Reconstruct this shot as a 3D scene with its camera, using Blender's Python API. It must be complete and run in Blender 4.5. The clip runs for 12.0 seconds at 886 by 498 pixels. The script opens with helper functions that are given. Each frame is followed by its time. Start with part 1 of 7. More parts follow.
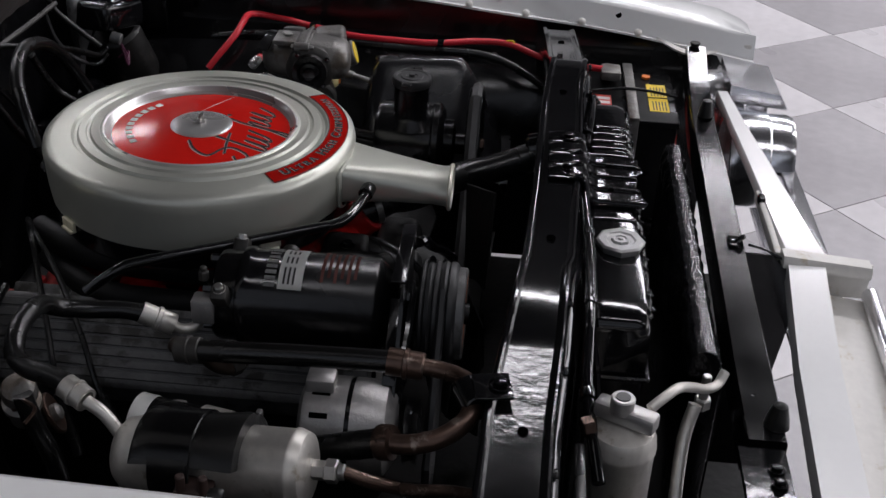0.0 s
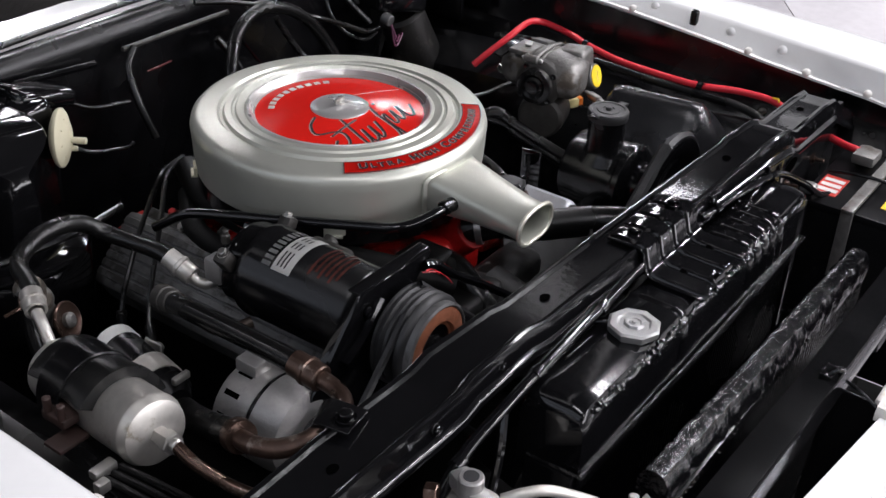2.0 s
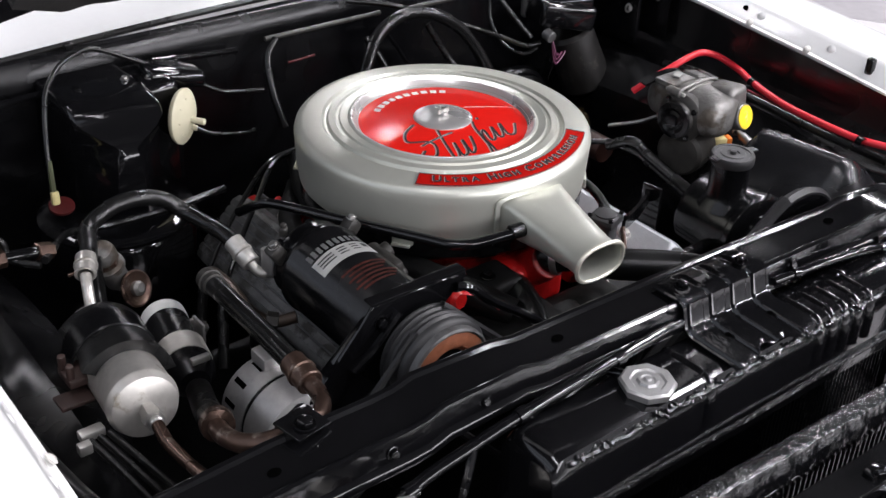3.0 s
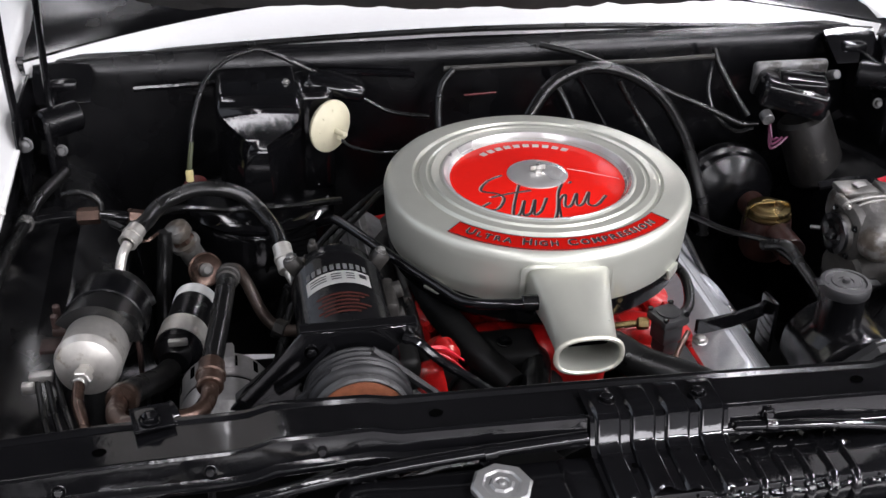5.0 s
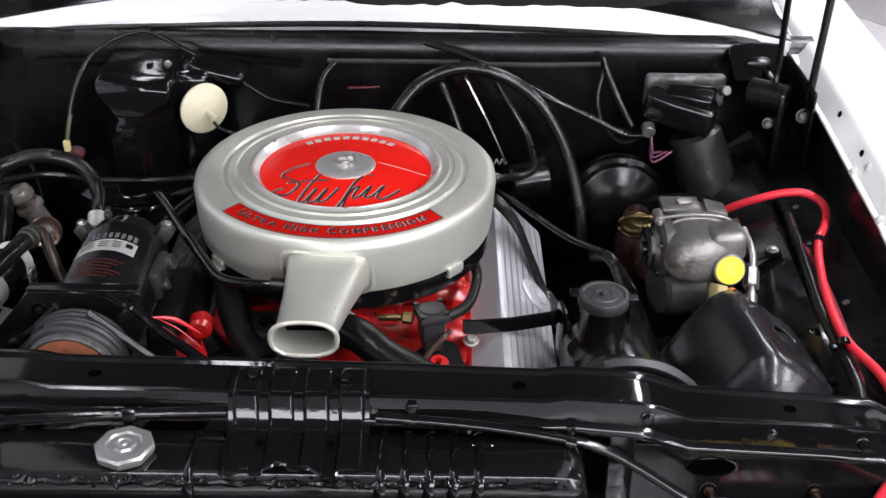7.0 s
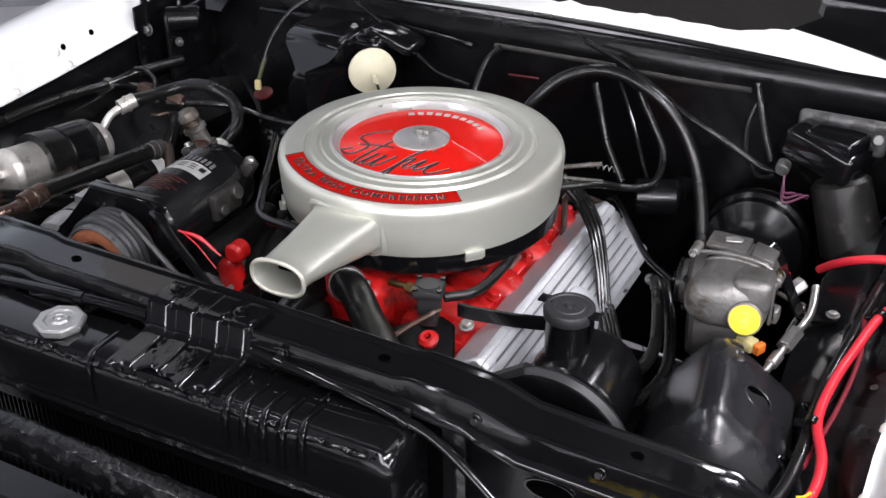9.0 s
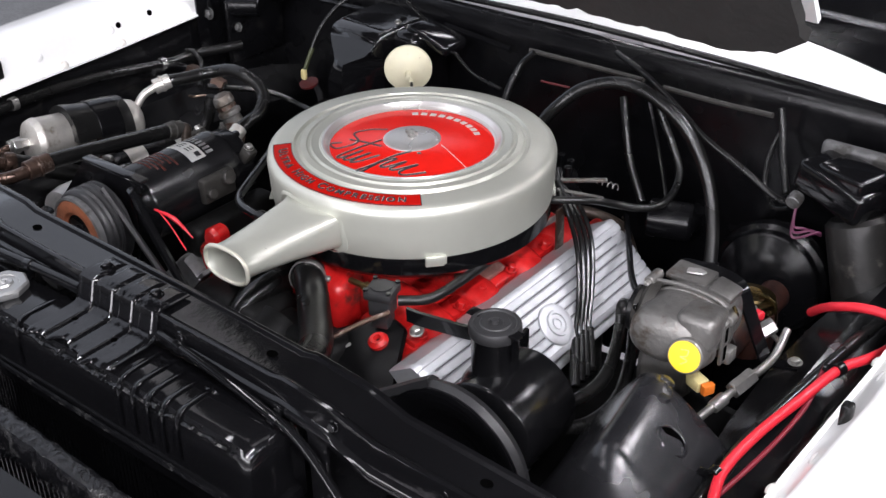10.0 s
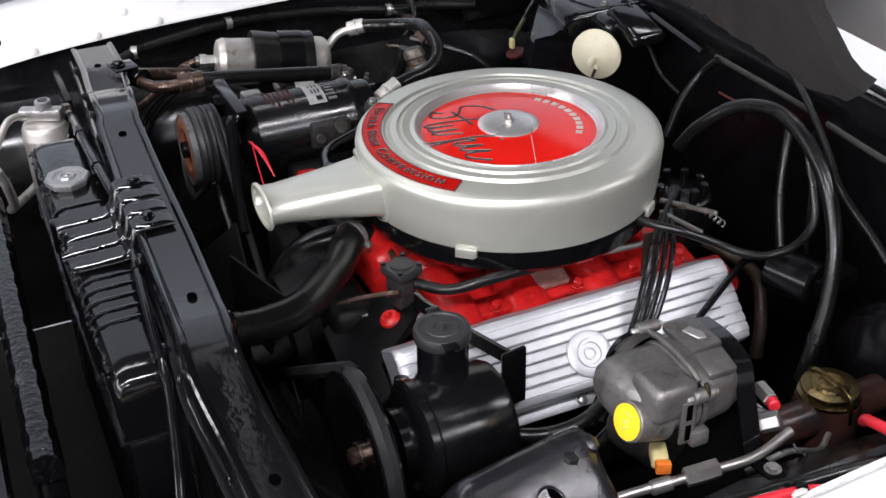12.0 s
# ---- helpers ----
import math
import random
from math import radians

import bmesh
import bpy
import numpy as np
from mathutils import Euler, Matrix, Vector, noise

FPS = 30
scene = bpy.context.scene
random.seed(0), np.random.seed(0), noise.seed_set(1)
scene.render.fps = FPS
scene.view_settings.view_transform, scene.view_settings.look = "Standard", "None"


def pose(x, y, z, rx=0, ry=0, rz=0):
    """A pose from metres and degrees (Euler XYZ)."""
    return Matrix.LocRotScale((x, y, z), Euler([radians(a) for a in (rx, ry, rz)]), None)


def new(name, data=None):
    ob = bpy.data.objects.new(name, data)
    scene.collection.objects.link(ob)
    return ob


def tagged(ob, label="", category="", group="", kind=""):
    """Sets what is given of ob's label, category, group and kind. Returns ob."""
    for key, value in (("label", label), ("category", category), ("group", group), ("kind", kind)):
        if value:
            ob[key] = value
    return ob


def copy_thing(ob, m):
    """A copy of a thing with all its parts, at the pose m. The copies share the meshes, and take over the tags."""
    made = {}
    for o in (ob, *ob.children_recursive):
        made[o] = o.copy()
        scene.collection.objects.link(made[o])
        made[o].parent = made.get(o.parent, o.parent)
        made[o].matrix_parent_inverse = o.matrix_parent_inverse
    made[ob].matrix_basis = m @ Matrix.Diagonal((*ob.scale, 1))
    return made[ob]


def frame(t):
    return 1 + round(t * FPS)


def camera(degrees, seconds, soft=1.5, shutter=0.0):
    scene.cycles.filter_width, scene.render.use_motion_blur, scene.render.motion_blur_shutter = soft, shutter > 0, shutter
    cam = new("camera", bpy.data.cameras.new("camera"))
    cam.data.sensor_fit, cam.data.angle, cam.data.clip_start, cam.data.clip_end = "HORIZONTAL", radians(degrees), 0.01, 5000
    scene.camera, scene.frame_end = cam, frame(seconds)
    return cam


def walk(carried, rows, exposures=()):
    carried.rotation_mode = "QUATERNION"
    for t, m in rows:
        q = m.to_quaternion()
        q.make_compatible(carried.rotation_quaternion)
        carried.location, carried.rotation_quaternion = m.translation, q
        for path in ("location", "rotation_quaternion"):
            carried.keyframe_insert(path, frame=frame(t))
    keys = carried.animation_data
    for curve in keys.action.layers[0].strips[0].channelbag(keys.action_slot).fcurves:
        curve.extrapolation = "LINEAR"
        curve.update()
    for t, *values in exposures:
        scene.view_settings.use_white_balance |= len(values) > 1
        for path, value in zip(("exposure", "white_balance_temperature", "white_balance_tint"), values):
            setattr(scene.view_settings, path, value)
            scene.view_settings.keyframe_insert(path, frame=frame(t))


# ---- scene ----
cam = camera(41.5, 12.0)
METRES, EYE, TILT, LEAN, TURN = 4.0, 1.7551, -30.599, -2.487, -85.096
BX, BY = -1.5971, -0.4738
ROWS = [
    (0.0, 0.0, 0.0, 0.0, 0.0, 0.0, -0.0),
    (0.5, 0.0496, 0.0053, 0.0021, 6.67, -0.02, -3.68),
    (1.0, 0.0933, 0.0201, 0.0102, 12.09, -0.76, -7.05),
    (1.5, 0.1307, 0.0368, 0.0196, 19.32, -1.69, -11.06),
    (2.0, 0.1624, 0.0536, 0.0283, 27.14, -3.13, -15.24),
    (2.5, 0.1893, 0.0744, 0.0407, 34.66, -5.1, -18.74),
    (3.0, 0.2179, 0.1011, 0.0568, 42.43, -7.67, -22.2),
    (3.5, 0.2447, 0.1306, 0.0748, 51.03, -10.58, -25.31),
    (5.5, 0.2979, 0.2606, 0.1554, 75.97, -21.08, -30.29),
    (6.0, 0.3056, 0.2916, 0.1736, 77.65, -21.71, -30.42),
    (6.5, 0.3138, 0.3198, 0.1897, 80.0, -23.02, -30.64),
    (7.0, 0.3264, 0.3538, 0.2098, 84.68, -25.48, -30.87),
    (7.5, 0.3381, 0.3887, 0.2299, 91.36, -28.88, -30.89),
    (9.5, 0.2921, 0.5348, 0.3167, 122.2, -44.13, -27.11),
    (10.0, 0.2653, 0.5661, 0.3351, 127.76, -46.68, -25.57),
    (10.5, 0.2377, 0.5923, 0.3502, 133.49, -49.19, -23.84),
    (11.0, 0.2053, 0.6124, 0.3615, 139.72, -51.77, -21.81),
    (11.5, 0.1689, 0.6298, 0.3699, 147.01, -55.24, -18.95),
    (12.0, 0.1331, 0.6459, 0.3787, 154.45, -57.73, -15.37),
]
walk(cam, [(t, pose(BX, BY, EYE, TILT, LEAN, TURN) @ pose(METRES * x, METRES * y, METRES * z, 90 + pitch, roll, yaw)) for t, x, y, z, yaw, pitch, roll in ROWS], exposures=((0.0, -1.25), (0.5, -0.83), (1.0, -0.58), (2.5, -0.1), (3.5, 0.12), (5.5, 0.15), (9.5, 0.2), (10.5, 0.2), (12.0, -0.03)))

# ---- light ----
world = bpy.data.worlds.new("room_air")
world.use_nodes = True
scene.world = world
world.node_tree.nodes["Background"].inputs[0].default_value = (0.75, 0.82, 1.0, 1)
world.node_tree.nodes["Background"].inputs[1].default_value = 0.07


def ceiling_lamp(x, y, z, sx, sy, watts):
    data = bpy.data.lights.new("ceiling_lamp", "AREA")
    data.shape, data.size, data.size_y, data.energy = "RECTANGLE", sx, sy, watts
    data.color = (0.985, 0.965, 1.03)
    ob = new("ceiling_lamp", data)
    ob.matrix_world = pose(x, y, z)
    return ob


for lx, watts, rows in ((-1.3, 26, (-4.8, -1.5, 2.6)), (2.1, 125, (-4.8, -1.5, 2.6)), (5.4, 185, (-5.2, -2.8, 2.6))):
    for ly in rows:
        ceiling_lamp(lx, ly, 3.72, 0.22, 2.4, watts * (1.25 if ly < 0 else 0.8))
# Unseen lamp added at the front to light forward-facing surfaces.
front_fill = ceiling_lamp(2.0, -6.9, 2.6, 8.0, 1.2, 330)
front_fill.name = "front_fill_light"
front_fill.matrix_world = pose(2.0, -6.9, 2.6, 90, 0, 0)


# Unseen broad lamp added overhead for grey sheen on the black paint.
overhead_fill = ceiling_lamp(-4.75, 0.5, 3.74, 3.9, 9.0, 92)
overhead_fill.name = "overhead_fill"
overhead_fill.data.color = (0.88, 0.93, 1.08)
# Another added lamp, high on the west side, for bluish reflections.
side_fill = ceiling_lamp(-6.9, 1.0, 3.15, 1.3, 9.0, 34)
side_fill.name = "side_fill_light"
side_fill.data.color = (0.86, 0.93, 1.08)
side_fill.matrix_world = pose(-6.9, 1.0, 3.15, 0, -90, 0)


# ---- materials ----
def mat(name, color, rough=0.5, metal=0.0, coat=0.0, spec=0.5, vary=0.25, scale=30.0, bump=0.0, bump_scale=120.0, rough_vary=0.12, wear=None, wear_at=0.62, wear_scale=18.0):
    """Procedural surface: two scales of colour change, uneven gloss, fine relief, and patches of wear in a second colour."""
    m = bpy.data.materials.new(name)
    m.use_nodes = True
    nt = m.node_tree
    n, link = nt.nodes, nt.links.new
    b = n["Principled BSDF"]
    tc = n.new("ShaderNodeTexCoord")
    big, fine = n.new("ShaderNodeTexNoise"), n.new("ShaderNodeTexNoise")
    big.inputs["Scale"].default_value, big.inputs["Detail"].default_value = scale * 0.25, 3
    fine.inputs["Scale"].default_value, fine.inputs["Detail"].default_value = scale * 3, 5
    for t in (big, fine):
        link(tc.outputs["Object"], t.inputs["Vector"])
    add = n.new("ShaderNodeMath")
    add.operation = "ADD"
    link(big.outputs["Fac"], add.inputs[0])
    link(fine.outputs["Fac"], add.inputs[1])
    span = n.new("ShaderNodeMapRange")
    span.inputs["From Min"].default_value, span.inputs["From Max"].default_value = 0.6, 1.4
    span.inputs["To Min"].default_value, span.inputs["To Max"].default_value = 1 - vary, 1 + vary
    link(add.outputs[0], span.inputs["Value"])
    mul = n.new("ShaderNodeVectorMath")
    mul.operation = "SCALE"
    mul.inputs[0].default_value = color
    link(span.outputs[0], mul.inputs["Scale"])
    out = mul.outputs[0]
    if wear:
        w = n.new("ShaderNodeTexNoise")
        w.inputs["Scale"].default_value, w.inputs["Detail"].default_value, w.inputs["Roughness"].default_value = wear_scale, 8, 0.65
        link(tc.outputs["Object"], w.inputs["Vector"])
        k = n.new("ShaderNodeMapRange")
        k.inputs["From Min"].default_value, k.inputs["From Max"].default_value = wear_at, wear_at + 0.08
        link(w.outputs["Fac"], k.inputs["Value"])
        mix = n.new("ShaderNodeMix")
        mix.data_type = "RGBA"
        link(k.outputs[0], mix.inputs[0])
        link(out, mix.inputs[6])
        mix.inputs[7].default_value = (*wear, 1)
        out = mix.outputs[2]
    link(out, b.inputs["Base Color"])
    rr = n.new("ShaderNodeMapRange")
    rr.inputs["From Min"].default_value, rr.inputs["From Max"].default_value = 0.3, 0.7
    rr.inputs["To Min"].default_value, rr.inputs["To Max"].default_value = max(0.02, rough - rough_vary), min(1, rough + rough_vary)
    link(big.outputs["Fac"], rr.inputs["Value"])
    link(rr.outputs[0], b.inputs["Roughness"])
    b.inputs["Metallic"].default_value = metal
    b.inputs["Specular IOR Level"].default_value = spec
    b.inputs["Coat Weight"].default_value = coat
    b.inputs["Coat Roughness"].default_value = 0.08
    if bump:
        bn = n.new("ShaderNodeTexNoise")
        bn.inputs["Scale"].default_value, bn.inputs["Detail"].default_value = bump_scale, 4
        link(tc.outputs["Object"], bn.inputs["Vector"])
        bp = n.new("ShaderNodeBump")
        bp.inputs["Strength"].default_value, bp.inputs["Distance"].default_value = bump, 0.002
        link(bn.outputs["Fac"], bp.inputs["Height"])
        link(bp.outputs[0], b.inputs["Normal"])
        link(bp.outputs[0], b.inputs["Coat Normal"])
    return m


BLACK = mat("black_gloss_paint", (0.0035, 0.0035, 0.004), 0.10, spec=0.48, bump=0.10, bump_scale=70, rough_vary=0.05)
BLACK_ROUGH = mat("black_brushed_paint", (0.003, 0.003, 0.0035), 0.10, spec=0.5, bump=0.26, bump_scale=55, rough_vary=0.05)
BLACK_RUNS = mat("black_runny_paint", (0.003, 0.003, 0.0035), 0.13, spec=0.5, bump=0.8, bump_scale=110, rough_vary=0.06, wear=(0.02, 0.02, 0.02), wear_at=0.56, wear_scale=40)
BLACK_WING = mat("black_wing_paint", (0.004, 0.004, 0.0045), 0.22, spec=0.5, vary=0.4, bump=0.12, bump_scale=60, rough_vary=0.10, wear=(0.010, 0.0095, 0.009), wear_at=0.6)
SOOT = mat("brown_sooty_steel", (0.045, 0.033, 0.026), 0.42, metal=0.5, vary=0.4, scale=24, bump=0.2, bump_scale=140)
BLACK_CASE = mat("black_satin_casing", (0.004, 0.004, 0.0045), 0.22, spec=0.42, vary=0.3, bump=0.10, bump_scale=80, rough_vary=0.10)
BRAKE_IRON = mat("rusty_brown_iron", (0.032, 0.013, 0.010), 0.34, vary=0.5, scale=14, bump=0.3, bump_scale=90, wear=(0.014, 0.010, 0.010), wear_at=0.5, wear_scale=25)
MOTOR_GREY = mat("worn_motor_paint", (0.010, 0.0095, 0.009), 0.40, metal=0.2, vary=0.6, scale=16, bump=0.35, bump_scale=90, wear=(0.055, 0.050, 0.044), wear_at=0.56, wear_scale=22)
SHIELD = mat("black_grained_plastic", (0.011, 0.011, 0.0125), 0.28, spec=0.55, vary=0.3, bump=0.15, bump_scale=90, rough_vary=0.08)
BLACK_SATIN = mat("black_satin_paint", (0.003, 0.003, 0.0035), 0.22, spec=0.3, bump=0.12, bump_scale=100, wear=(0.008, 0.0078, 0.0075), wear_at=0.62)
# Dull black, standing in for deep shade on the block and added covers.
BLACK_DULL = mat("dull_black_surface", (0.004, 0.004, 0.004), 0.55, spec=0.2, bump=0.5, bump_scale=60, wear=(0.008, 0.0075, 0.007))
RUBBER = mat("black_rubber", (0.005, 0.005, 0.005), 0.27, spec=0.42, bump=0.15, bump_scale=200, wear=(0.012, 0.012, 0.012), wear_at=0.66)
BELT = mat("belt_rubber", (0.014, 0.014, 0.015), 0.45, bump=0.2, bump_scale=250, wear=(0.032, 0.032, 0.033))
SILVER = mat("champagne_silver_paint", (0.545, 0.552, 0.488), 0.38, metal=0.6, coat=0.0, vary=0.06, scale=8, bump=0.04, bump_scale=500, rough_vary=0.05, wear=(0.52, 0.49, 0.36), wear_at=0.64, wear_scale=7)
SNOUT_LIP = mat("pale_champagne_edge", (0.70, 0.68, 0.58), 0.34, metal=0.5, vary=0.06)
BRIGHT = mat("brushed_metal", (0.70, 0.69, 0.67), 0.30, metal=0.7, vary=0.05, rough_vary=0.06)
CAP_METAL = mat("dull_zinc", (0.34, 0.34, 0.335), 0.32, metal=0.75, vary=0.08, scale=60)
CHROME = mat("chrome", (0.85, 0.85, 0.87), 0.2, metal=1, vary=0.03, rough_vary=0.03)
RED_DECAL = mat("red_foil", (0.72, 0.014, 0.009), 0.16, spec=0.4, vary=0.05, rough_vary=0.04)
RED_PAINT = mat("red_engine_paint", (0.42, 0.010, 0.010), 0.3, vary=0.35, scale=20, bump=0.9, bump_scale=45, wear=(0.10, 0.018, 0.015), wear_at=0.57, wear_scale=14)
RED_CABLE = mat("red_cable_sheath", (0.62, 0.02, 0.035), 0.38, vary=0.08)
ALU = mat("cast_aluminium", (0.40, 0.39, 0.38), 0.42, metal=0.75, vary=0.15, bump=0.3, bump_scale=250, wear=(0.30, 0.30, 0.30), wear_at=0.6)
ALU_PAINT = mat("silver_painted_cover", (0.50, 0.51, 0.53), 0.42, metal=0.6, vary=0.1, bump=0.3, bump_scale=300, wear=(0.62, 0.62, 0.64), wear_at=0.62)
# Dark mottled aluminium; on the left valve cover it stands in for shade.
DARK_ALU = mat("dark_mottled_aluminium", (0.13, 0.13, 0.13), 0.5, metal=0.5, vary=0.4, scale=18, bump=0.3, bump_scale=200, wear=(0.05, 0.048, 0.045), wear_at=0.5)
# Grey strips in this colour stand in for shade inside the cowl slots.
SLOT = mat("shaded_white_slot", (0.55, 0.55, 0.55), 0.6)
GREY_CAST = mat("aged_grey_casting", (0.165, 0.16, 0.152), 0.42, metal=0.65, vary=0.3, scale=25, bump=0.5, bump_scale=150, wear=(0.10, 0.085, 0.07), wear_at=0.55)
CAN = mat("scuffed_aluminium_can", (0.58, 0.56, 0.52), 0.42, metal=0.75, vary=0.14, scale=35, bump=0.15, wear=(0.36, 0.32, 0.26), wear_at=0.6, wear_scale=30)
STEEL = mat("zinc_steel", (0.45, 0.44, 0.42), 0.36, metal=0.9, vary=0.2, wear=(0.25, 0.22, 0.18))
BRASS = mat("gold_zinc", (0.25, 0.185, 0.085), 0.27, metal=1, vary=0.15, wear=(0.40, 0.27, 0.12))
COPPER = mat("tarnished_copper", (0.085, 0.054, 0.042), 0.30, metal=0.8, vary=0.4, wear=(0.26, 0.21, 0.18), wear_at=0.56, wear_scale=40)
RUST = mat("rusty_iron", (0.24, 0.075, 0.032), 0.75, vary=0.35, bump=0.4, wear=(0.09, 0.04, 0.025))
MAROON = mat("brown_primer_iron", (0.032, 0.017, 0.014), 0.5, vary=0.3, wear=(0.05, 0.02, 0.02))
YELLOW = mat("yellow_paint", (0.80, 0.56, 0.02), 0.5, vary=0.06)
YELLOW_PALE = mat("yellowed_plastic", (0.55, 0.47, 0.22), 0.5, vary=0.1)
CREAM = mat("cream_plastic", (0.62, 0.58, 0.42), 0.45, vary=0.08, scale=15, wear=(0.50, 0.44, 0.28), wear_at=0.6)
WHITE = mat("white_car_paint", (0.80, 0.80, 0.79), 0.22, coat=0.6, vary=0.02, rough_vary=0.05, wear=(0.70, 0.68, 0.64), wear_at=0.7, wear_scale=6)
WHITE_EDGE = mat("white_unpolished_paint", (0.66, 0.64, 0.60), 0.4, vary=0.08, wear=(0.52, 0.46, 0.36), wear_at=0.6)
LABEL_WHITE = mat("label_paper", (0.62, 0.62, 0.60), 0.5, vary=0.08)
INK = mat("black_ink", (0.02, 0.02, 0.022), 0.5)
# Flat black that stands in for the shade inside holes, slots and seams.
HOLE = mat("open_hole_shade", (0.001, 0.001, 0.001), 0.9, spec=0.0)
INK_GREY = mat("grey_ink", (0.22, 0.22, 0.22), 0.5)
SILVER_INK = mat("silver_ink", (0.62, 0.58, 0.52), 0.35, metal=0.4, vary=0.2)
INK_FADED = mat("red_brown_ink", (0.10, 0.022, 0.015), 0.55)
BATTERY_CASE = mat("black_battery_plastic", (0.005, 0.005, 0.0055), 0.3, spec=0.08)
BATTERY_RED = mat("red_battery_plastic", (0.50, 0.03, 0.02), 0.4)
PLATE_BLACK = mat("dead_black_paint", (0.0025, 0.0025, 0.0027), 0.42, spec=0.14, bump=0.2, bump_scale=120)
BEAM_BLACK = mat("speckled_black_paint", (0.003, 0.003, 0.0034), 0.14, spec=0.3, bump=0.07, bump_scale=90, rough_vary=0.06, wear=(0.03, 0.03, 0.032), wear_at=0.68, wear_scale=60)
GRIME = mat("dark_greasy_casting", (0.035, 0.033, 0.03), 0.5, metal=0.3, vary=0.5, scale=20, bump=0.3, bump_scale=150, wear=(0.06, 0.055, 0.05), wear_at=0.58)
VALVE_BLACK = mat("dusty_black_plastic", (0.02, 0.02, 0.021), 0.42, vary=0.3)
ORANGE = mat("orange_plastic", (0.75, 0.18, 0.02), 0.5)
FLOOR_LIGHT = mat("light_grey_tile", (0.52, 0.50, 0.51), 0.35, vary=0.12, scale=6)
FLOOR_DARK = mat("dark_grey_tile", (0.34, 0.325, 0.335), 0.35, vary=0.15, scale=6)
GROUT = mat("grout", (0.20, 0.20, 0.20), 0.8)
WALL = mat("dark_grey_wall", (0.08, 0.08, 0.085), 0.7, vary=0.04)
WEST_WALL = mat("blue_grey_wall", (0.26, 0.27, 0.30), 0.7, vary=0.04)
FRONT_WALL = mat("light_grey_wall", (0.45, 0.45, 0.46), 0.7, vary=0.04)
CEILING = mat("dark_ceiling_paint", (0.03, 0.03, 0.032), 0.8, vary=0.04)
INSULATION = mat("black_hood_insulation", (0.012, 0.011, 0.010), 0.9, bump=1.0, bump_scale=50, wear=(0.05, 0.04, 0.028), wear_at=0.66)


# ---- mesh helpers ----
def part(name, bm, material, parent=None, label=""):
    """Links a bmesh as one mesh object, under a thing or a part."""
    me = bpy.data.meshes.new(name)
    bmesh.ops.recalc_face_normals(bm, faces=bm.faces)
    bm.to_mesh(me)
    bm.free()
    me.materials.append(material)
    for p in me.polygons:
        p.use_smooth = True
    me.set_sharp_from_angle(angle=radians(38))
    ob = new(name, me)
    if parent is not None:
        ob.parent = parent
        ob.matrix_parent_inverse = parent.matrix_world.inverted()
    if label:
        tagged(ob, label)
    return ob


def thing(name, at, label, category, group="", kind=""):
    ob = new(name)
    ob.empty_display_size = 0.03
    ob.location = at
    bpy.context.view_layer.update()
    return tagged(ob, label, category, group, kind)


def merged(*bms):
    out = bmesh.new()
    for b in bms:
        me = bpy.data.meshes.new("tmp")
        b.to_mesh(me)
        out.from_mesh(me)
        b.free()
        bpy.data.meshes.remove(me)
    return out


def box(c, s, bevel=0.002, m=None, seg=2, taper=1.0):
    """Bevelled box of centre c and size s; taper scales its top."""
    bm = bmesh.new()
    bmesh.ops.create_cube(bm, size=1)
    for v in bm.verts:
        k = taper if v.co.z > 0 else 1
        v.co = Vector((v.co.x * s[0] * k, v.co.y * s[1] * k, v.co.z * s[2]))
    if bevel:
        bmesh.ops.bevel(bm, geom=bm.edges[:], offset=min(bevel, min(s) * 0.45), segments=seg, profile=0.5, affect="EDGES")
    bm.transform(Matrix.Translation(c) @ (m or Matrix()))
    return bm


def each(name, bms, material, parent, label=""):
    """One part for each piece."""
    return [part(name, b, material, parent, label) for b in bms]


def aim(p, axis):
    """A pose at p whose z runs along axis."""
    return Matrix.Translation(p) @ Vector(axis).to_track_quat("Z", "Y").to_matrix().to_4x4()


def lathe(profile, at=None, n=32, squash=(1, 1)):
    """Turned shape: profile of (radius, height) from bottom to top."""
    bm = bmesh.new()
    rings = []
    for r, z in profile:
        if r < 1e-5:
            rings.append([bm.verts.new((0, 0, z))])
        else:
            rings.append([bm.verts.new((r * math.cos(2 * math.pi * i / n) * squash[0], r * math.sin(2 * math.pi * i / n) * squash[1], z)) for i in range(n)])
    for a, b in zip(rings, rings[1:]):
        for i in range(n):
            j = (i + 1) % n
            q = [a[i % len(a)], a[j % len(a)], b[j % len(b)], b[i % len(b)]]
            q = list(dict.fromkeys(q))
            if len(q) > 2:
                bm.faces.new(q)
    if len(rings[0]) > 2 and len(rings[-1]) > 2:
        for i in range(n):
            j = (i + 1) % n
            bm.faces.new((rings[-1][i], rings[-1][j], rings[0][j], rings[0][i]))
    if at is not None:
        bm.transform(at)
    return bm


def cyl(a, b, r, r2=None, n=24, bevel=0.0015):
    """Rod from a to b with softened rims."""
    a, b = Vector(a), Vector(b)
    h = (b - a).length
    r2 = r if r2 is None else r2
    e = min(bevel, r * 0.4, h * 0.3)
    return lathe([(0, 0), (r - e, 0), (r, e), (r2, h - e), (r2 - e, h), (0, h)], aim(a, b - a), n)


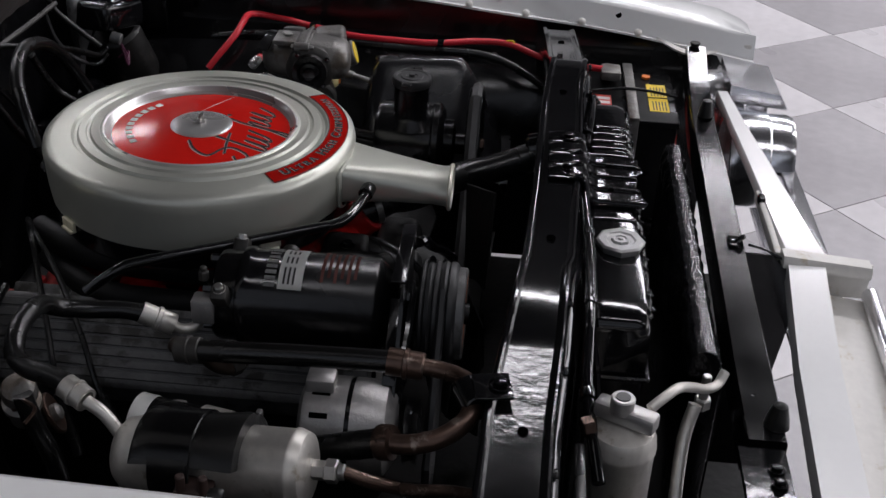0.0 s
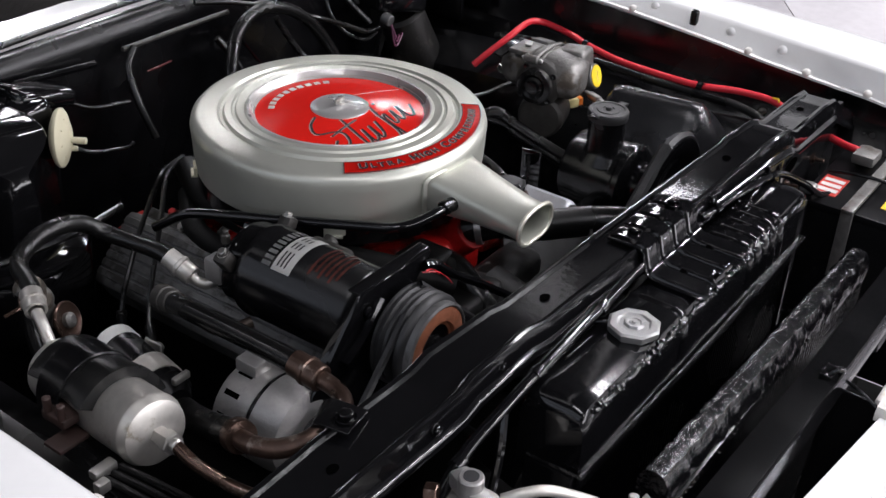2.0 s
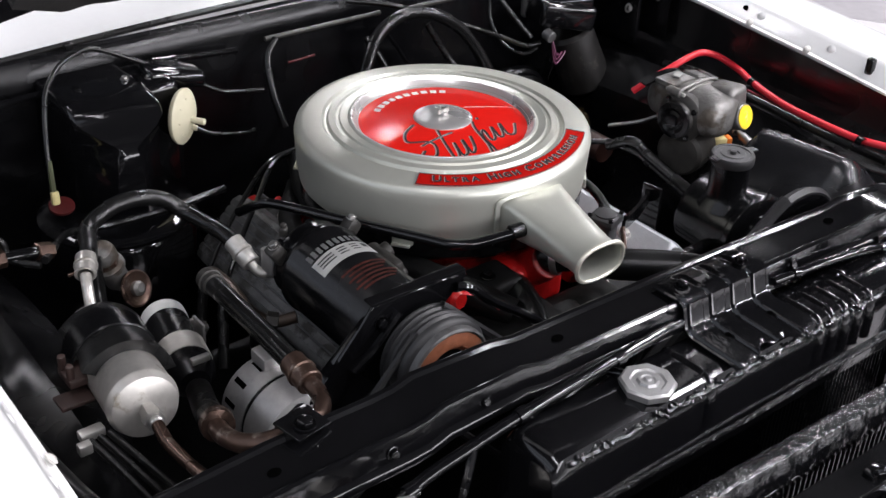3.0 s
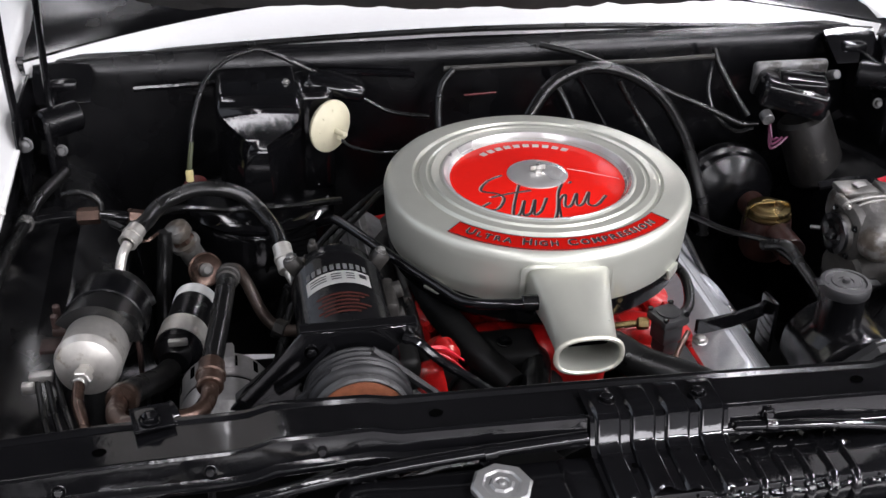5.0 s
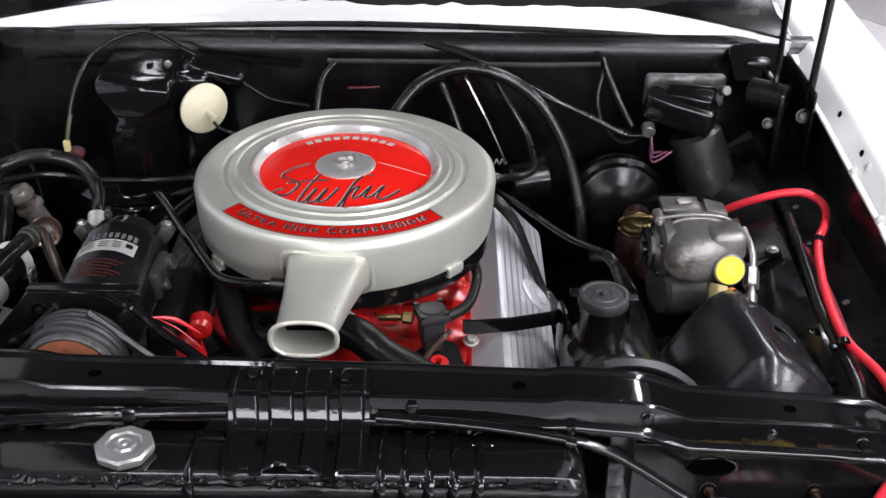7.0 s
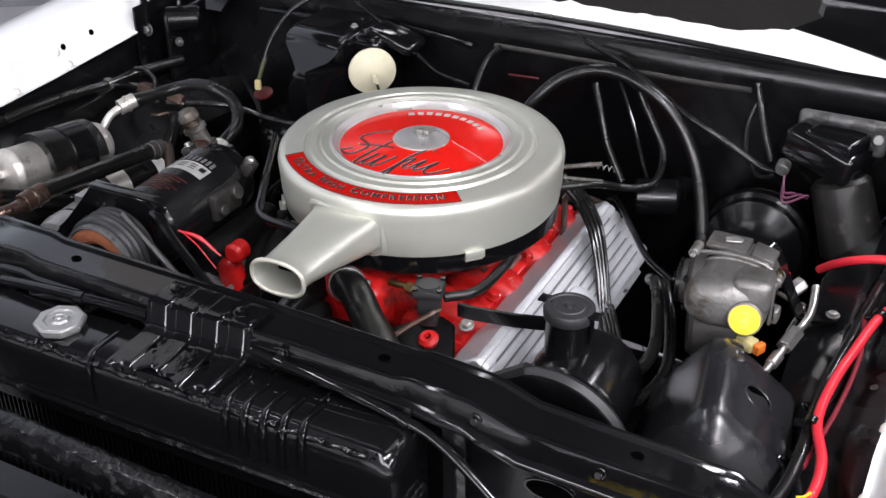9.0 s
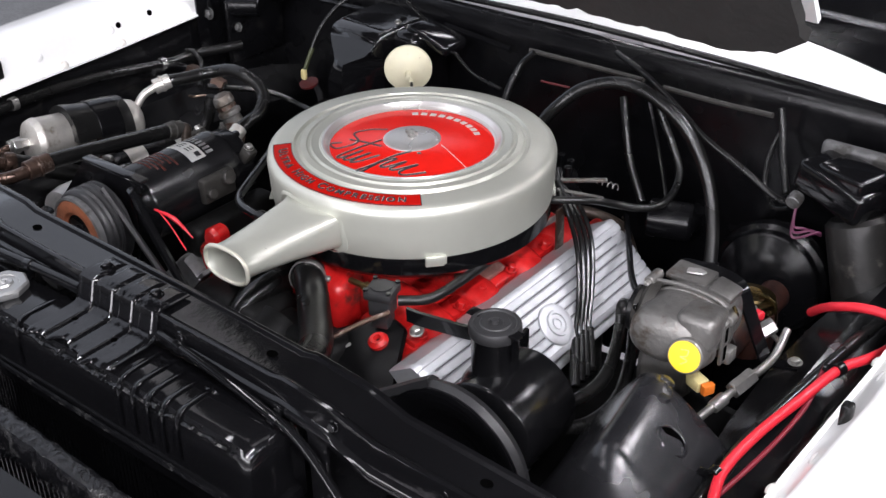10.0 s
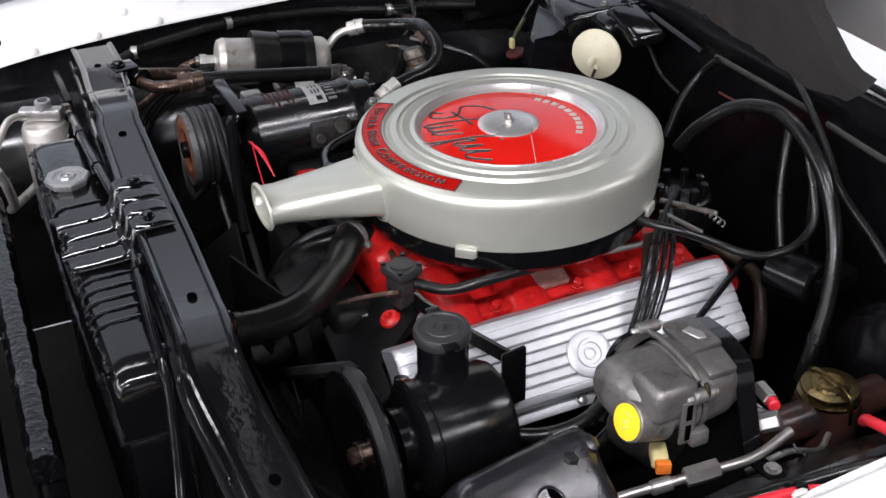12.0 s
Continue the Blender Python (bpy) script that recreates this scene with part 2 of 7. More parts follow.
def smooth_path(pts, steps=8, closed=False):
    p = [Vector(q) for q in pts]
    out = []
    m = len(p)
    for i in range(m if closed else m - 1):
        p0 = p[(i - 1) % m] if closed or i > 0 else p[0] * 2 - p[1]
        p1, p2 = p[i], p[(i + 1) % m]
        p3 = p[(i + 2) % m] if closed or i + 2 < m else p[-1] * 2 - p[-2]
        for s in range(steps):
            t = s / steps
            out.append(0.5 * ((2 * p1) + (p2 - p0) * t + (2 * p0 - 5 * p1 + 4 * p2 - p3) * t * t + (3 * p1 - p0 - 3 * p2 + p3) * t ** 3))
    if not closed:
        out.append(p[-1])
    return out


def tube(pts, r, n=12, steps=8, smooth=True, closed=False, flat=1.0):
    """Round hose or wire along a gliding line; r may be a list, one for each point. flat: width to height."""
    path = smooth_path(pts, steps, closed) if smooth else [Vector(p) for p in pts]
    bm = bmesh.new()
    rings = []
    up = Vector((0.13, 0.21, 0.97))
    count = len(path)
    for i, p in enumerate(path):
        d = (path[(i + 1) % count] - path[i - 1]) if closed else (path[min(i + 1, count - 1)] - path[max(i - 1, 0)])
        d.normalize()
        x = d.cross(up)
        if x.length < 1e-3:
            x = d.cross(Vector((1, 0, 0)))
        x.normalize()
        y = x.cross(d).normalized()
        up = y
        if isinstance(r, (list, tuple)):
            f = i / (count - 1) * (len(r) - 1)
            k = min(int(f), len(r) - 2)
            rad = r[k] + (r[k + 1] - r[k]) * (f - k)
        else:
            rad = r
        rings.append([bm.verts.new(p + rad * (flat * math.cos(2 * math.pi * j / n) * x + math.sin(2 * math.pi * j / n) * y)) for j in range(n)])
    pairs = list(zip(rings, rings[1:])) + ([(rings[-1], rings[0])] if closed else [])
    for a, b in pairs:
        for j in range(n):
            k = (j + 1) % n
            bm.faces.new((a[j], a[k], b[k], b[j]))
    if not closed:
        bm.faces.new(rings[0])
        bm.faces.new(rings[-1])
    return bm


def plate(outline, thick, m=None, bevel=0.001):
    """Flat plate: outline in its own x, y, thickness along z from 0."""
    bm = bmesh.new()
    bot = [bm.verts.new((x, y, 0)) for x, y in outline]
    top = [bm.verts.new((x, y, thick)) for x, y in outline]
    bm.faces.new(bot[::-1])
    bm.faces.new(top)
    k = len(outline)
    for i in range(k):
        bm.faces.new((bot[i], bot[(i + 1) % k], top[(i + 1) % k], top[i]))
    if bevel:
        bmesh.ops.bevel(bm, geom=bm.edges[:], offset=bevel, segments=1, affect="EDGES")
    if m is not None:
        bm.transform(m)
    return bm


def loft(sections, cap=True):
    """Skin over sections, each a list of as many points."""
    bm = bmesh.new()
    rings = [[bm.verts.new(p) for p in s] for s in sections]
    k = len(rings[0])
    for a, b in zip(rings, rings[1:]):
        for i in range(k):
            bm.faces.new((a[i], a[(i + 1) % k], b[(i + 1) % k], b[i]))
    if cap:
        bm.faces.new(rings[0])
        bm.faces.new(rings[-1])
    return bm


def sheet(rows, thick=0.002):
    """Open skin through rows of points, given a thickness downwards along its normals."""
    bm = bmesh.new()
    g = [[bm.verts.new(p) for p in r] for r in rows]
    for a, b in zip(g, g[1:]):
        for i in range(len(a) - 1):
            bm.faces.new((a[i], a[i + 1], b[i + 1], b[i]))
    bmesh.ops.recalc_face_normals(bm, faces=bm.faces)
    bmesh.ops.solidify(bm, geom=bm.faces[:], thickness=thick)
    return bm


def bolt(at, axis=(0, 0, 1), r=0.007, h=0.005):
    return merged(lathe([(0, 0), (r * 1.45, 0), (r * 1.45, h * 0.25), (r * 1.3, h * 0.3)], aim(at, axis), 14), lathe([(0, 0.001), (r, 0.001), (r, h), (r * 0.8, h * 1.15), (0, h * 1.15)], aim(at, axis), 6))


def rounded(w, h, r, n=5):
    """Outline of a rounded rectangle about the origin."""
    pts = []
    for cx, cy, a0 in ((w / 2 - r, h / 2 - r, 0), (-w / 2 + r, h / 2 - r, 90), (-w / 2 + r, -h / 2 + r, 180), (w / 2 - r, -h / 2 + r, 270)):
        for i in range(n + 1):
            a = radians(a0 + 90 * i / n)
            pts.append((cx + r * math.cos(a), cy + r * math.sin(a)))
    return pts


def letters(text, size, material, place, parent, name="lettering"):
    """Raised lettering in the built-in font; place(u) gives each letter's pose by its share of the line."""
    runs, x = [], 0.0
    for i, ch in enumerate(text):
        if ch == " ":
            x += size * 0.4
            continue
        small = size * (1.0 if i == 0 or text[i - 1] == " " else 0.8)
        cu = bpy.data.curves.new("letter", "FONT")
        cu.body, cu.size, cu.extrude, cu.align_x, cu.offset = ch, small, 0.0003, "LEFT", small * 0.022
        ob = bpy.data.objects.new("letter", cu)
        scene.collection.objects.link(ob)
        bpy.context.view_layer.update()
        me = bpy.data.meshes.new_from_object(ob.evaluated_get(bpy.context.evaluated_depsgraph_get()))
        bpy.data.objects.remove(ob)
        b = bmesh.new()
        b.from_mesh(me)
        w = max((v.co.x for v in b.verts), default=small * 0.5)
        runs.append((b, x + w / 2, w))
        x += w + size * 0.10
    for b, mid, w in runs:
        b.transform(place(mid / x) @ Matrix.Translation((-w / 2, 0, 0)))
    return part(name, merged(*[r[0] for r in runs]), material, parent)


# ---- room ----
def room():
    for name, c, s in (("wall_north", (1, 7.1, 1.9), (16.4, 0.2, 4.0)), ("wall_south", (1, -7.1, 1.9), (16.4, 0.2, 4.0)),
                       ("wall_west", (-7.1, 0, 1.9), (0.2, 14.0, 4.0)), ("wall_east", (9.1, 0, 1.9), (0.2, 14.0, 4.0))):
        tagged(part(name, box(c, s, 0), {"wall_south": FRONT_WALL, "wall_west": WEST_WALL}.get(name, WALL)), "plain grey showroom wall", "wall", kind="structure")
    tagged(part("ceiling", box((1, 0, 4.0), (16.4, 14.4, 0.2), 0), CEILING), "plain dark showroom ceiling with lamps below it", "ceiling", kind="structure")
    return tagged(part("floor", box((1, 0, -0.107), (16.0, 14.0, 0.2), 0), GROUT), "polished floor of light and dark grey tiles", "floor", kind="structure")


floor = room()

# ---- car body ----
# height of the lower lip along the wing, for each side
FEN_LIP = {1: ((-0.97, 0.862), (-0.85, 0.883), (-0.64, 0.916), (-0.45, 0.931), (-0.28, 0.947), (0.0, 0.967), (0.2, 0.983), (0.4, 0.993), (0.8, 1.005), (1.4, 1.015)),
           -1: ((-0.97, 0.872), (-0.85, 0.895), (-0.64, 0.930), (-0.45, 0.949), (-0.28, 0.957), (0.0, 0.964), (0.2, 0.973), (0.4, 0.983), (0.8, 1.0), (1.4, 1.01))}


def lip_height(side, y):
    pts = FEN_LIP[side]
    for (y0, z0), (y1, z1) in zip(pts, pts[1:]):
        if y <= y1:
            return z0 + (z1 - z0) * (y - y0) / (y1 - y0)
    return pts[-1][1]


def fender(side):
    """White wing: rolled lower lip, leaning inner flange, crowned top, outer skin."""
    t = thing("fender", (side * 0.85, 0, 0.5), "white painted car wing beside the open engine bay", "fender")
    rows = []
    ys = [-0.97, -0.965, -0.95, -0.90, -0.85] + [-0.8 + 0.1 * i for i in range(13)] + [0.6, 0.8, 1.1, 1.4]

    def fold(y):
        """Height and place of the crease over the lip."""
        k = max(0.0, min(1.0, (y + 0.55) / 0.35))
        return (0.050 - 0.018 * k, 0.816 + 0.020 * k) if side > 0 else (0.060, 0.823)

    for y in ys:
        z = lip_height(side, y)
        high, crease = fold(y)
        lx = 0.799 + (0.014 * max(0.0, min(1.0, (y + 0.4) / 0.3)) if side > 0 else 0)
        drop = 0.020 * max(0, (-0.90 - y) / 0.07) ** 2
        rows.append([(side * x, y, z + dz) for x, dz in ((lx - 0.010, -0.0035), (lx - 0.0095, 0.0005), (lx - 0.002, 0.0015), (lx + 0.001, 0.006), (crease - 0.004, high - 0.006), (crease, high), (crease + 0.008, high + 0.003 - drop), (crease + 0.05, high + 0.006 - drop), (0.93, high + 0.006 - drop), (0.985, high - 0.012 - drop), (1.01, high - 0.05), (1.015, high - 0.14), (1.03, high - 0.2), (1.02, high - 0.5))])
    part("skin", sheet(rows, 0.003), WHITE, t)

    def on_flange(y, k):
        high, crease = fold(y)
        lx = 0.799 + (0.014 * max(0.0, min(1.0, (y + 0.4) / 0.3)) if side > 0 else 0)
        return Vector((side * (lx + (crease - lx) * k), y, lip_height(side, y) + 0.004 + (high - 0.004) * k))

    facing = (-side, 0, 0.4)
    each("bolt_hole", [lathe([(0, 0), (0.0065, 0), (0.0065, 0.001), (0, 0.001)], aim(on_flange(y, 0.55), facing), 14) for y in ((-0.676, 0.07, 0.20) if side > 0 else (-0.66, 0.05, 0.13))], HOLE, t)
    part("rubber_bumper", box(on_flange(-0.23, 0.6) + Vector((-side * 0.004, 0, 0)), (0.014, 0.016, 0.036), 0.004), RUBBER, t, "small black rubber hood stop")
    each("seam_stud", [lathe([(0, 0), (0.007, 0), (0.0085, 0.003), (0.004, 0.006), (0, 0.006)], aim(on_flange(y, 0.02) + Vector((-side * 0.006, 0, 0)), (-side, 0, 0.8)), 10) for y in (-0.72, -0.60, -0.48, -0.36, -0.10, 0.04)], WHITE_EDGE, t, "paint-clogged seam stud")
    each("flange_dimple", [lathe([(0, 0), (0.010, 0), (0.006, 0.0025), (0, 0.003)], aim(on_flange(y, 0.5), facing), 12) for y in (-0.42, -0.31, -0.14, 0.03)], WHITE, t)
    tab = [(side * (0.797 - 0.016 * math.sin(math.pi * k / 10)), -0.76 - 0.13 * k / 10, lip_height(side, -0.76 - 0.13 * k / 10) - 0.010 * math.sin(math.pi * k / 10)) for k in range(11)]
    part("corner_tab", sheet([[(x, y, z + 0.004), (x - side * 0.016 * math.sin(math.pi * k / 10), y, z)] for k, (x, y, z) in enumerate(tab)], 0.004), WHITE_EDGE, t, "yellowed corner tab under the mounting screw")
    part("end_bracket", box((side * 0.83, -0.955, lip_height(side, -0.95) + 0.018), (0.05, 0.02, 0.022), 0.004), WHITE_EDGE, t)
    return t


fender(1)
fender(-1)


def inner_fender(side):
    t = thing("inner_fender", (side * 0.7, -0.1, 0.4), "glossy black inner wing panel and wheel arch", "inner fender")
    rows = []
    for i in range(15):
        y = -0.88 + i * 0.095
        hump = max(0, 1 - ((y - 0.05) / 0.42) ** 2) ** 0.5 if abs(y - 0.05) < 0.42 else 0
        rows.append([(side * (x - (0.05 * hump if x < 0.7 else 0)), y, z + (dz * hump)) for x, z, dz in ((0.808, lip_height(side, y) - 0.010, 0.0), (0.810, 0.885, 0.0), (0.806, 0.868, 0.0), (0.785, 0.856, 0.0), (0.745, 0.832, 0.012), (0.705, 0.79, 0.075), (0.685, 0.72, 0.09), (0.67, 0.60, 0.05), (0.66, 0.42, 0))])
    part("panel", sheet(rows, 0.003), BLACK_WING, t)
    each("panel_bolt", [bolt((side * 0.765, y, 0.846), (-side * 0.5, 0, 1), 0.006) for y in (-0.42, -0.15, 0.15)], STEEL, t)
    return t


inner_fender(1)
inner_fender(-1)

# Unseen dark sheet added so the bright floor does not show through.
tagged(part("bay_dark_sheet", box((0, -0.28, 0.36), (1.46, 1.46, 0.02), 0), BLACK_DULL), "added dark sheet that hides the floor below the engine", "undertray", kind="structure")


def firewall():
    t = thing("firewall", (0, 0.47, 0.4), "black painted firewall at the rear of the engine bay", "firewall")
    rows = [[(x, y + 0.02 * math.sin(x * 9) * (z < 0.95), z) for x in [i * 0.05 - 0.85 for i in range(35)]] for y, z in ((0.44, 0.38), (0.452, 0.6), (0.458, 0.8), (0.460, 0.95), (0.462, 1.0), (0.466, 1.022), (0.474, 1.033), (0.49, 1.035))]
    part("panel", sheet(rows, 0.004), BLACK_SATIN, t)
    # Grey in place of black stands in for highlights along the ledges.
    each("seam_ledge", (tube([(-0.067, 0.43, 0.998), (0.072, 0.43, 0.998), (0.181, 0.425, 1.0)], 0.0048, 8), tube([(0.224, 0.42, 0.998), (0.341, 0.405, 1.004), (0.439, 0.392, 1.012)], 0.0048, 8)), GRIME, t)
    part("cowl_seal", tube([(-0.66, 0.485, 1.022), (-0.5, 0.492, 1.035), (0, 0.5, 1.045), (0.5, 0.492, 1.033), (0.70, 0.485, 1.012)], 0.006, 8), RUBBER, t, "black rubber cowl seal")
    part("seal_lip", tube([(-0.66, 0.474, 1.012), (0, 0.486, 1.036), (0.70, 0.474, 1.003)], 0.0022, 6), BLACK, t)
    each("stiffening_rib", (tube([(-0.62, 0.44, 0.985), (-0.50, 0.435, 0.99), (-0.36, 0.43, 1.0)], 0.006, 8), tube([(-0.28, 0.44, 1.0), (-0.12, 0.44, 0.985)], 0.006, 8)), BLACK, t)
    return t


firewall()


def cowl_rear(x):
    return 0.665 - 0.335 * x * x


def cowl():
    t = thing("cowl_panel", (0, 0.6, 1.0), "white cowl panel with rows of air slots below the windscreen", "cowl")
    ground = lambda x, k: (x, 0.505 - 0.04 * (x / 0.8) ** 2 + (cowl_rear(x) - 0.505 + 0.04 * (x / 0.8) ** 2) * k, 1.036 + 0.006 * min(1, k * 8) + 0.026 * k * k - 0.03 * (x / 0.8) ** 2)
    xs = [i * 0.04 - 0.80 for i in range(41)]
    part("panel", sheet([[ground(x, k) for x in xs] for k in (0, 0.06, 0.12, 0.3, 0.5, 0.7, 0.85, 0.95, 1.0)], 0.003), WHITE, t)
    for side in (1, -1):
        part("side_panel", sheet([[(side * x, y, z - 0.03) for x in (0.80, 0.83, 0.86, 0.90)] for y, z in ((0.43, 1.032), (0.47, 1.040), (0.55, 1.048), (0.70, 1.06))], 0.003), WHITE, t)
    slots = []
    for sx in range(-5, 6):
        for k in range(4):
            row = [ground(sx * 0.118 + 0.049 * e, 0.50 + 0.115 * k) for e in (-1, -0.33, 0.33, 1)]
            slots.append(sheet([[(x, y + dy, z + 0.0014) for x, y, z in row] for dy in (-0.0015, 0.0015)], 0.0008))
    tagged(part("air_slot", merged(*slots), SLOT, t, "rows of narrow air intake slots"), kind="stuff")
    trough = []
    for k in range(6):
        trough.append([(x, cowl_rear(x) + 0.002 + (0.75 - cowl_rear(x)) * k / 5, ground(x, 1)[2] + 0.004 + (0.008 if k == 1 else 0) + 0.06 * (k / 5) ** 2) for x in xs])
    part("wiper_trough", sheet(trough, 0.003), BLACK_SATIN, t, "black wiper trough behind the cowl")
    for side in (1, -1):
        part("corner_bracket", loft([[(side * x, y, z), (side * (x + 0.10), y + 0.01, z + dz), (side * (x + 0.10), y + 0.015, z + dz - 0.004), (side * x, y + 0.005, z - 0.004)] for x, y, z, dz in ((0.69, 0.39, 0.985, -0.005), (0.685, 0.44, 1.018, 0.012), (0.70, 0.50, 1.03, 0.01))]), BLACK, t, "glossy black corner bracket")
    return t


cowl()


def windscreen():
    t = thing("windscreen", (0, 1.0, 1.1), "dark windscreen above the cowl", "windscreen")
    rows = [[(x * k, y + 0.02 * (x / 0.75) ** 2, z - 0.02 * (x / 0.75) ** 2) for x in [i * 0.15 - 0.75 for i in range(11)]] for y, z, k in ((0.70, 1.085, 1.0), (0.92, 1.27, 0.95), (1.15, 1.45, 0.88))]
    # Opaque dark pane stands in for the unlit cabin behind the glass.
    part("pane", sheet(rows, 0.005), mat("dark_cabin_glass", (0.02, 0.022, 0.025), 0.08, vary=0.02, rough_vary=0.02), t)
    part("lower_moulding", tube([(-0.76, 0.70, 1.075), (-0.4, 0.69, 1.09), (0, 0.686, 1.094), (0.4, 0.69, 1.09), (0.76, 0.70, 1.075)], 0.007, 8), CHROME, t)
    return t


windscreen()


def hood():
    """Raised on its rear hinges, leaning forward over the engine; rear corners cut back round the hinges."""
    t = thing("hood", (0, 0.5, 1.1), "raised car hood with torn black insulation pad beneath", "hood")
    a = radians(55)

    def at(x, d, up):
        return (x, 0.250 - d * math.cos(a) + up * math.sin(a), 1.186 + d * math.sin(a) + up * math.cos(a))

    def skin(x0, x1, d0, d1, up):
        return sheet([[at(x, d0 + (d1 - d0) * i / 7, up + 0.02 * math.cos(1.9 * x)) for x in [x0 + (x1 - x0) * j / 10 for j in range(11)]] for i in range(8)], 0.010)

    part("panel", skin(-0.54, 0.54, 0.03, 0.40, 0.03), WHITE, t)
    part("front_panel", skin(-0.79, 0.79, 0.40, 1.15, 0.035), WHITE, t)
    part("side_frame", skin(0.69, 0.79, 0.0, 0.40, 0.03), GREY_CAST, t, "dull grey inner hood frame rail")
    part("side_frame", skin(-0.79, -0.615, 0.06, 0.40, 0.012), WHITE_EDGE, t, "pale inner hood edge beside the pad")
    pad = []
    for i in range(30):
        d = i * 0.036
        row = []
        half = 0.580 - 0.05 * max(0, 1 - d / 0.05) ** 2 + 0.008 * noise.noise((d * 22, 3, 5))
        for j in range(91):
            x = half * (j / 45 - 1)
            corner = max(0, abs(x) - 0.44)
            fade = max(0, 1 - d / 0.08)
            frayed = (0.010 * noise.noise((x * 9, 1.7, 0)) + 0.008 * noise.noise((x * 33, 4, 0)) + 2.0 * corner ** 2 + 0.036 * math.exp(-((x + 0.38) / 0.2) ** 2)) * fade
            swell = 0.014 * noise.noise((x * 6, d * 8, 2)) + 0.006 * noise.noise((x * 23, d * 25, 7))
            droop = min(1.0, max(0.0, (x - 0.12) / 0.42))
            bx, by, bz = at(x, d + frayed, swell)
            row.append((bx, by - 0.088 * droop, bz + 0.030 * droop))
        pad.append(row)
    part("insulation_pad", sheet(pad, 0.018), INSULATION, t, "frayed black fibre insulation pad")
    return t


HOOD = hood()


def hinge(side):
    x = side * 0.735
    t = part("hinge", merged(box((x + side * 0.015, 0.36, 0.93), (0.012, 0.16, 0.14), 0.004), box((x, 0.43, 1.0), (0.05, 0.04, 0.03), 0.008)), BLACK_SATIN, HOOD, "black steel hood hinge")
    part("hinge_cover", box((side * 0.792, 0.335, 0.955), (0.006, 0.20, 0.14), 0.003), BLACK_SATIN, t)
    part("spring_barrel", cyl((x - side * 0.03, 0.34, 0.985), (x + side * 0.03, 0.30, 0.985), 0.026, n=24, bevel=0.004), BLACK_SATIN, t)
    part("lift_arm", merged(tube([(x + side * 0.01, 0.32, 0.99), (x + side * 0.012, 0.33, 1.06), (x, 0.30, 1.30)], 0.006, 8), tube([(x + side * 0.055, 0.27, 0.97), (x + side * 0.06, 0.27, 1.08), (x + side * 0.05, 0.22, 1.30)], 0.007, 8)), BLACK_SATIN, t)
    each("pivot_bolt", (bolt((x + side * 0.05, 0.265, 0.97), (0, -1, 0.2), 0.009, 0.008), bolt((x, 0.30, 0.94), (0, -1, 0.2), 0.007, 0.007)), DARK_ALU, t)
    return t


hinge(1)
hinge(-1)


def header_panel():
    t = thing("header_panel", (0, -0.95, 0.6), "white front header panel above the grille", "front panel")
    part("rear_lip", loft([[(x, y - w, z - 0.004), (x, y - w + 0.004, z), (x, y + 0.010, z), (x, y + 0.012, z - 0.003), (x, y + 0.012, z - 0.02), (x, y - w, z - 0.02)] for x, y, z, w in ((0.62, -0.885, 0.862, 0.012), (0.45, -0.895, 0.861, 0.020), (0.3, -0.904, 0.86, 0.030), (0.12, -0.913, 0.858, 0.042), (-0.01, -0.92, 0.857, 0.052))]), WHITE, t)
    part("rear_lip_step", box((0.1, -0.897, 0.846), (0.21, 0.012, 0.02), 0.004), WHITE_EDGE, t)
    part("end_ledge", loft([[(x, -0.90, 0.856 + h), (x, -1.035, 0.846 + h), (x, -1.035, 0.836), (x, -0.90, 0.846)] for x, h in ((-0.035, 0.0), (-0.03, 0.008), (-0.005, 0.008), (0.0, 0.0))]), WHITE_EDGE, t)
    part("side_strip", loft([[(x, y + 0.028, 0.853), (x, y - 0.028, 0.853), (x, y - 0.032, 0.80), (x, y + 0.028, 0.82)] for x, y in ((-0.035, -0.935), (-0.3, -0.905), (-0.56, -0.885), (-0.8, -0.87))]), WHITE, t)
    part("pocket_floor", loft([[(x, y + 0.01, 0.80), (x, y - 0.115, 0.785), (x, y - 0.115, 0.775), (x, y + 0.01, 0.79)] for x, y in ((-0.02, -0.955), (-0.3, -0.925), (-0.56, -0.905), (-0.8, -0.89))]), WHITE_EDGE, t)
    part("end_wall", box((-0.012, -0.99, 0.82), (0.006, 0.10, 0.06), 0.001), WHITE_EDGE, t)
    part("hood_bumper", box((0.17, -0.896, 0.855), (0.022, 0.012, 0.016), 0.004), RUBBER, t)
    part("bright_moulding", tube([(-0.02, -1.045, 0.80), (-0.3, -1.03, 0.80), (-0.56, -1.01, 0.80), (-0.8, -0.99, 0.80)], 0.014, 10), CHROME, t)
    each("grille_bar", [box((-0.02, -1.01 + 0.005 * k, 0.76 - 0.05 * k), (1.36, 0.03, 0.012), 0.004) for k in range(4)], CHROME, t)
    return t


header_panel()


def headlight(x, y):
    t = thing("headlight", (x, y, 0.72), "round sealed headlight in a deep chrome bezel", "headlight", "front headlights")
    m = aim((x, y, 0.76), (0, -1, 0))
    part("bezel", lathe([(0.080, -0.02), (0.092, -0.02), (0.0935, 0.0), (0.0965, 0.004), (0.0965, 0.055), (0.094, 0.058), (0.094, 0.095), (0.090, 0.105), (0.084, 0.10), (0.080, 0.06)], m, 40), CHROME, t)
    part("lens", lathe([(0, 0.05), (0.04, 0.048), (0.07, 0.04), (0.083, 0.03), (0.083, 0.0), (0, 0.0)], m, 40), BRIGHT, t)
    return t


head = headlight(0.765, -0.89)
copy_thing(head, pose(0.56, -0.915, 0.705))
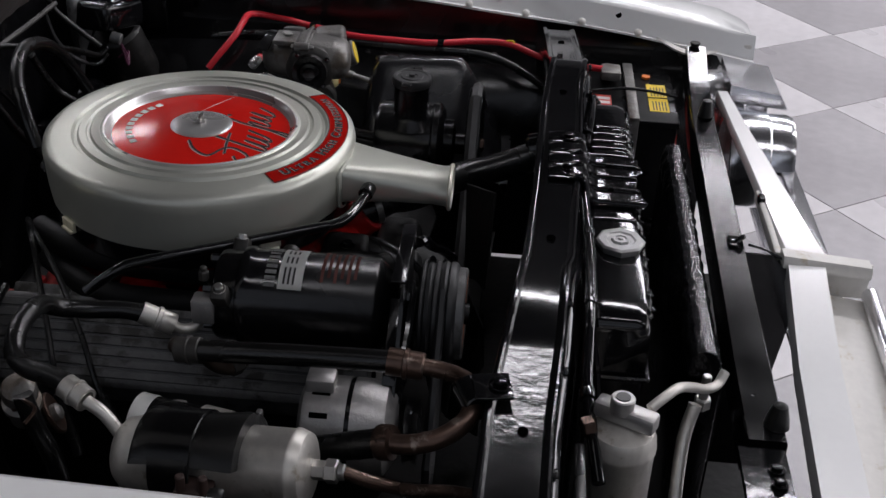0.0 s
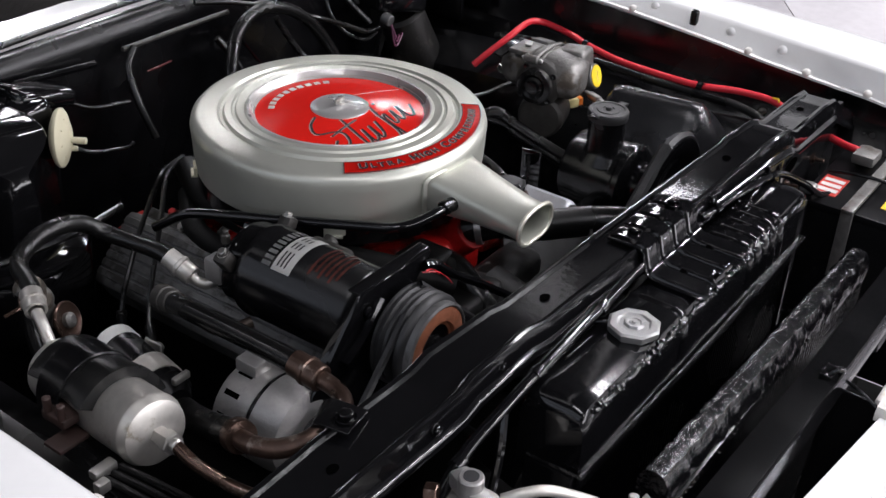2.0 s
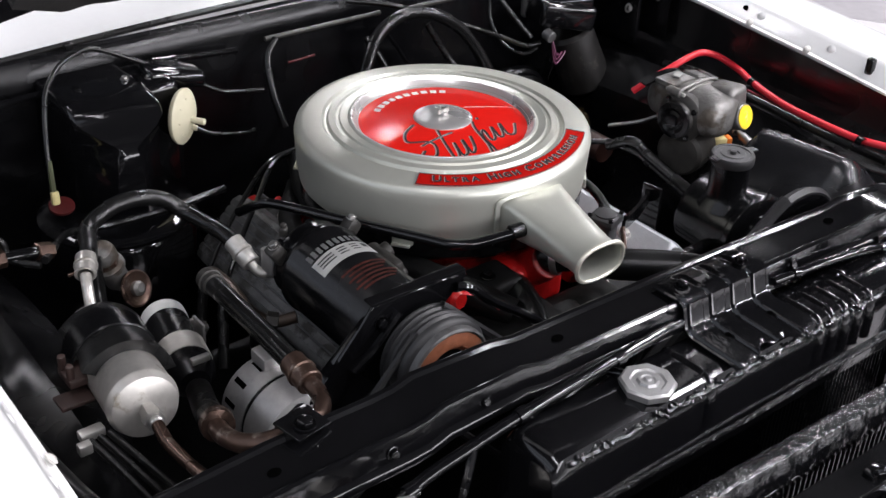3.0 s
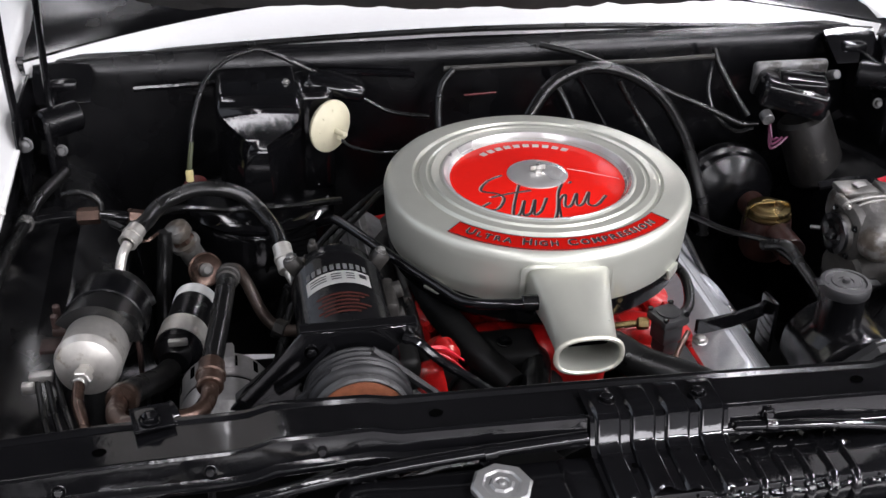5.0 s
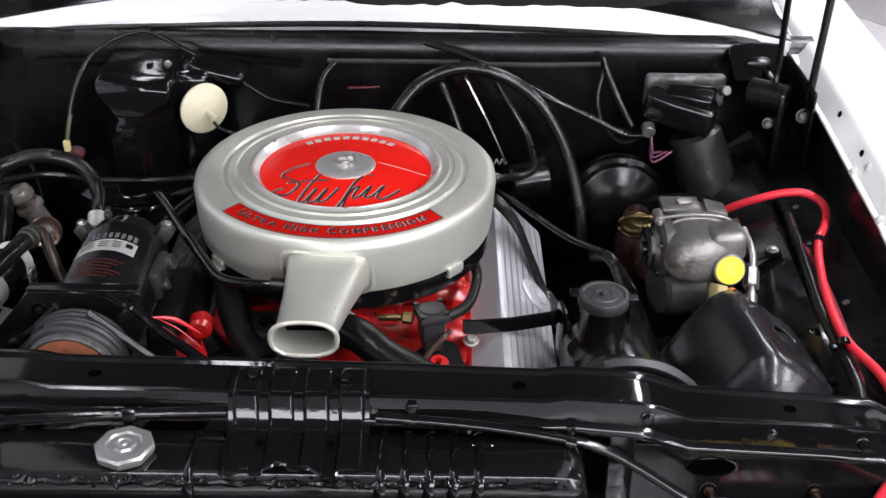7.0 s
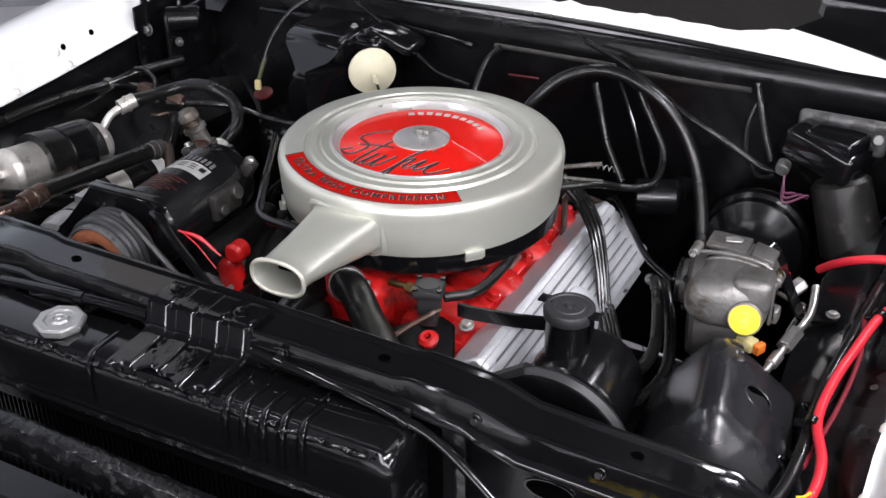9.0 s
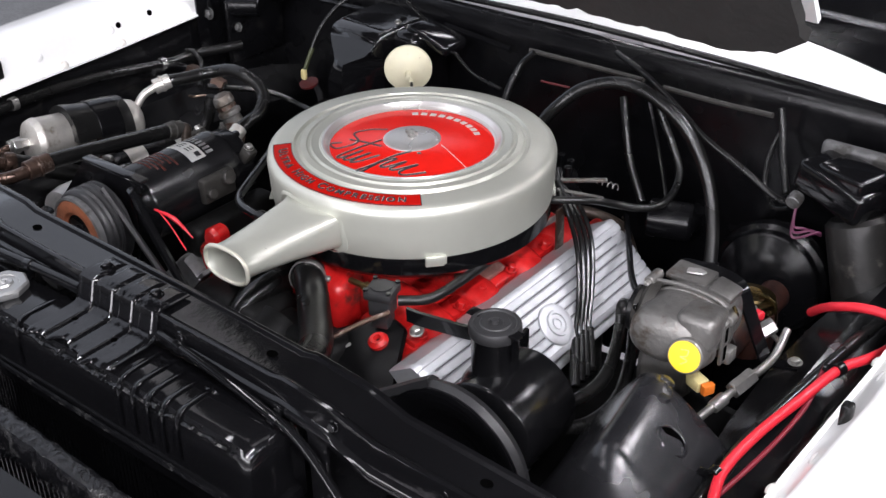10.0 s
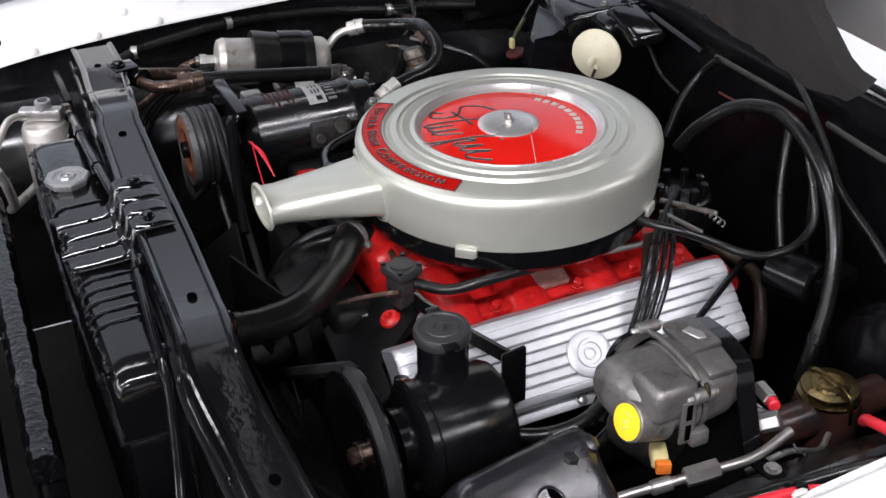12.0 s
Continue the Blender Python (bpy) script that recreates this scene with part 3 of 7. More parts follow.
copy_thing(head, pose(-0.76, -0.89, 0.62))
copy_thing(head, pose(-0.55, -0.915, 0.62))
tagged(part("bumper_fillet", loft([[(x, -0.90, 0.875), (x, -1.0, 0.86), (x, -1.02, 0.83), (x, -0.90, 0.84)] for x in (0.62, 0.78)]), CHROME), "bright trim filler beside the headlights", "trim", kind="structure")


# ---- radiator support and front beam ----
def radiator_support():
    t = thing("radiator_support", (0, -0.53, 0.5), "black painted steel tie bar across the radiator", "radiator support")
    top = []
    for x, yr, w, z, h in ((-0.74, -0.462, 0.078, 0.952, 0.026), (-0.60, -0.466, 0.078, 0.963, 0.030), (-0.48, -0.478, 0.075, 0.973, 0.031), (-0.455, -0.481, 0.074, 0.977, 0.031), (-0.43, -0.484, 0.072, 0.987, 0.031), (-0.325, -0.495, 0.066, 0.993, 0.029), (-0.295, -0.499, 0.068, 0.990, 0.026), (-0.1, -0.508, 0.068, 0.994, 0.024), (0.1, -0.514, 0.069, 0.994, 0.024), (0.272, -0.521, 0.066, 0.993, 0.026), (0.295, -0.523, 0.066, 0.999, 0.029), (0.375, -0.530, 0.066, 0.999, 0.031), (0.40, -0.530, 0.067, 0.993, 0.032), (0.436, -0.527, 0.066, 0.977, 0.033), (0.6, -0.520, 0.063, 0.960, 0.033), (0.665, -0.516, 0.065, 0.951, 0.032), (0.70, -0.514, 0.068, 0.93, 0.030), (0.79, -0.508, 0.075, 0.885, 0.026)):
        yf = yr - w
        top.append([(x, yr, z - 0.045), (x, yr + 0.001, z - 0.005), (x, yr - 0.001, z + 0.0005), (x, yr - 0.004, z + 0.002), (x, yr - 0.008, z + 0.0012), (x, yr - 0.011, z - 0.003), (x, yf + 0.012, z - 0.003), (x, yf + 0.008, z + 0.0005), (x, yf + 0.004, z + 0.0015), (x, yf + 0.001, z - 0.0005), (x, yf, z - 0.005), (x, yf - 0.003, z - h + 0.004), (x, yf - 0.007, z - h + 0.001), (x, yf - 0.010, z - h - 0.003), (x, yf - 0.010, z - h - 0.009), (x, yf - 0.006, z - h - 0.009), (x, yf - 0.002, z - h - 0.001), (x, yf + 0.004, z - 0.012), (x, yr - 0.006, z - 0.012), (x, yr - 0.006, z - 0.045)])
    part("tie_bar", loft(top), BLACK, t)
    each("bar_hole", [lathe([(0, 0), (0.006, 0), (0.006, 0.0012), (0, 0.0012)], aim(p, (0, 0, 1)), 14, (1.3, 1)) for p in ((-0.618, -0.51, 0.9585), (-0.251, -0.535, 0.9885), (0.243, -0.552, 0.9912), (0.56, -0.552, 0.9612))], HOLE, t, "open mounting hole")
    each("flange_bolt", [bolt(p, (0, -1, 0.25), 0.0055, 0.005) for p in ((-0.66, -0.544, 0.940), (-0.50, -0.554, 0.955), (-0.38, -0.559, 0.972), (0.12, -0.586, 0.982), (0.385, -0.599, 0.982), (0.53, -0.588, 0.952), (0.64, -0.584, 0.937))], BLACK, t)
    part("side_baffle", box((-0.66, -0.575, 0.66), (0.16, 0.012, 0.52), 0.003), BLACK_SATIN, t)
    wide = part("side_baffle", box((0.535, -0.575, 0.665), (0.37, 0.010, 0.53), 0.003), BLACK_WING, t, "wide glossy black side panel")
    slot = aim((0.471, -0.5805, 0.898), (0, -1, 0))
    part("slot", lathe([(0, 0), (0.013, 0), (0.013, 0.0008), (0, 0.0008)], slot, 24, (2.2, 1)), HOLE, wide, "dark oval opening")
    part("slot_rim", lathe([(0.013, 0), (0.0145, 0), (0.0145, 0.002), (0.013, 0.002)], slot, 24, (2.2, 1)), BLACK, wide)
    each("panel_stud", [merged(bolt((x, -0.580, 0.862), (0, -1, 0), 0.007, 0.005), cyl((x, -0.583, 0.862), (x, -0.602, 0.864), 0.0035, n=10)) for x in (0.472, 0.598)], COPPER, wide, "tarnished copper coloured stud")
    part("lower_bar", box((-0.01, -0.60, 0.47), (1.3, 0.09, 0.05), 0.008), BLACK_SATIN, t)
    each("upright_brace", (box((-0.335, -0.585, 0.80), (0.022, 0.006, 0.32), 0.002), box((0.36, -0.60, 0.80), (0.03, 0.006, 0.32), 0.002)), BLACK, t)
    return t


radiator_support()


def latch_bracket():
    t = thing("latch_bracket", (-0.01, -0.6, 0.98), "corrugated black sheet bracket bolted across the tie bar and radiator tank", "bracket")
    rows = []
    xs = [-0.088 + i * 0.16 / 96 for i in range(97)]
    for y, z, h in ((-0.530, 0.997, 0.0), (-0.540, 0.9975, 0.0035), (-0.575, 0.998, 0.004), (-0.583, 0.993, 0.004), (-0.590, 0.968, 0.004), (-0.596, 0.961, 0.004), (-0.604, 0.959, 0.004), (-0.63, 0.9585, 0.004), (-0.655, 0.958, 0.004), (-0.664, 0.9575, 0.004), (-0.667, 0.9565, 0.003)):
        row = []
        for x in xs:
            f = ((x + 0.088) / 0.16) * 4
            r = min(1.0, max(0.0, 2.3 + 3.4 * math.cos(2 * math.pi * (f - 0.5)))) if 0.08 < f < 3.92 else 0
            row.append((x, y - r * h * 0.5 - (0.007 * math.sin(f * 2.4 + 0.5) + 0.003 * math.sin(f * 7.0) if y < -0.65 else 0), z + r * h))
        rows.append(row)
    part("plate", sheet(rows, 0.0025), BLACK_ROUGH, t)
    each("bracket_bolt", (bolt((-0.062, -0.556, 1.001), (0, 0, 1), 0.007, 0.006), bolt((0.043, -0.56, 1.001), (0, 0, 1), 0.007, 0.006)), BLACK, t)
    each("slot", [lathe([(0, 0), (0.004, 0), (0.004, 0.001), (0, 0.001)], aim((x, -0.625, 0.9625), (0, 0, 1)), 12) for x in (-0.048, 0.032)], HOLE, t)
    return t


latch_bracket()


def radiator():
    t = thing("radiator", (-0.04, -0.64, 0.45), "black painted radiator with ribbed brass top tank", "radiator")
    x0, x1 = -0.372, 0.315
    secs = []
    for x, k in ((x0, 0.72), (x0 + 0.006, 0.88), (x0 + 0.02, 0.97), (x0 + 0.045, 1.0), (x1 - 0.045, 1.0), (x1 - 0.02, 0.97), (x1 - 0.006, 0.88), (x1, 0.72)):
        secs.append([(x, -0.6245 + u * 0.044 * (0.8 + 0.2 * k), 0.895 + v * 0.058 * (k if v > 0 else 1)) for u, v in ((-1, -1), (-1.0, 0.3), (-0.97, 0.7), (-0.82, 0.93), (-0.55, 1.0), (0.55, 1.0), (0.82, 0.93), (0.97, 0.7), (1.0, 0.3), (1, -1))])
    part("top_tank", loft(secs), BLACK, t)
    random.seed(21)
    drops = []
    for k in range(150):
        u = random.random()
        x = x0 + 0.02 + (x1 - x0 - 0.03) * u
        end = x > x1 - 0.055
        p = (x, -0.667 + random.uniform(-0.004, 0.006), 0.942 + random.uniform(-0.005, 0.005)) if not end or k % 3 == 0 else (x, random.uniform(-0.66, -0.59), 0.9515 - 0.3 * max(0, x - x1 + 0.03))
        r = random.uniform(0.0012, 0.0034)
        drops.append(lathe([(r, -0.001), (r * 0.8, r * 0.35), (0, r * 0.6)], aim(p, (0, -0.6, 1) if not end else (0.3, 0, 1)), 6, (1, random.uniform(0.7, 1.6))))
    tagged(part("paint_spatter", merged(*drops), BLACK_RUNS, t, "beaded drops of black paint"), kind="stuff")
    ribs = []
    for x in (-0.125, 0.085, 0.112, 0.139, 0.166, 0.193):
        ribs.append(tube([(x, -0.6690, 0.885), (x, -0.6680, 0.925), (x, -0.661, 0.944), (x, -0.648, 0.9495), (x, -0.601, 0.9495), (x, -0.590, 0.946)], 0.0038, 8, 4, flat=2.4))
    each("tank_rib", ribs, BLACK_ROUGH, t)
    each("solder_seam", (tube([(x0 + 0.02, -0.662, 0.940)] + [(x0 + 0.03 + i * 0.016, -0.6655 + 0.0012 * math.sin(i * 2.1), 0.9395 + 0.0022 * math.sin(i * 3.3)) for i in range(40)], [0.0035 + 0.0016 * math.sin(i * 1.9) * math.sin(i * 0.7) for i in range(60)], 6, 2), tube([(x0 - 0.004, -0.60, 0.862), (x0 - 0.004, -0.670, 0.862), (-0.04, -0.674, 0.862), (x1 + 0.004, -0.670, 0.862), (x1 + 0.004, -0.60, 0.862)], 0.004, 6, 2, smooth=False)), BLACK_RUNS, t, "uneven solder seam under black paint")
    part("core", box((-0.030, -0.63, 0.66), (0.66, 0.05, 0.39), 0.002), BLACK_SATIN, t)
    each("fin", [box((-0.355 + i * 0.0085, -0.658, 0.66), (0.002, 0.006, 0.39), 0) for i in range(76)], BLACK_SATIN, t)
    part("filler_neck", lathe([(0, 0), (0.027, 0), (0.027, 0.012), (0, 0.012)], aim((-0.197, -0.632, 0.944), (0, 0, 1)), 24), BLACK, t)
    cap = part("radiator_cap", lathe([(0.012, -0.004), (0.031, -0.004), (0.0335, 0.001), (0.034, 0.006), (0.031, 0.0085), (0.022, 0.0085), (0.0195, 0.0065), (0.014, 0.0065), (0.012, 0.0095), (0.009, 0.0095), (0.0075, 0.008), (0.004, 0.0085), (0.003, 0.0105), (0, 0.0105)], aim((-0.197, -0.632, 0.957), (0, 0, 1)), 8), CAP_METAL, t, "eight-sided silver metal radiator cap")
    part("overflow_nipple", cyl((-0.197, -0.60, 0.952), (-0.21, -0.575, 0.95), 0.005), BLACK, t)
    part("hose_outlet", cyl((0.20, -0.625, 0.928), (0.20, -0.50, 0.90), 0.030, 0.026, bevel=0.006), BLACK, t)
    each("side_channel", (box((x0 + 0.002, -0.63, 0.66), (0.02, 0.066, 0.40), 0.003), box((x1, -0.63, 0.66), (0.02, 0.066, 0.40), 0.003)), BLACK_SATIN, t)
    return t


radiator()


def condenser():
    t = thing("condenser", (0, -0.75, 0.45), "black air conditioning condenser with a rough painted top seal", "condenser")
    part("top_seal", loft([[(x, -0.745 + s * a * 0.019 - 0.02 * (x + 0.35), 0.872 + b * 0.02 - 0.022 * (x + 0.35)) for a, b in ((-1, -1), (-1, 0.3), (-0.6, 0.9), (0, 1.05), (0.6, 0.9), (1, 0.3), (1, -1))] for x, s in [(-0.345 + i * 0.011, 1 + 0.12 * math.sin(i * 1.7) * math.sin(i * 0.31)) for i in range(61)]]), BLACK_RUNS, t)
    part("core", box((-0.02, -0.755, 0.65), (0.66, 0.03, 0.40), 0.003), BLACK_SATIN, t)
    each("fin", [box((-0.34 + i * 0.011, -0.772, 0.65), (0.002, 0.005, 0.40), 0) for i in range(60)], BLACK_SATIN, t)
    part("end_stud", merged(cyl((-0.385, -0.742, 0.83), (-0.385, -0.742, 0.885), 0.006), cyl((-0.385, -0.742, 0.835), (-0.385, -0.742, 0.85), 0.011, n=6)), STEEL, t)
    return t


condenser()


def front_beam():
    t = thing("front_beam", (0, -0.81, 0.6), "black painted front cross beam with runny glossy paint", "front beam")
    secs = []
    for x, y, z, w in ((-0.47, -0.797, 0.85, 0.050), (-0.3, -0.80, 0.853, 0.050), (0.0, -0.808, 0.855, 0.048), (0.25, -0.812, 0.862, 0.046), (0.42, -0.812, 0.87, 0.044), (0.45, -0.812, 0.876, 0.044), (0.60, -0.818, 0.886, 0.042), (0.74, -0.825, 0.90, 0.042)):
        secs.append([(x, y - 0.012 + a * w / 2, z + 0.008 + b) for a, b in ((1.05, -0.05), (1.0, -0.004), (0.9, 0.0), (-0.9, 0.0), (-1.0, -0.004), (-1.04, -0.04))])
    part("beam", loft(secs), BEAM_BLACK, t)
    part("end_plate", loft([[(x, y + 0.028, z), (x, y - 0.028, z), (x, y - 0.028, z - 0.01), (x, y + 0.028, z - 0.01)] for x, y, z in ((-0.475, -0.80, 0.851), (-0.485, -0.80, 0.856), (-0.72, -0.80, 0.85))]), BLACK_ROUGH, t, "rippled glossy black end plate")
    each("plate_bolt", (bolt((-0.52, -0.812, 0.856), (0, 0, 1), 0.007), bolt((-0.545, -0.812, 0.856), (0, 0, 1), 0.007), bolt((-0.385, -0.803, 0.854), (0, 0, 1), 0.006)), BLACK, t)
    each("hood_stop", (lathe([(0.016, 0), (0.014, 0.012), (0.009, 0.03), (0, 0.036)], aim((-0.44, -0.824, 0.859), (0, 0, 1)), 16), lathe([(0.014, 0), (0.012, 0.012), (0.008, 0.03), (0, 0.034)], aim((0.44, -0.827, 0.883), (0, 0, 1)), 16)), RUBBER, t, "rubber cone buffer")
    part("latch_hook", merged(tube([(-0.008, -0.828, 0.866), (-0.003, -0.838, 0.876), (0.008, -0.842, 0.870), (0.014, -0.836, 0.864)], 0.004, 8, 5), box((0.0, -0.826, 0.866), (0.03, 0.016, 0.005), 0.002)), BLACK, t)
    part("latch_support", plate([(0, 0), (0.06, 0.0), (0.11, -0.06), (0.07, -0.42), (0.0, -0.42), (-0.01, -0.2)], 0.004, Matrix.Translation((-0.005, -0.835, 0.85)) @ Matrix(((0, 0, 1, 0), (-1, 0, 0, 0), (0, 1, 0, 0), (0, 0, 0, 1)))), BLACK, t)
    part("release_cable", tube([(0.0, -0.85, 0.862), (-0.012, -0.875, 0.862), (-0.02, -0.905, 0.85)], 0.0022, 6), BLACK_SATIN, t)
    part("mount_screw", cyl((0.738, -0.834, 0.90), (0.738, -0.834, 0.917), 0.004, 0.011), GRIME, t)
    return t


front_beam()


# ---- air cleaner ----
def air_cleaner():
    t = thing("air_cleaner", (0, 0, 0.88), "round champagne silver air cleaner with red foil disc and intake snout", "air cleaner")
    C = Matrix.Translation((0, 0, 0))
    part("lid", lathe([(0.226, 0.905), (0.2285, 0.906), (0.2315, 0.93), (0.2335, 0.965), (0.2345, 0.978), (0.2325, 0.986), (0.2275, 0.991), (0.219, 0.9935), (0.196, 0.9952), (0.1915, 0.9958), (0.188, 0.9915), (0.1835, 0.9915), (0.180, 0.9965), (0.1705, 0.9978), (0.168, 0.9952), (0.1645, 0.9952), (0.162, 0.9985), (0.157, 0.9975), (0.150, 0.9965), (0.147, 0.9985), (0.143, 0.9985), (0.1365, 0.9905), (0.134, 0.988), (0, 0.988)], C, 128), SILVER, t)
    part("trim_ring", lathe([(0.1335, 0.9885), (0.137, 0.991), (0.1425, 0.9992), (0.1455, 0.9994), (0.1462, 0.9985), (0.1425, 0.998), (0.137, 0.9898), (0.1335, 0.9872)], C, 128), BRIGHT, t)
    disc = part("red_disc", lathe([(0, 0.9872), (0.1335, 0.9872)] + [(0.1335 * math.sin(k * math.pi / 24), 0.9880 + 0.0085 * (1 - math.sin(k * math.pi / 24) ** 2)) for k in range(12, -1, -1)], C, 96), RED_DECAL, t, "glossy red foil disc")
    part("centre_dish", lathe([(0.047, 0.9945), (0.0465, 0.9970), (0.044, 0.9985), (0.036, 0.9995), (0.02, 1.0005), (0, 1.0008)], C, 64), BRIGHT, t, "brushed silver centre dish")
    part("wing_nut", merged(lathe([(0.0075, 1.0), (0.0075, 1.005), (0.004, 1.006), (0.004, 1.012), (0, 1.012)], C, 6), box((0.007, 0.001, 1.007), (0.010, 0.003, 0.008), 0.0015), box((-0.007, -0.001, 1.007), (0.010, 0.003, 0.008), 0.0015)), STEEL, t)
    # red banner with its words
    a0, a1 = radians(221.5), radians(313.5)
    n = 40
    outline = [(0.2235 * math.cos(a0 + (a1 - a0) * i / n), 0.2235 * math.sin(a0 + (a1 - a0) * i / n)) for i in range(n + 1)] + [(0.1935 * math.cos(a1 - (a1 - a0) * i / n), 0.1935 * math.sin(a1 - (a1 - a0) * i / n)) for i in range(n + 1)]
    b = bmesh.new()
    top = [b.verts.new((x, y, 0.9962 - (math.hypot(x, y) > 0.21) * 0.0028)) for x, y in outline]
    for i in range(n):
        b.faces.new((top[i], top[i + 1], top[2 * n - i], top[2 * n + 1 - i]))
    bmesh.ops.solidify(b, geom=b.faces[:], thickness=0.0006)
    banner = part("banner", b, RED_DECAL, t, "curved red foil banner")
    rim = []
    for ra in (0.2228, 0.1942):
        rim.append(tube([(ra * math.cos(a0 + (a1 - a0) * i / n), ra * math.sin(a0 + (a1 - a0) * i / n), 0.9966 - (ra > 0.21) * 0.0026) for i in range(n + 1)], 0.0006, 4, smooth=False))
    for a in (a0 + 0.003, a1 - 0.003):
        rim.append(tube([(0.2228 * math.cos(a), 0.2228 * math.sin(a), 0.994), (0.1942 * math.cos(a), 0.1942 * math.sin(a), 0.9966)], 0.0006, 4, smooth=False))
    part("banner_edge", merged(*rim), INK, banner)
    words, size = "ULTRA HIGH COMPRESSION", 0.0205

    def on_arc(x):
        a = a0 + 0.10 + x * (a1 - a0 - 0.19)
        tilt = math.atan2(0.0028, 0.03)
        return Matrix.Rotation(a + math.pi / 2, 4, "Z") @ Matrix.Translation((0, -0.2145, 0.9958)) @ Matrix.Rotation(tilt, 4, "X")

    letters(words, size, INK, on_arc, banner)
    letters(words, size, SILVER_INK, lambda x: on_arc(x) @ Matrix.Translation((-0.0008, 0.0007, -0.0003)), banner, "lettering_edge")
    # brand marks as plain strokes and bars
    bars = []
    for i in range(10):
        a = radians(127 - i * 8.3)
        bars.append(box((0, 0, 0), (0.010, 0.010, 0.0008), 0, Matrix.Translation((0.108 * math.cos(a), 0.108 * math.sin(a), 0.9914)) @ Matrix.Rotation(a - math.pi / 2, 4, "Z")))
    each("upper_mark", bars, SILVER_INK, disc, "small silver bar")
    strokes = ([(-0.055, 0.004), (-0.080, -0.010), (-0.094, -0.034), (-0.072, -0.050), (-0.066, -0.066), (-0.082, -0.090), (-0.103, -0.082), (-0.088, -0.070)],
               [(-0.084, -0.056), (-0.05, -0.052), (-0.022, -0.050)],
               [(-0.036, -0.032), (-0.052, -0.075), (-0.062, -0.110), (-0.052, -0.108), (-0.038, -0.076), (-0.048, -0.110), (-0.036, -0.108), (-0.022, -0.076), (-0.032, -0.112), (-0.020, -0.106), (-0.004, -0.074)],
               [(0.029, -0.037), (0.017, -0.062), (0.004, -0.108), (-0.008, -0.137), (0.003, -0.130), (0.012, -0.086), (0.026, -0.068), (0.018, -0.098), (0.028, -0.096), (0.044, -0.066), (0.036, -0.096), (0.046, -0.094), (0.064, -0.062), (0.054, -0.094), (0.066, -0.098), (0.088, -0.072)],
               [(0.041, -0.036), (0.044, -0.031)])
    dome = lambda x, y, h: (x, y, h - 0.0085 * min(1.0, (x * x + y * y) / 0.1335 ** 2))
    each("script_mark", [tube([dome(x, y, 0.9953) for x, y in s], 0.0026, 6, 6) for s in strokes], INK, disc, "dark looping flourish stroke")
    each("script_shadow", [tube([dome(x - 0.0022, y + 0.0014, 0.9951) for x, y in s], 0.0020, 6, 6) for s in strokes], SILVER_INK, disc, "thin silver edge beside the flourish")
    foil = [(0.05 + 0.004 * k, 0.012 - 0.0017 * k) for k in range(20)]
    part("scratch", tube([(x, y, 0.9966 - 0.0085 * (x * x + y * y) / 0.1335 ** 2) for x, y in foil], 0.0004, 4, 1), LABEL_WHITE, disc, "thin pale scratch in the foil")
    # snout
    secs = []
    prof = ((0.195, 0.064, 0.032, 0.941, -0.008), (0.215, 0.062, 0.0315, 0.941, -0.009), (0.235, 0.055, 0.030, 0.940, -0.010), (0.30, 0.047, 0.0275, 0.939, -0.017), (0.36, 0.042, 0.0255, 0.937, -0.024), (0.378, 0.0425, 0.026, 0.9365, -0.026), (0.384, 0.0445, 0.0275, 0.936, -0.0265), (0.387, 0.0445, 0.0275, 0.936, -0.0265), (0.388, 0.043, 0.0255, 0.936, -0.0265), (0.378, 0.040, 0.0235, 0.9365, -0.026), (0.30, 0.043, 0.024, 0.939, -0.017), (0.235, 0.05, 0.026, 0.94, -0.012))
    for i, (d, hw, hh, z, cx) in enumerate(prof):
        e = 0.32 + 0.68 * min(1, max(0, (d - 0.22) / 0.15))
        sec = []
        for j in range(36):
            a = 2 * math.pi * j / 36
            c, s = math.cos(a), math.sin(a)
            sec.append((cx + hw * math.copysign(abs(c) ** e, c), -d, z + hh * math.copysign(abs(s) ** e, s)))
        secs.append(sec)
    snout = part("snout", loft(secs, cap=False), SILVER, t, "flattened intake snout with rolled lip")
    part("snout_lip", tube([(-0.0265 + 0.0437 * math.copysign(abs(math.cos(a)) ** 0.8, math.cos(a)), -0.3865, 0.936 + 0.0264 * math.copysign(abs(math.sin(a)) ** 0.8, math.sin(a))) for a in [2 * math.pi * k / 40 for k in range(40)]], 0.0034, 8, 1, closed=True), SNOUT_LIP, snout, "pale rolled lip")
    # Dark plate added near the mouth, standing in for shade deeper in the snout.
    part("snout_shade_plate", box((-0.0215, -0.342, 0.938), (0.068, 0.004, 0.036), 0.001), HOLE, snout)
    part("snout_flange", loft([[(-0.010 + a * 0.068 * k, -math.sqrt(0.233 ** 2 - (0.068 * a * k) ** 2) - off, 0.941 + b * 0.036 * k) for a, b in rounded(2, 2, 0.35, 4)] for k, off in ((1.0, -0.001), (1.0, 0.0015), (0.92, 0.003))], cap=False), SILVER, t)
    # base pan and clips
    part("base_pan", lathe([(0.12, 0.858), (0.19, 0.862), (0.221, 0.869), (0.2275, 0.877), (0.228, 0.904), (0.222, 0.906), (0, 0.906)], C, 96), BLACK, t, "black pressed base pan")
    for a in (-42, 138, 38, 218):
        m = Matrix.Rotation(radians(a), 4, "Z") @ Matrix.Translation((0.231, 0, 0.903))
        part("clip", merged(box((0, 0, 0), (0.006, 0.032, 0.014), 0.002, m), box((-0.003, 0, -0.007), (0.010, 0.028, 0.004), 0.001, m)), CREAM if a == 138 else SILVER, t)
    return t


air_cleaner()


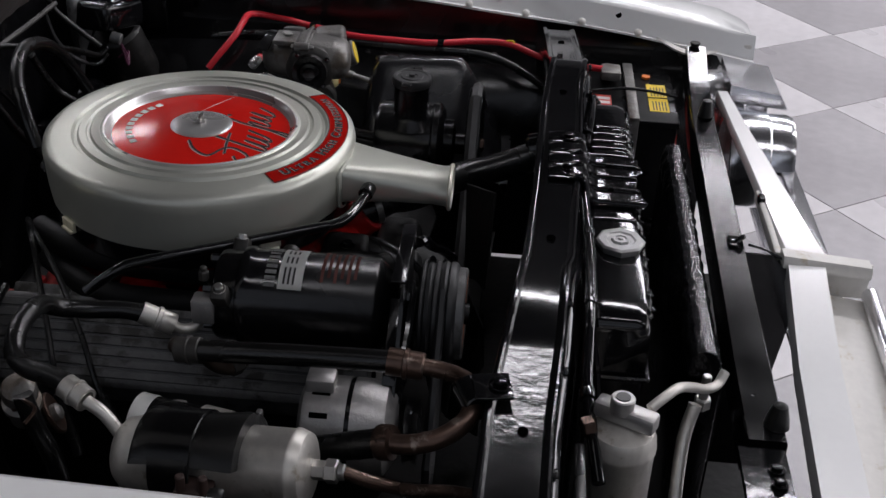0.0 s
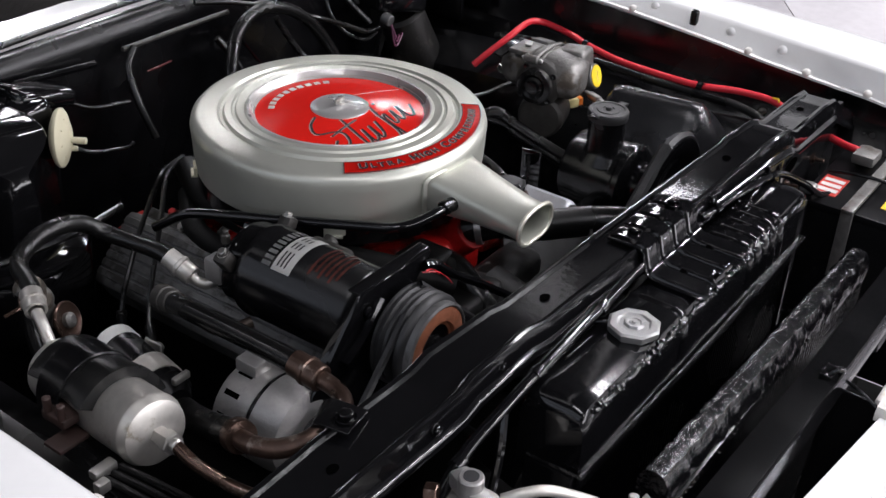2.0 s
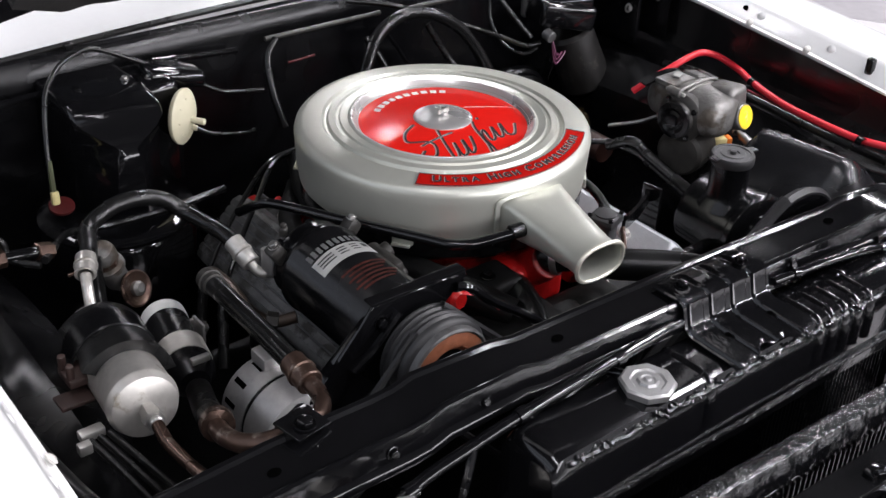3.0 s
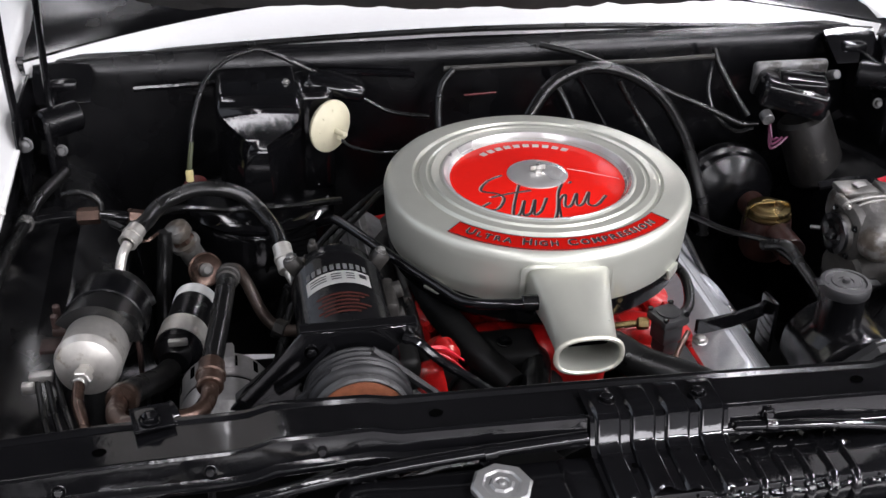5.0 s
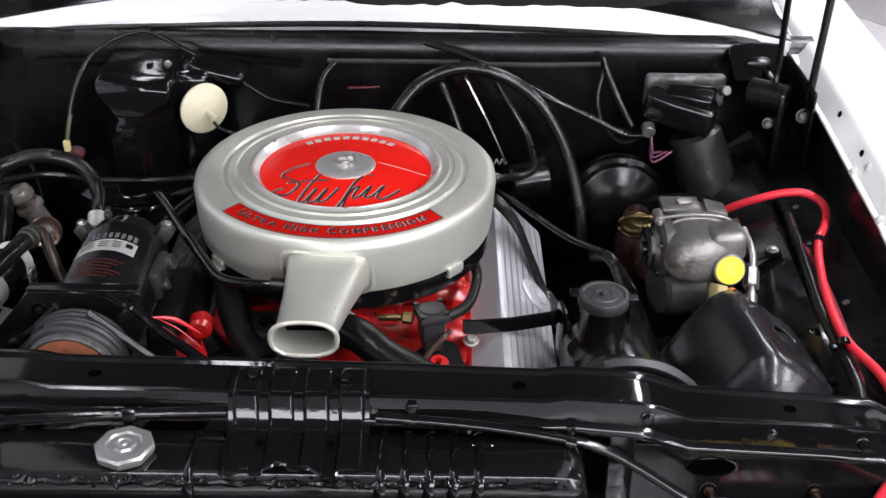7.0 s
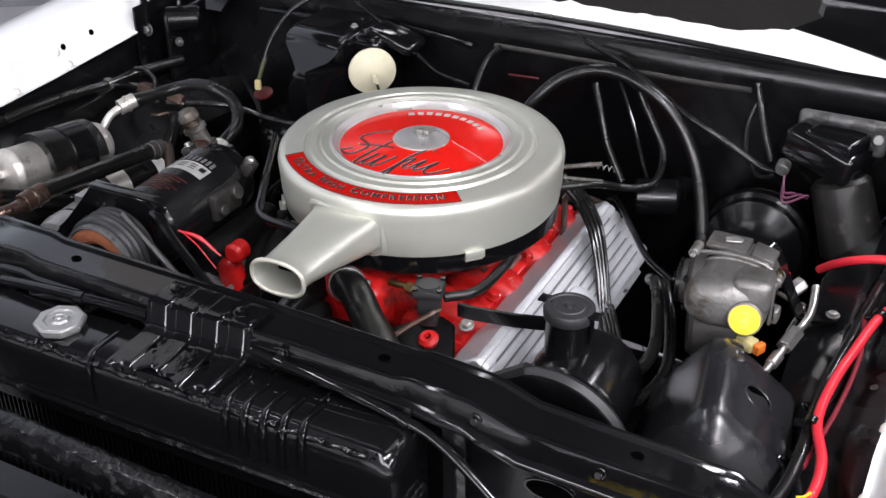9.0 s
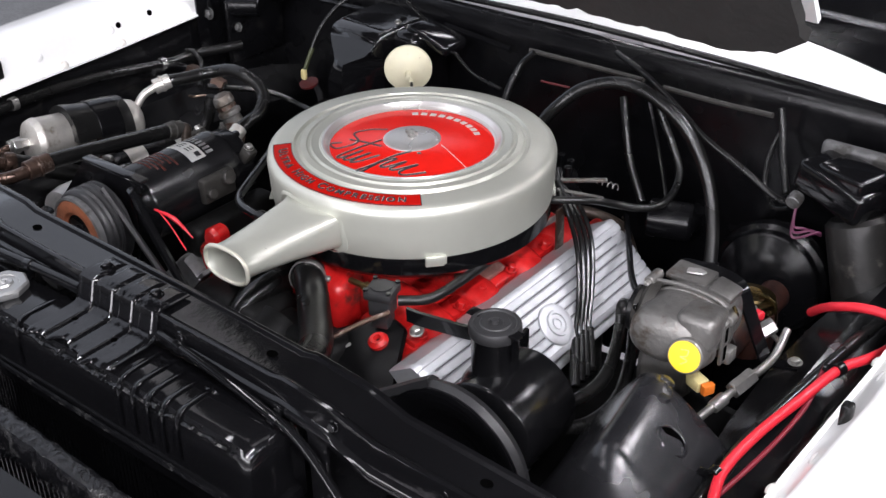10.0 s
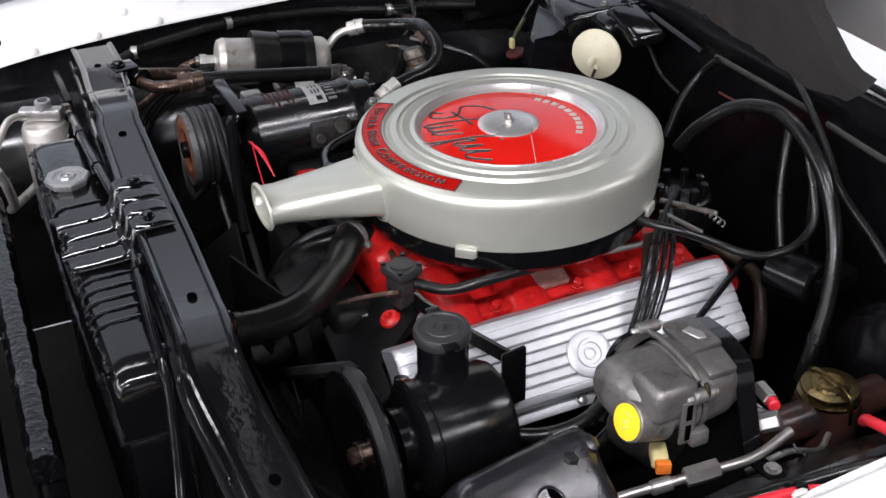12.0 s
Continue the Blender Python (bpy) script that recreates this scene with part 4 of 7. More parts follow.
# ---- engine ----
def rib_cover(side):
    """Finned rocker cover; its face leans outwards at 45 degrees."""
    t = thing("valve_cover", (side * 0.29, -0.03, 0.72), ("silver finned aluminium valve cover with round embossed medallion" if side > 0 else "finned aluminium valve cover, shade in its colour, under hoses and wiring"), "valve cover", "engine valve covers")
    m = Matrix.Translation((side * 0.289, -0.032, 0.785)) @ Matrix.Rotation(radians(45 * side), 4, "Y")
    half, wid = 0.268, 0.066
    secs = []
    prof = [(-wid - 0.008, -0.055), (-wid, -0.02), (-wid + 0.004, -0.004), (-wid + 0.010, 0.0)]
    n = 7
    for i in range(n):
        u = -wid + 0.022 + i * (2 * wid - 0.040) / (n - 1)
        prof += [(u - 0.0062, 0.0), (u - 0.0052, 0.0028), (u + 0.0052, 0.0028), (u + 0.0062, 0.0)]
    prof += [(wid - 0.010, 0.0), (wid - 0.003, -0.004), (wid, -0.02), (wid + 0.002, -0.05)]
    for y, k in ((-half, 0.6), (-half + 0.004, 0.9), (-half + 0.012, 1.0), (half - 0.03, 1.0), (half - 0.012, 0.92), (half, 0.7)):
        secs.append([(u * (0.94 + 0.06 * k), y, h if h < -0.03 else (h - 0.012 * (1 - k))) for u, h in prof])
    b = loft(secs)
    b.transform(m)
    # The left cover's shade is put into its darker metal colour.
    part("cover", b, ALU_PAINT if side > 0 else DARK_ALU, t)
    part("flange", merged(box((wid + 0.008, 0, -0.045), (0.022, 2 * half, 0.008), 0.003, None)), ALU_PAINT if side > 0 else DARK_ALU, t).matrix_world = m
    grooves = []
    for i in range(n - 1):
        u = -wid + 0.022 + (i + 0.5) * (2 * wid - 0.040) / (n - 1)
        g = box((u, -0.004, 0.0002), (0.0024, 2 * half - 0.06, 0.0006), 0)
        g.transform(m)
        grooves.append(g)
    # The strips between the ribs are a darker grey.
    each("groove", grooves, mat("dark_groove_grey" + ("_r" if side > 0 else "_l"), (0.10, 0.10, 0.105), 0.6), t)
    if side > 0:
        c = m @ Matrix.Translation((0.019, 0.004, 0.0028))
        part("medallion", lathe([(0, 0), (0.034, 0), (0.034, 0.004), (0.031, 0.006), (0.021, 0.0055), (0.020, 0.0085), (0.016, 0.0085), (0.015, 0.006), (0.010, 0.006), (0.0095, 0.008), (0.007, 0.008), (0.006, 0.006), (0, 0.006)], c, 40), ALU_PAINT, t)
    each("cover_bolt", [bolt(m @ Vector((wid + 0.010, y, -0.041)), m.to_3x3() @ Vector((0, 0, 1)), 0.006) for y in (-0.2, -0.01, 0.19)], STEEL, t)
    return t


rib_cover(1)
rib_cover(-1)


def intake_manifold():
    t = thing("intake_manifold", (0, 0, 0.6), "red painted cast iron intake manifold and cylinder heads", "manifold")
    part("plenum", merged(box((0, 0.0, 0.80), (0.19, 0.40, 0.10), 0.02, seg=4), box((0, -0.18, 0.81), (0.11, 0.14, 0.09), 0.02, seg=4)), RED_PAINT, t)
    for side in (1, -1):
        for y in (-0.17, -0.06, 0.06, 0.17):
            secs = []
            for x, z, w, h in ((0.06, 0.81, 0.034, 0.034), (0.12, 0.808, 0.032, 0.03), (0.18, 0.79, 0.034, 0.03), (0.22, 0.765, 0.036, 0.032)):
                secs.append([(side * x, y + a * w, z + b * h) for a, b in rounded(2, 2, 0.8, 4)])
            part("runner", loft(secs), RED_PAINT, t)
        part("head_rail", box((side * 0.215, 0, 0.745), (0.07, 0.54, 0.10), 0.012, Matrix.Rotation(radians(12 * side), 4, "Y"), 3), RED_PAINT, t)
        for y in (-0.21, -0.115, -0.06, 0.02, 0.115, 0.2):
            part("manifold_bolt", bolt((side * 0.185, y, 0.806), (0.3 * side, 0, 1), 0.007, 0.010), RED_PAINT, t)
    part("valley_deck", merged(box((0.145, 0.0, 0.782), (0.13, 0.47, 0.04), 0.008, Matrix.Rotation(radians(12), 4, "Y"), 2), box((0.172, -0.02, 0.796), (0.035, 0.42, 0.018), 0.006, Matrix.Rotation(radians(12), 4, "Y"), 2)), RED_PAINT, t)
    part("worn_pad", box((0.158, -0.03, 0.818), (0.045, 0.085, 0.012), 0.004, Matrix.Rotation(radians(20), 4, "Y")), mat("scuffed_red_grey", (0.26, 0.12, 0.10), 0.5, vary=0.3, bump=0.3, wear=(0.34, 0.22, 0.20), wear_at=0.5), t, "flat pad with worn red paint")
    part("front_boss", merged(box((-0.198, -0.262, 0.780), (0.044, 0.030, 0.15), 0.013, Matrix.Rotation(radians(-14), 4, "Y"), 3), cyl((-0.186, -0.285, 0.876), (-0.190, -0.250, 0.872), 0.017, bevel=0.006), box((-0.188, -0.17, 0.745), (0.050, 0.18, 0.13), 0.015, Matrix.Rotation(radians(-20), 4, "Y"), 3)), RED_PAINT, t)
    part("lifting_stud", cyl((0.15, -0.075, 0.80), (0.15, -0.075, 0.832), 0.006), COPPER, t)
    part("heat_tube", merged(cyl((0.165, 0.04, 0.838), (0.185, 0.15, 0.845), 0.005), cyl((0.163, 0.03, 0.838), (0.168, 0.055, 0.839), 0.009, n=6)), STEEL, t)
    part("lead_bracket", box((0.205, 0.13, 0.84), (0.004, 0.022, 0.075), 0.001), COPPER, t)
    part("thermostat_housing", merged(cyl((0.0, -0.22, 0.83), (0.0, -0.262, 0.865), 0.032, 0.028), box((0.0, -0.215, 0.825), (0.09, 0.06, 0.03), 0.008)), RED_PAINT, t)
    part("timing_cover", merged(box((0.0, -0.30, 0.70), (0.22, 0.07, 0.22), 0.02, seg=3), cyl((0, -0.33, 0.72), (0, -0.37, 0.72), 0.06)), BLACK_DULL, t, "black front cover")
    return t


intake_manifold()
tagged(part("carburettor", merged(box((0, 0.0, 0.865), (0.13, 0.16, 0.05), 0.01), cyl((0, 0, 0.88), (0, 0, 0.90), 0.062)), GREY_CAST), "grey cast carburettor below the air cleaner", "carburettor")
# Black rather than engine red: the shade is put into its colour.
tagged(part("engine_block", merged(box((0, 0.0, 0.58), (0.42, 0.62, 0.30), 0.03, seg=3)), BLACK_DULL), "dark engine block deep in the bay", "engine block")


# Barely seen fan, added to deepen the dark behind the radiator.
def cooling_fan():
    t = thing("cooling_fan", (0.0, -0.43, 0.5), "dark steel engine fan behind the radiator", "fan")
    part("hub", merged(cyl((0, -0.37, 0.70), (0, -0.445, 0.70), 0.05), cyl((0, -0.36, 0.70), (0, -0.385, 0.70), 0.085)), BLACK_DULL, t)
    for k in range(5):
        a = radians(20 + 72 * k)
        m = Matrix.Translation((0, -0.43, 0.70)) @ Matrix.Rotation(a, 4, "Y") @ Matrix.Rotation(radians(28), 4, "Z")
        part("blade", plate([(-0.035, 0.04), (0.035, 0.04), (0.055, 0.20), (-0.05, 0.20)], 0.004, m @ Matrix.Rotation(radians(90), 4, "X")), BLACK_DULL, t)
    return t


cooling_fan()
# Black blocks added here stand in for shade over the red engine.
am = thing("compressor_filler", (-0.15, -0.2, 0.8), "black block added as shade between compressor and engine", "bracket")
part("casting", merged(box((-0.245, -0.19, 0.845), (0.045, 0.18, 0.055), 0.012, None, 3), box((-0.10, -0.235, 0.838), (0.10, 0.07, 0.045), 0.012, None, 3)), BLACK_DULL, am)
part("filler_bolt", bolt((-0.10, -0.24, 0.8605), (0, 0, 1), 0.008, 0.008), BLACK, am)
# Housing added to cover red parts with black in place of shade.
wp = thing("front_filler", (0, -0.32, 0.7), "dull black housing added over the shaded engine front", "water pump")
part("housing", merged(box((-0.10, -0.30, 0.77), (0.16, 0.10, 0.11), 0.02, seg=3), cyl((-0.02, -0.30, 0.78), (-0.02, -0.37, 0.76), 0.05)), BLACK_DULL, wp)


def hose_thing(name, pts, r, label, category="hose", material=None, ends=(), n=14, flat=1.0):
    """Hose or wire, with an optional clamp or ferrule at its ends."""
    t = thing(name, pts[0], label, category)
    part("tube", tube(pts, r, n, 10, flat=flat), material or RUBBER, t)
    for a, b, rr, m in ends:
        e = Vector(b) - Vector(a)
        h = e.length
        part("ferrule", lathe([(r * 0.9, 0), (rr, 0), (rr, h * 0.42), (rr * 1.12, h * 0.45), (rr * 1.12, h * 0.55), (rr, h * 0.58), (rr, h * 0.96), (rr * 0.9, h), (r * 0.6, h)], aim(a, e), 20), m, t)
    return t


def clamp(t, at, axis, r):
    part("hose_clamp", merged(lathe([(r, -0.005), (r + 0.0025, -0.005), (r + 0.0025, 0.005), (r, 0.005)], aim(at, axis), 28), box((0, 0, 0), (0.012, 0.008, 0.010), 0.002, aim(at, axis) @ Matrix.Translation((r + 0.004, 0, 0)))), STEEL, t)


h = hose_thing("radiator_hose", [(0.0, -0.245, 0.858), (0.010, -0.265, 0.870), (0.040, -0.288, 0.872), (0.078, -0.322, 0.862), (0.145, -0.390, 0.866), (0.175, -0.455, 0.875), (0.195, -0.52, 0.895)], 0.0245, "thick black upper radiator hose with wire clamp", n=20)
clamp(h, (0.012, -0.267, 0.870), (0.4, -0.7, 0.15), 0.0255)
hose_thing("bypass_hose", [(-0.05, -0.21, 0.82), (-0.06, -0.27, 0.835), (-0.075, -0.33, 0.81), (-0.07, -0.38, 0.74)], 0.021, "black coolant bypass hose beneath the intake snout")


def water_valve():
    t = thing("vacuum_valve", (0.138, -0.24, 0.83), "square black vacuum valve with brass fitting on the manifold front", "valve")
    m = Matrix.Translation((0.138, -0.24, 0.88)) @ Matrix.Rotation(radians(18), 4, "Z")
    part("cap", merged(box((0, 0, 0), (0.046, 0.046, 0.016), 0.006, m), lathe([(0, 0.008), (0.017, 0.008), (0.017, 0.0105), (0.012, 0.0115), (0, 0.0115)], m, 20)), VALVE_BLACK, t)
    part("body", merged(box((0, 0, -0.022), (0.034, 0.034, 0.03), 0.004, m), box((0, 0, -0.045), (0.026, 0.03, 0.026), 0.003, m)), VALVE_BLACK, t)
    for a in ((0.018, 0.018), (-0.018, 0.018), (0.018, -0.018), (-0.018, -0.018)):
        part("screw", lathe([(0, 0.008), (0.004, 0.008), (0.004, 0.011), (0, 0.0115)], m @ Matrix.Translation((a[0], a[1], 0)), 8), BLACK, t)
    part("brass_union", merged(cyl((0.112, -0.235, 0.868), (0.096, -0.232, 0.868), 0.009, n=6), cyl((0.096, -0.232, 0.868), (0.06, -0.225, 0.862), 0.005)), BRASS, t)
    part("outlet_hose", tube([(0.155, -0.225, 0.862), (0.19, -0.19, 0.862), (0.205, -0.13, 0.872), (0.20, -0.06, 0.868)], 0.008, 10), RUBBER, t)
    part("link_rod", tube([(0.165, -0.255, 0.862), (0.14, -0.285, 0.85), (0.11, -0.33, 0.832)], 0.004, 8), COPPER, t)
    return t


water_valve()


def front_bracket():
    t = thing("accessory_bracket", (0.2, -0.29, 0.7), "black steel accessory bracket bolted to the engine front", "bracket")
    m = Matrix.Translation((0.155, -0.268, 0.792)) @ Matrix.Rotation(radians(8), 4, "Z") @ Matrix.Rotation(radians(30), 4, "X")
    part("plate", plate([(-0.09, -0.07), (0.04, -0.10), (0.105, -0.085), (0.10, -0.055), (0.045, -0.045), (0.025, 0.045), (0.0, 0.055), (-0.05, 0.03), (-0.10, 0.0)], 0.012, m, 0.003), PLATE_BLACK, t)
    part("spacer", cyl((0.104, -0.280, 0.765), (0.104, -0.284, 0.792), 0.016), BLACK, t)
    part("bracket_bolt", bolt((0.104, -0.284, 0.791), (0, -0.2, 1), 0.009, 0.008), STEEL, t)
    part("upper_bolt", bolt((0.196, -0.232, 0.828), (0, -0.3, 1), 0.008, 0.008), STEEL, t)
    part("red_washer", lathe([(0.004, 0), (0.016, 0), (0.016, 0.006), (0.011, 0.012), (0.006, 0.012), (0.004, 0.008)], aim((0.148, -0.263, 0.805), (0, -0.35, 1)), 20), RED_PAINT, t)
    part("strap", sheet([[(x, y, z - 0.011), (x, y, z + 0.011)] for x, y, z in ((0.185, -0.242, 0.858), (0.20, -0.236, 0.853), (0.26, -0.205, 0.838), (0.318, -0.172, 0.827), (0.328, -0.165, 0.825), (0.332, -0.156, 0.824))], 0.006), BLACK, t, "flat black steel strap")
    part("strap_leg", box((0.335, -0.164, 0.800), (0.008, 0.038, 0.09), 0.003, Matrix.Rotation(radians(8), 4, "Z")), BLACK, t)
    part("lug", box((0.30, -0.30, 0.78), (0.07, 0.02, 0.05), 0.005), BLACK, t)
    return t


front_bracket()

pcv = thing("breather_pipe", (-0.3, 0.02, 0.9), "bent black steel breather pipe round the air cleaner", "pipe")
part("tube", tube([(-0.33, 0.075, 0.895), (-0.312, 0.035, 0.922), (-0.295, 0.005, 0.928), (-0.24, -0.10, 0.931), (-0.185, -0.20, 0.934), (-0.165, -0.232, 0.934), (-0.14, -0.25, 0.936), (-0.10, -0.262, 0.94), (-0.062, -0.268, 0.942)], 0.0075, 14, 10), BLACK, pcv)
part("hose_end", cyl((-0.085, -0.264, 0.942), (-0.055, -0.268, 0.942), 0.011), RUBBER, pcv)


def spark_leads(side):
    random.seed(3 + side)
    for k in range(4 if side > 0 else 2):
        y = 0.06 + k * 0.022
        t = thing("spark_plug_lead", (side * 0.3, y, 0.8), "black rubber spark plug lead draped over the valve cover", "lead", "spark plug leads")
        j = random.uniform(-0.006, 0.006)
        if side > 0:
            pts = [(0.11 + 0.01 * k, 0.222, 0.882 + 0.004 * k), (0.185, 0.180 - 0.006 * k, 0.886 + j), (0.235, 0.150 - 0.012 * k, 0.874 + j * 0.5), (0.275, 0.118 - 0.014 * k, 0.842), (0.304, 0.078 - 0.013 * k, 0.788), (0.328, 0.034 - 0.013 * k, 0.745), (0.365, -0.012 - 0.016 * k, 0.70)]
        else:
            pts = [(-0.12, 0.24, 0.875), (-0.20, 0.20 - 0.01 * k, 0.885 + j), (-0.26, 0.17 - 0.03 * k, 0.865), (-0.32, 0.14 - 0.045 * k, 0.82 + j), (-0.38, 0.11 - 0.06 * k, 0.76), (-0.41, 0.08 - 0.08 * k, 0.68)]
        part("cable", tube(pts, 0.0042, 8, 8), RUBBER, t)
        part("plug_boot", cyl(pts[-2], pts[-1], 0.008), RUBBER, t)


spark_leads(1)
spark_leads(-1)
dist = thing("distributor", (0.12, 0.25, 0.8), "black distributor cap with lead sockets behind the air cleaner", "distributor")
part("cap", lathe([(0.055, 0.79), (0.058, 0.83), (0.05, 0.86), (0.02, 0.868), (0, 0.868)], Matrix.Translation((0.10, 0.255, 0)), 28), BLACK_SATIN, dist)
for k in range(8):
    a = k * math.pi / 4
    part("socket", cyl((0.10 + 0.036 * math.cos(a), 0.255 + 0.036 * math.sin(a), 0.855), (0.10 + 0.038 * math.cos(a), 0.255 + 0.038 * math.sin(a), 0.885), 0.007), BLACK_SATIN, dist)
lk = thing("throttle_linkage", (0.19, 0.2, 0.88), "zinc plated throttle linkage with spring behind the air cleaner", "linkage")
part("rod", merged(cyl((0.14, 0.19, 0.885), (0.235, 0.225, 0.90), 0.004), cyl((0.17, 0.17, 0.885), (0.25, 0.19, 0.885), 0.0035)), GREY_CAST, lk)
part("spring", tube([(0.215 + i * 0.0025, 0.218 + 0.005 * math.sin(i * 1.57), 0.897 + 0.005 * math.cos(i * 1.57)) for i in range(20)], 0.001, 5, 2), GREY_CAST, lk)


# ---- air conditioning side ----
def compressor():
    t = thing("ac_compressor", (-0.32, -0.2, 0.83), "black cylindrical air conditioning compressor with white label and belt clutch", "compressor")
    cx, cz = -0.322, 0.905
    ax = Vector((0, -1, 0))
    part("body", lathe([(0, 0), (0.052, 0), (0.058, 0.003), (0.060, 0.008), (0.060, 0.032), (0.0655, 0.034), (0.0665, 0.038), (0.0665, 0.046), (0.0645, 0.049), (0.0645, 0.21), (0.062, 0.214), (0.05, 0.226), (0.03, 0.238), (0.03, 0.262), (0, 0.262)], aim((cx, -0.105, cz), ax), 56), BLACK_CASE, t)
    each("rear_head_bolt", [cyl((cx + 0.05 * math.cos(a), -0.108, cz + 0.05 * math.sin(a)), (cx + 0.05 * math.cos(a), -0.094, cz + 0.05 * math.sin(a)), 0.006, n=6) for a in [radians(20 + 60 * i) for i in range(6)]], BLACK, t)

    def wrap(y0, y1, a0, a1, r, n=10):
        b = bmesh.new()
        rows = [[b.verts.new((cx + r * math.sin(radians(a0 + (a1 - a0) * i / n)), y, cz + r * math.cos(radians(a0 + (a1 - a0) * i / n)))) for i in range(n + 1)] for y in (y0, y1)]
        for i in range(n):
            b.faces.new((rows[0][i], rows[0][i + 1], rows[1][i + 1], rows[1][i]))
        bmesh.ops.solidify(b, geom=b.faces[:], thickness=0.0004)
        return b

    lab = part("label", wrap(-0.192, -0.223, -46, 36, 0.0652), LABEL_WHITE, t, "white paper rating label")
    part("label_print", merged(*[wrap(-0.198 - k * 0.006, -0.2005 - k * 0.006, a, a + w, 0.0656, 3) for k in range(3) for a, w in ((-40, 22), (-12, 12), (6, 10))], wrap(-0.198, -0.208, 22, 31, 0.0656, 3)), INK, lab, "unreadable rows of small print")
    each("brand_mark", [wrap(-0.174, -0.188, -44 + k * 8, -39 + k * 8, 0.0652, 2) for k in range(10)], INK_GREY, t, "grey brand bar")
    part("warning_print", merged(*[wrap(-0.245 - k * 0.0085, -0.249 - k * 0.0085, -34 + (k % 2) * 6, 30 - (k % 3) * 7, 0.0651, 6) for k in range(6)]), INK_FADED, t, "faded red-brown rows of warning print")
    # pulley and clutch
    p = aim((cx, -0.372, cz), ax)
    part("pulley", lathe([(0.03, 0), (0.064, 0), (0.067, 0.002), (0.067, 0.005), (0.056, 0.012), (0.067, 0.019), (0.067, 0.023), (0.056, 0.030), (0.067, 0.037), (0.067, 0.042), (0.0645, 0.046), (0.060, 0.048), (0.058, 0.045), (0.03, 0.045)], p, 64), BELT, t)
    part("clutch_face", lathe([(0.030, 0.044), (0.056, 0.044), (0.056, 0.056), (0.053, 0.058), (0.036, 0.058), (0.034, 0.053), (0.03, 0.053)], p, 56), RUST, t, "rusty orange-brown clutch ring")
    part("clutch_rim", lathe([(0.0555, 0.044), (0.0605, 0.044), (0.0605, 0.057), (0.0575, 0.059), (0.0555, 0.058)], p, 56), DARK_ALU, t)
    part("clutch_hub", lathe([(0, 0.04), (0.032, 0.04), (0.032, 0.052), (0.014, 0.052), (0.014, 0.064), (0, 0.064)], p, 32), BLACK_SATIN, t)
    part("fitting_block", box((cx - 0.050, -0.098, 0.914), (0.026, 0.030, 0.036), 0.004), ALU, t, "dull aluminium hose manifold block")
    part("port_valve", merged(cyl((cx - 0.03, -0.094, 0.944), (cx - 0.03, -0.094, 0.958), 0.007, n=6), cyl((cx - 0.03, -0.094, 0.956), (cx - 0.03, -0.094, 0.964), 0.0045)), GRIME, t)
    each("end_ear", (box((cx - 0.058, -0.122, 0.940), (0.022, 0.022, 0.030), 0.005, Matrix.Rotation(radians(-35), 4, "Y")), box((cx + 0.060, -0.122, 0.940), (0.022, 0.022, 0.030), 0.005, Matrix.Rotation(radians(35), 4, "Y"))), GRIME, t, "greasy cast mounting ear")
    each("ear_bolt", (bolt((cx - 0.062, -0.122, 0.953), (-0.5, 0, 1), 0.006, 0.006), bolt((cx + 0.064, -0.122, 0.953), (0.5, 0, 1), 0.006, 0.006)), STEEL, t)
    part("side_cover", merged(box((cx + 0.066, -0.20, 0.915), (0.018, 0.07, 0.045), 0.006), cyl((cx + 0.07, -0.185, 0.925), (cx + 0.085, -0.185, 0.93), 0.012), cyl((cx + 0.07, -0.222, 0.91), (cx + 0.084, -0.222, 0.914), 0.009)), GRIME, t, "dark greasy side cover with bolts")
    return t


compressor()


def belt(name, pulleys, r, y, label):
    """V-belt round two pulleys (x, z, radius) that lie in one plane."""
    (x1, z1, r1), (x2, z2, r2) = pulleys
    d = math.atan2(z2 - z1, x2 - x1)
    k = math.acos(max(-1, min(1, (r1 - r2) / math.hypot(x2 - x1, z2 - z1))))
    pts = []
    for i in range(17):
        a = d + k + (2 * math.pi - 2 * k) * i / 16
        pts.append((x1 + r1 * math.cos(a), y, z1 + r1 * math.sin(a)))
    for i in range(17):
        a = d - k + 2 * k * i / 16
        pts.append((x2 + r2 * math.cos(a), y, z2 + r2 * math.sin(a)))
    t = thing(name, (x1, y, z1 - r1), label, "belt")
    part("band", tube(pts, r, 6, 2, closed=True, flat=0.85), BELT, t)
    return t


belt("compressor_belt", ((-0.322, 0.905, 0.062), (-0.02, 0.60, 0.075)), 0.006, -0.384, "black rubber drive belt round the compressor pulley")
belt("compressor_belt", ((-0.322, 0.905, 0.062), (-0.47, 0.78, 0.04)), 0.006, -0.402, "black rubber drive belt from compressor to generator")


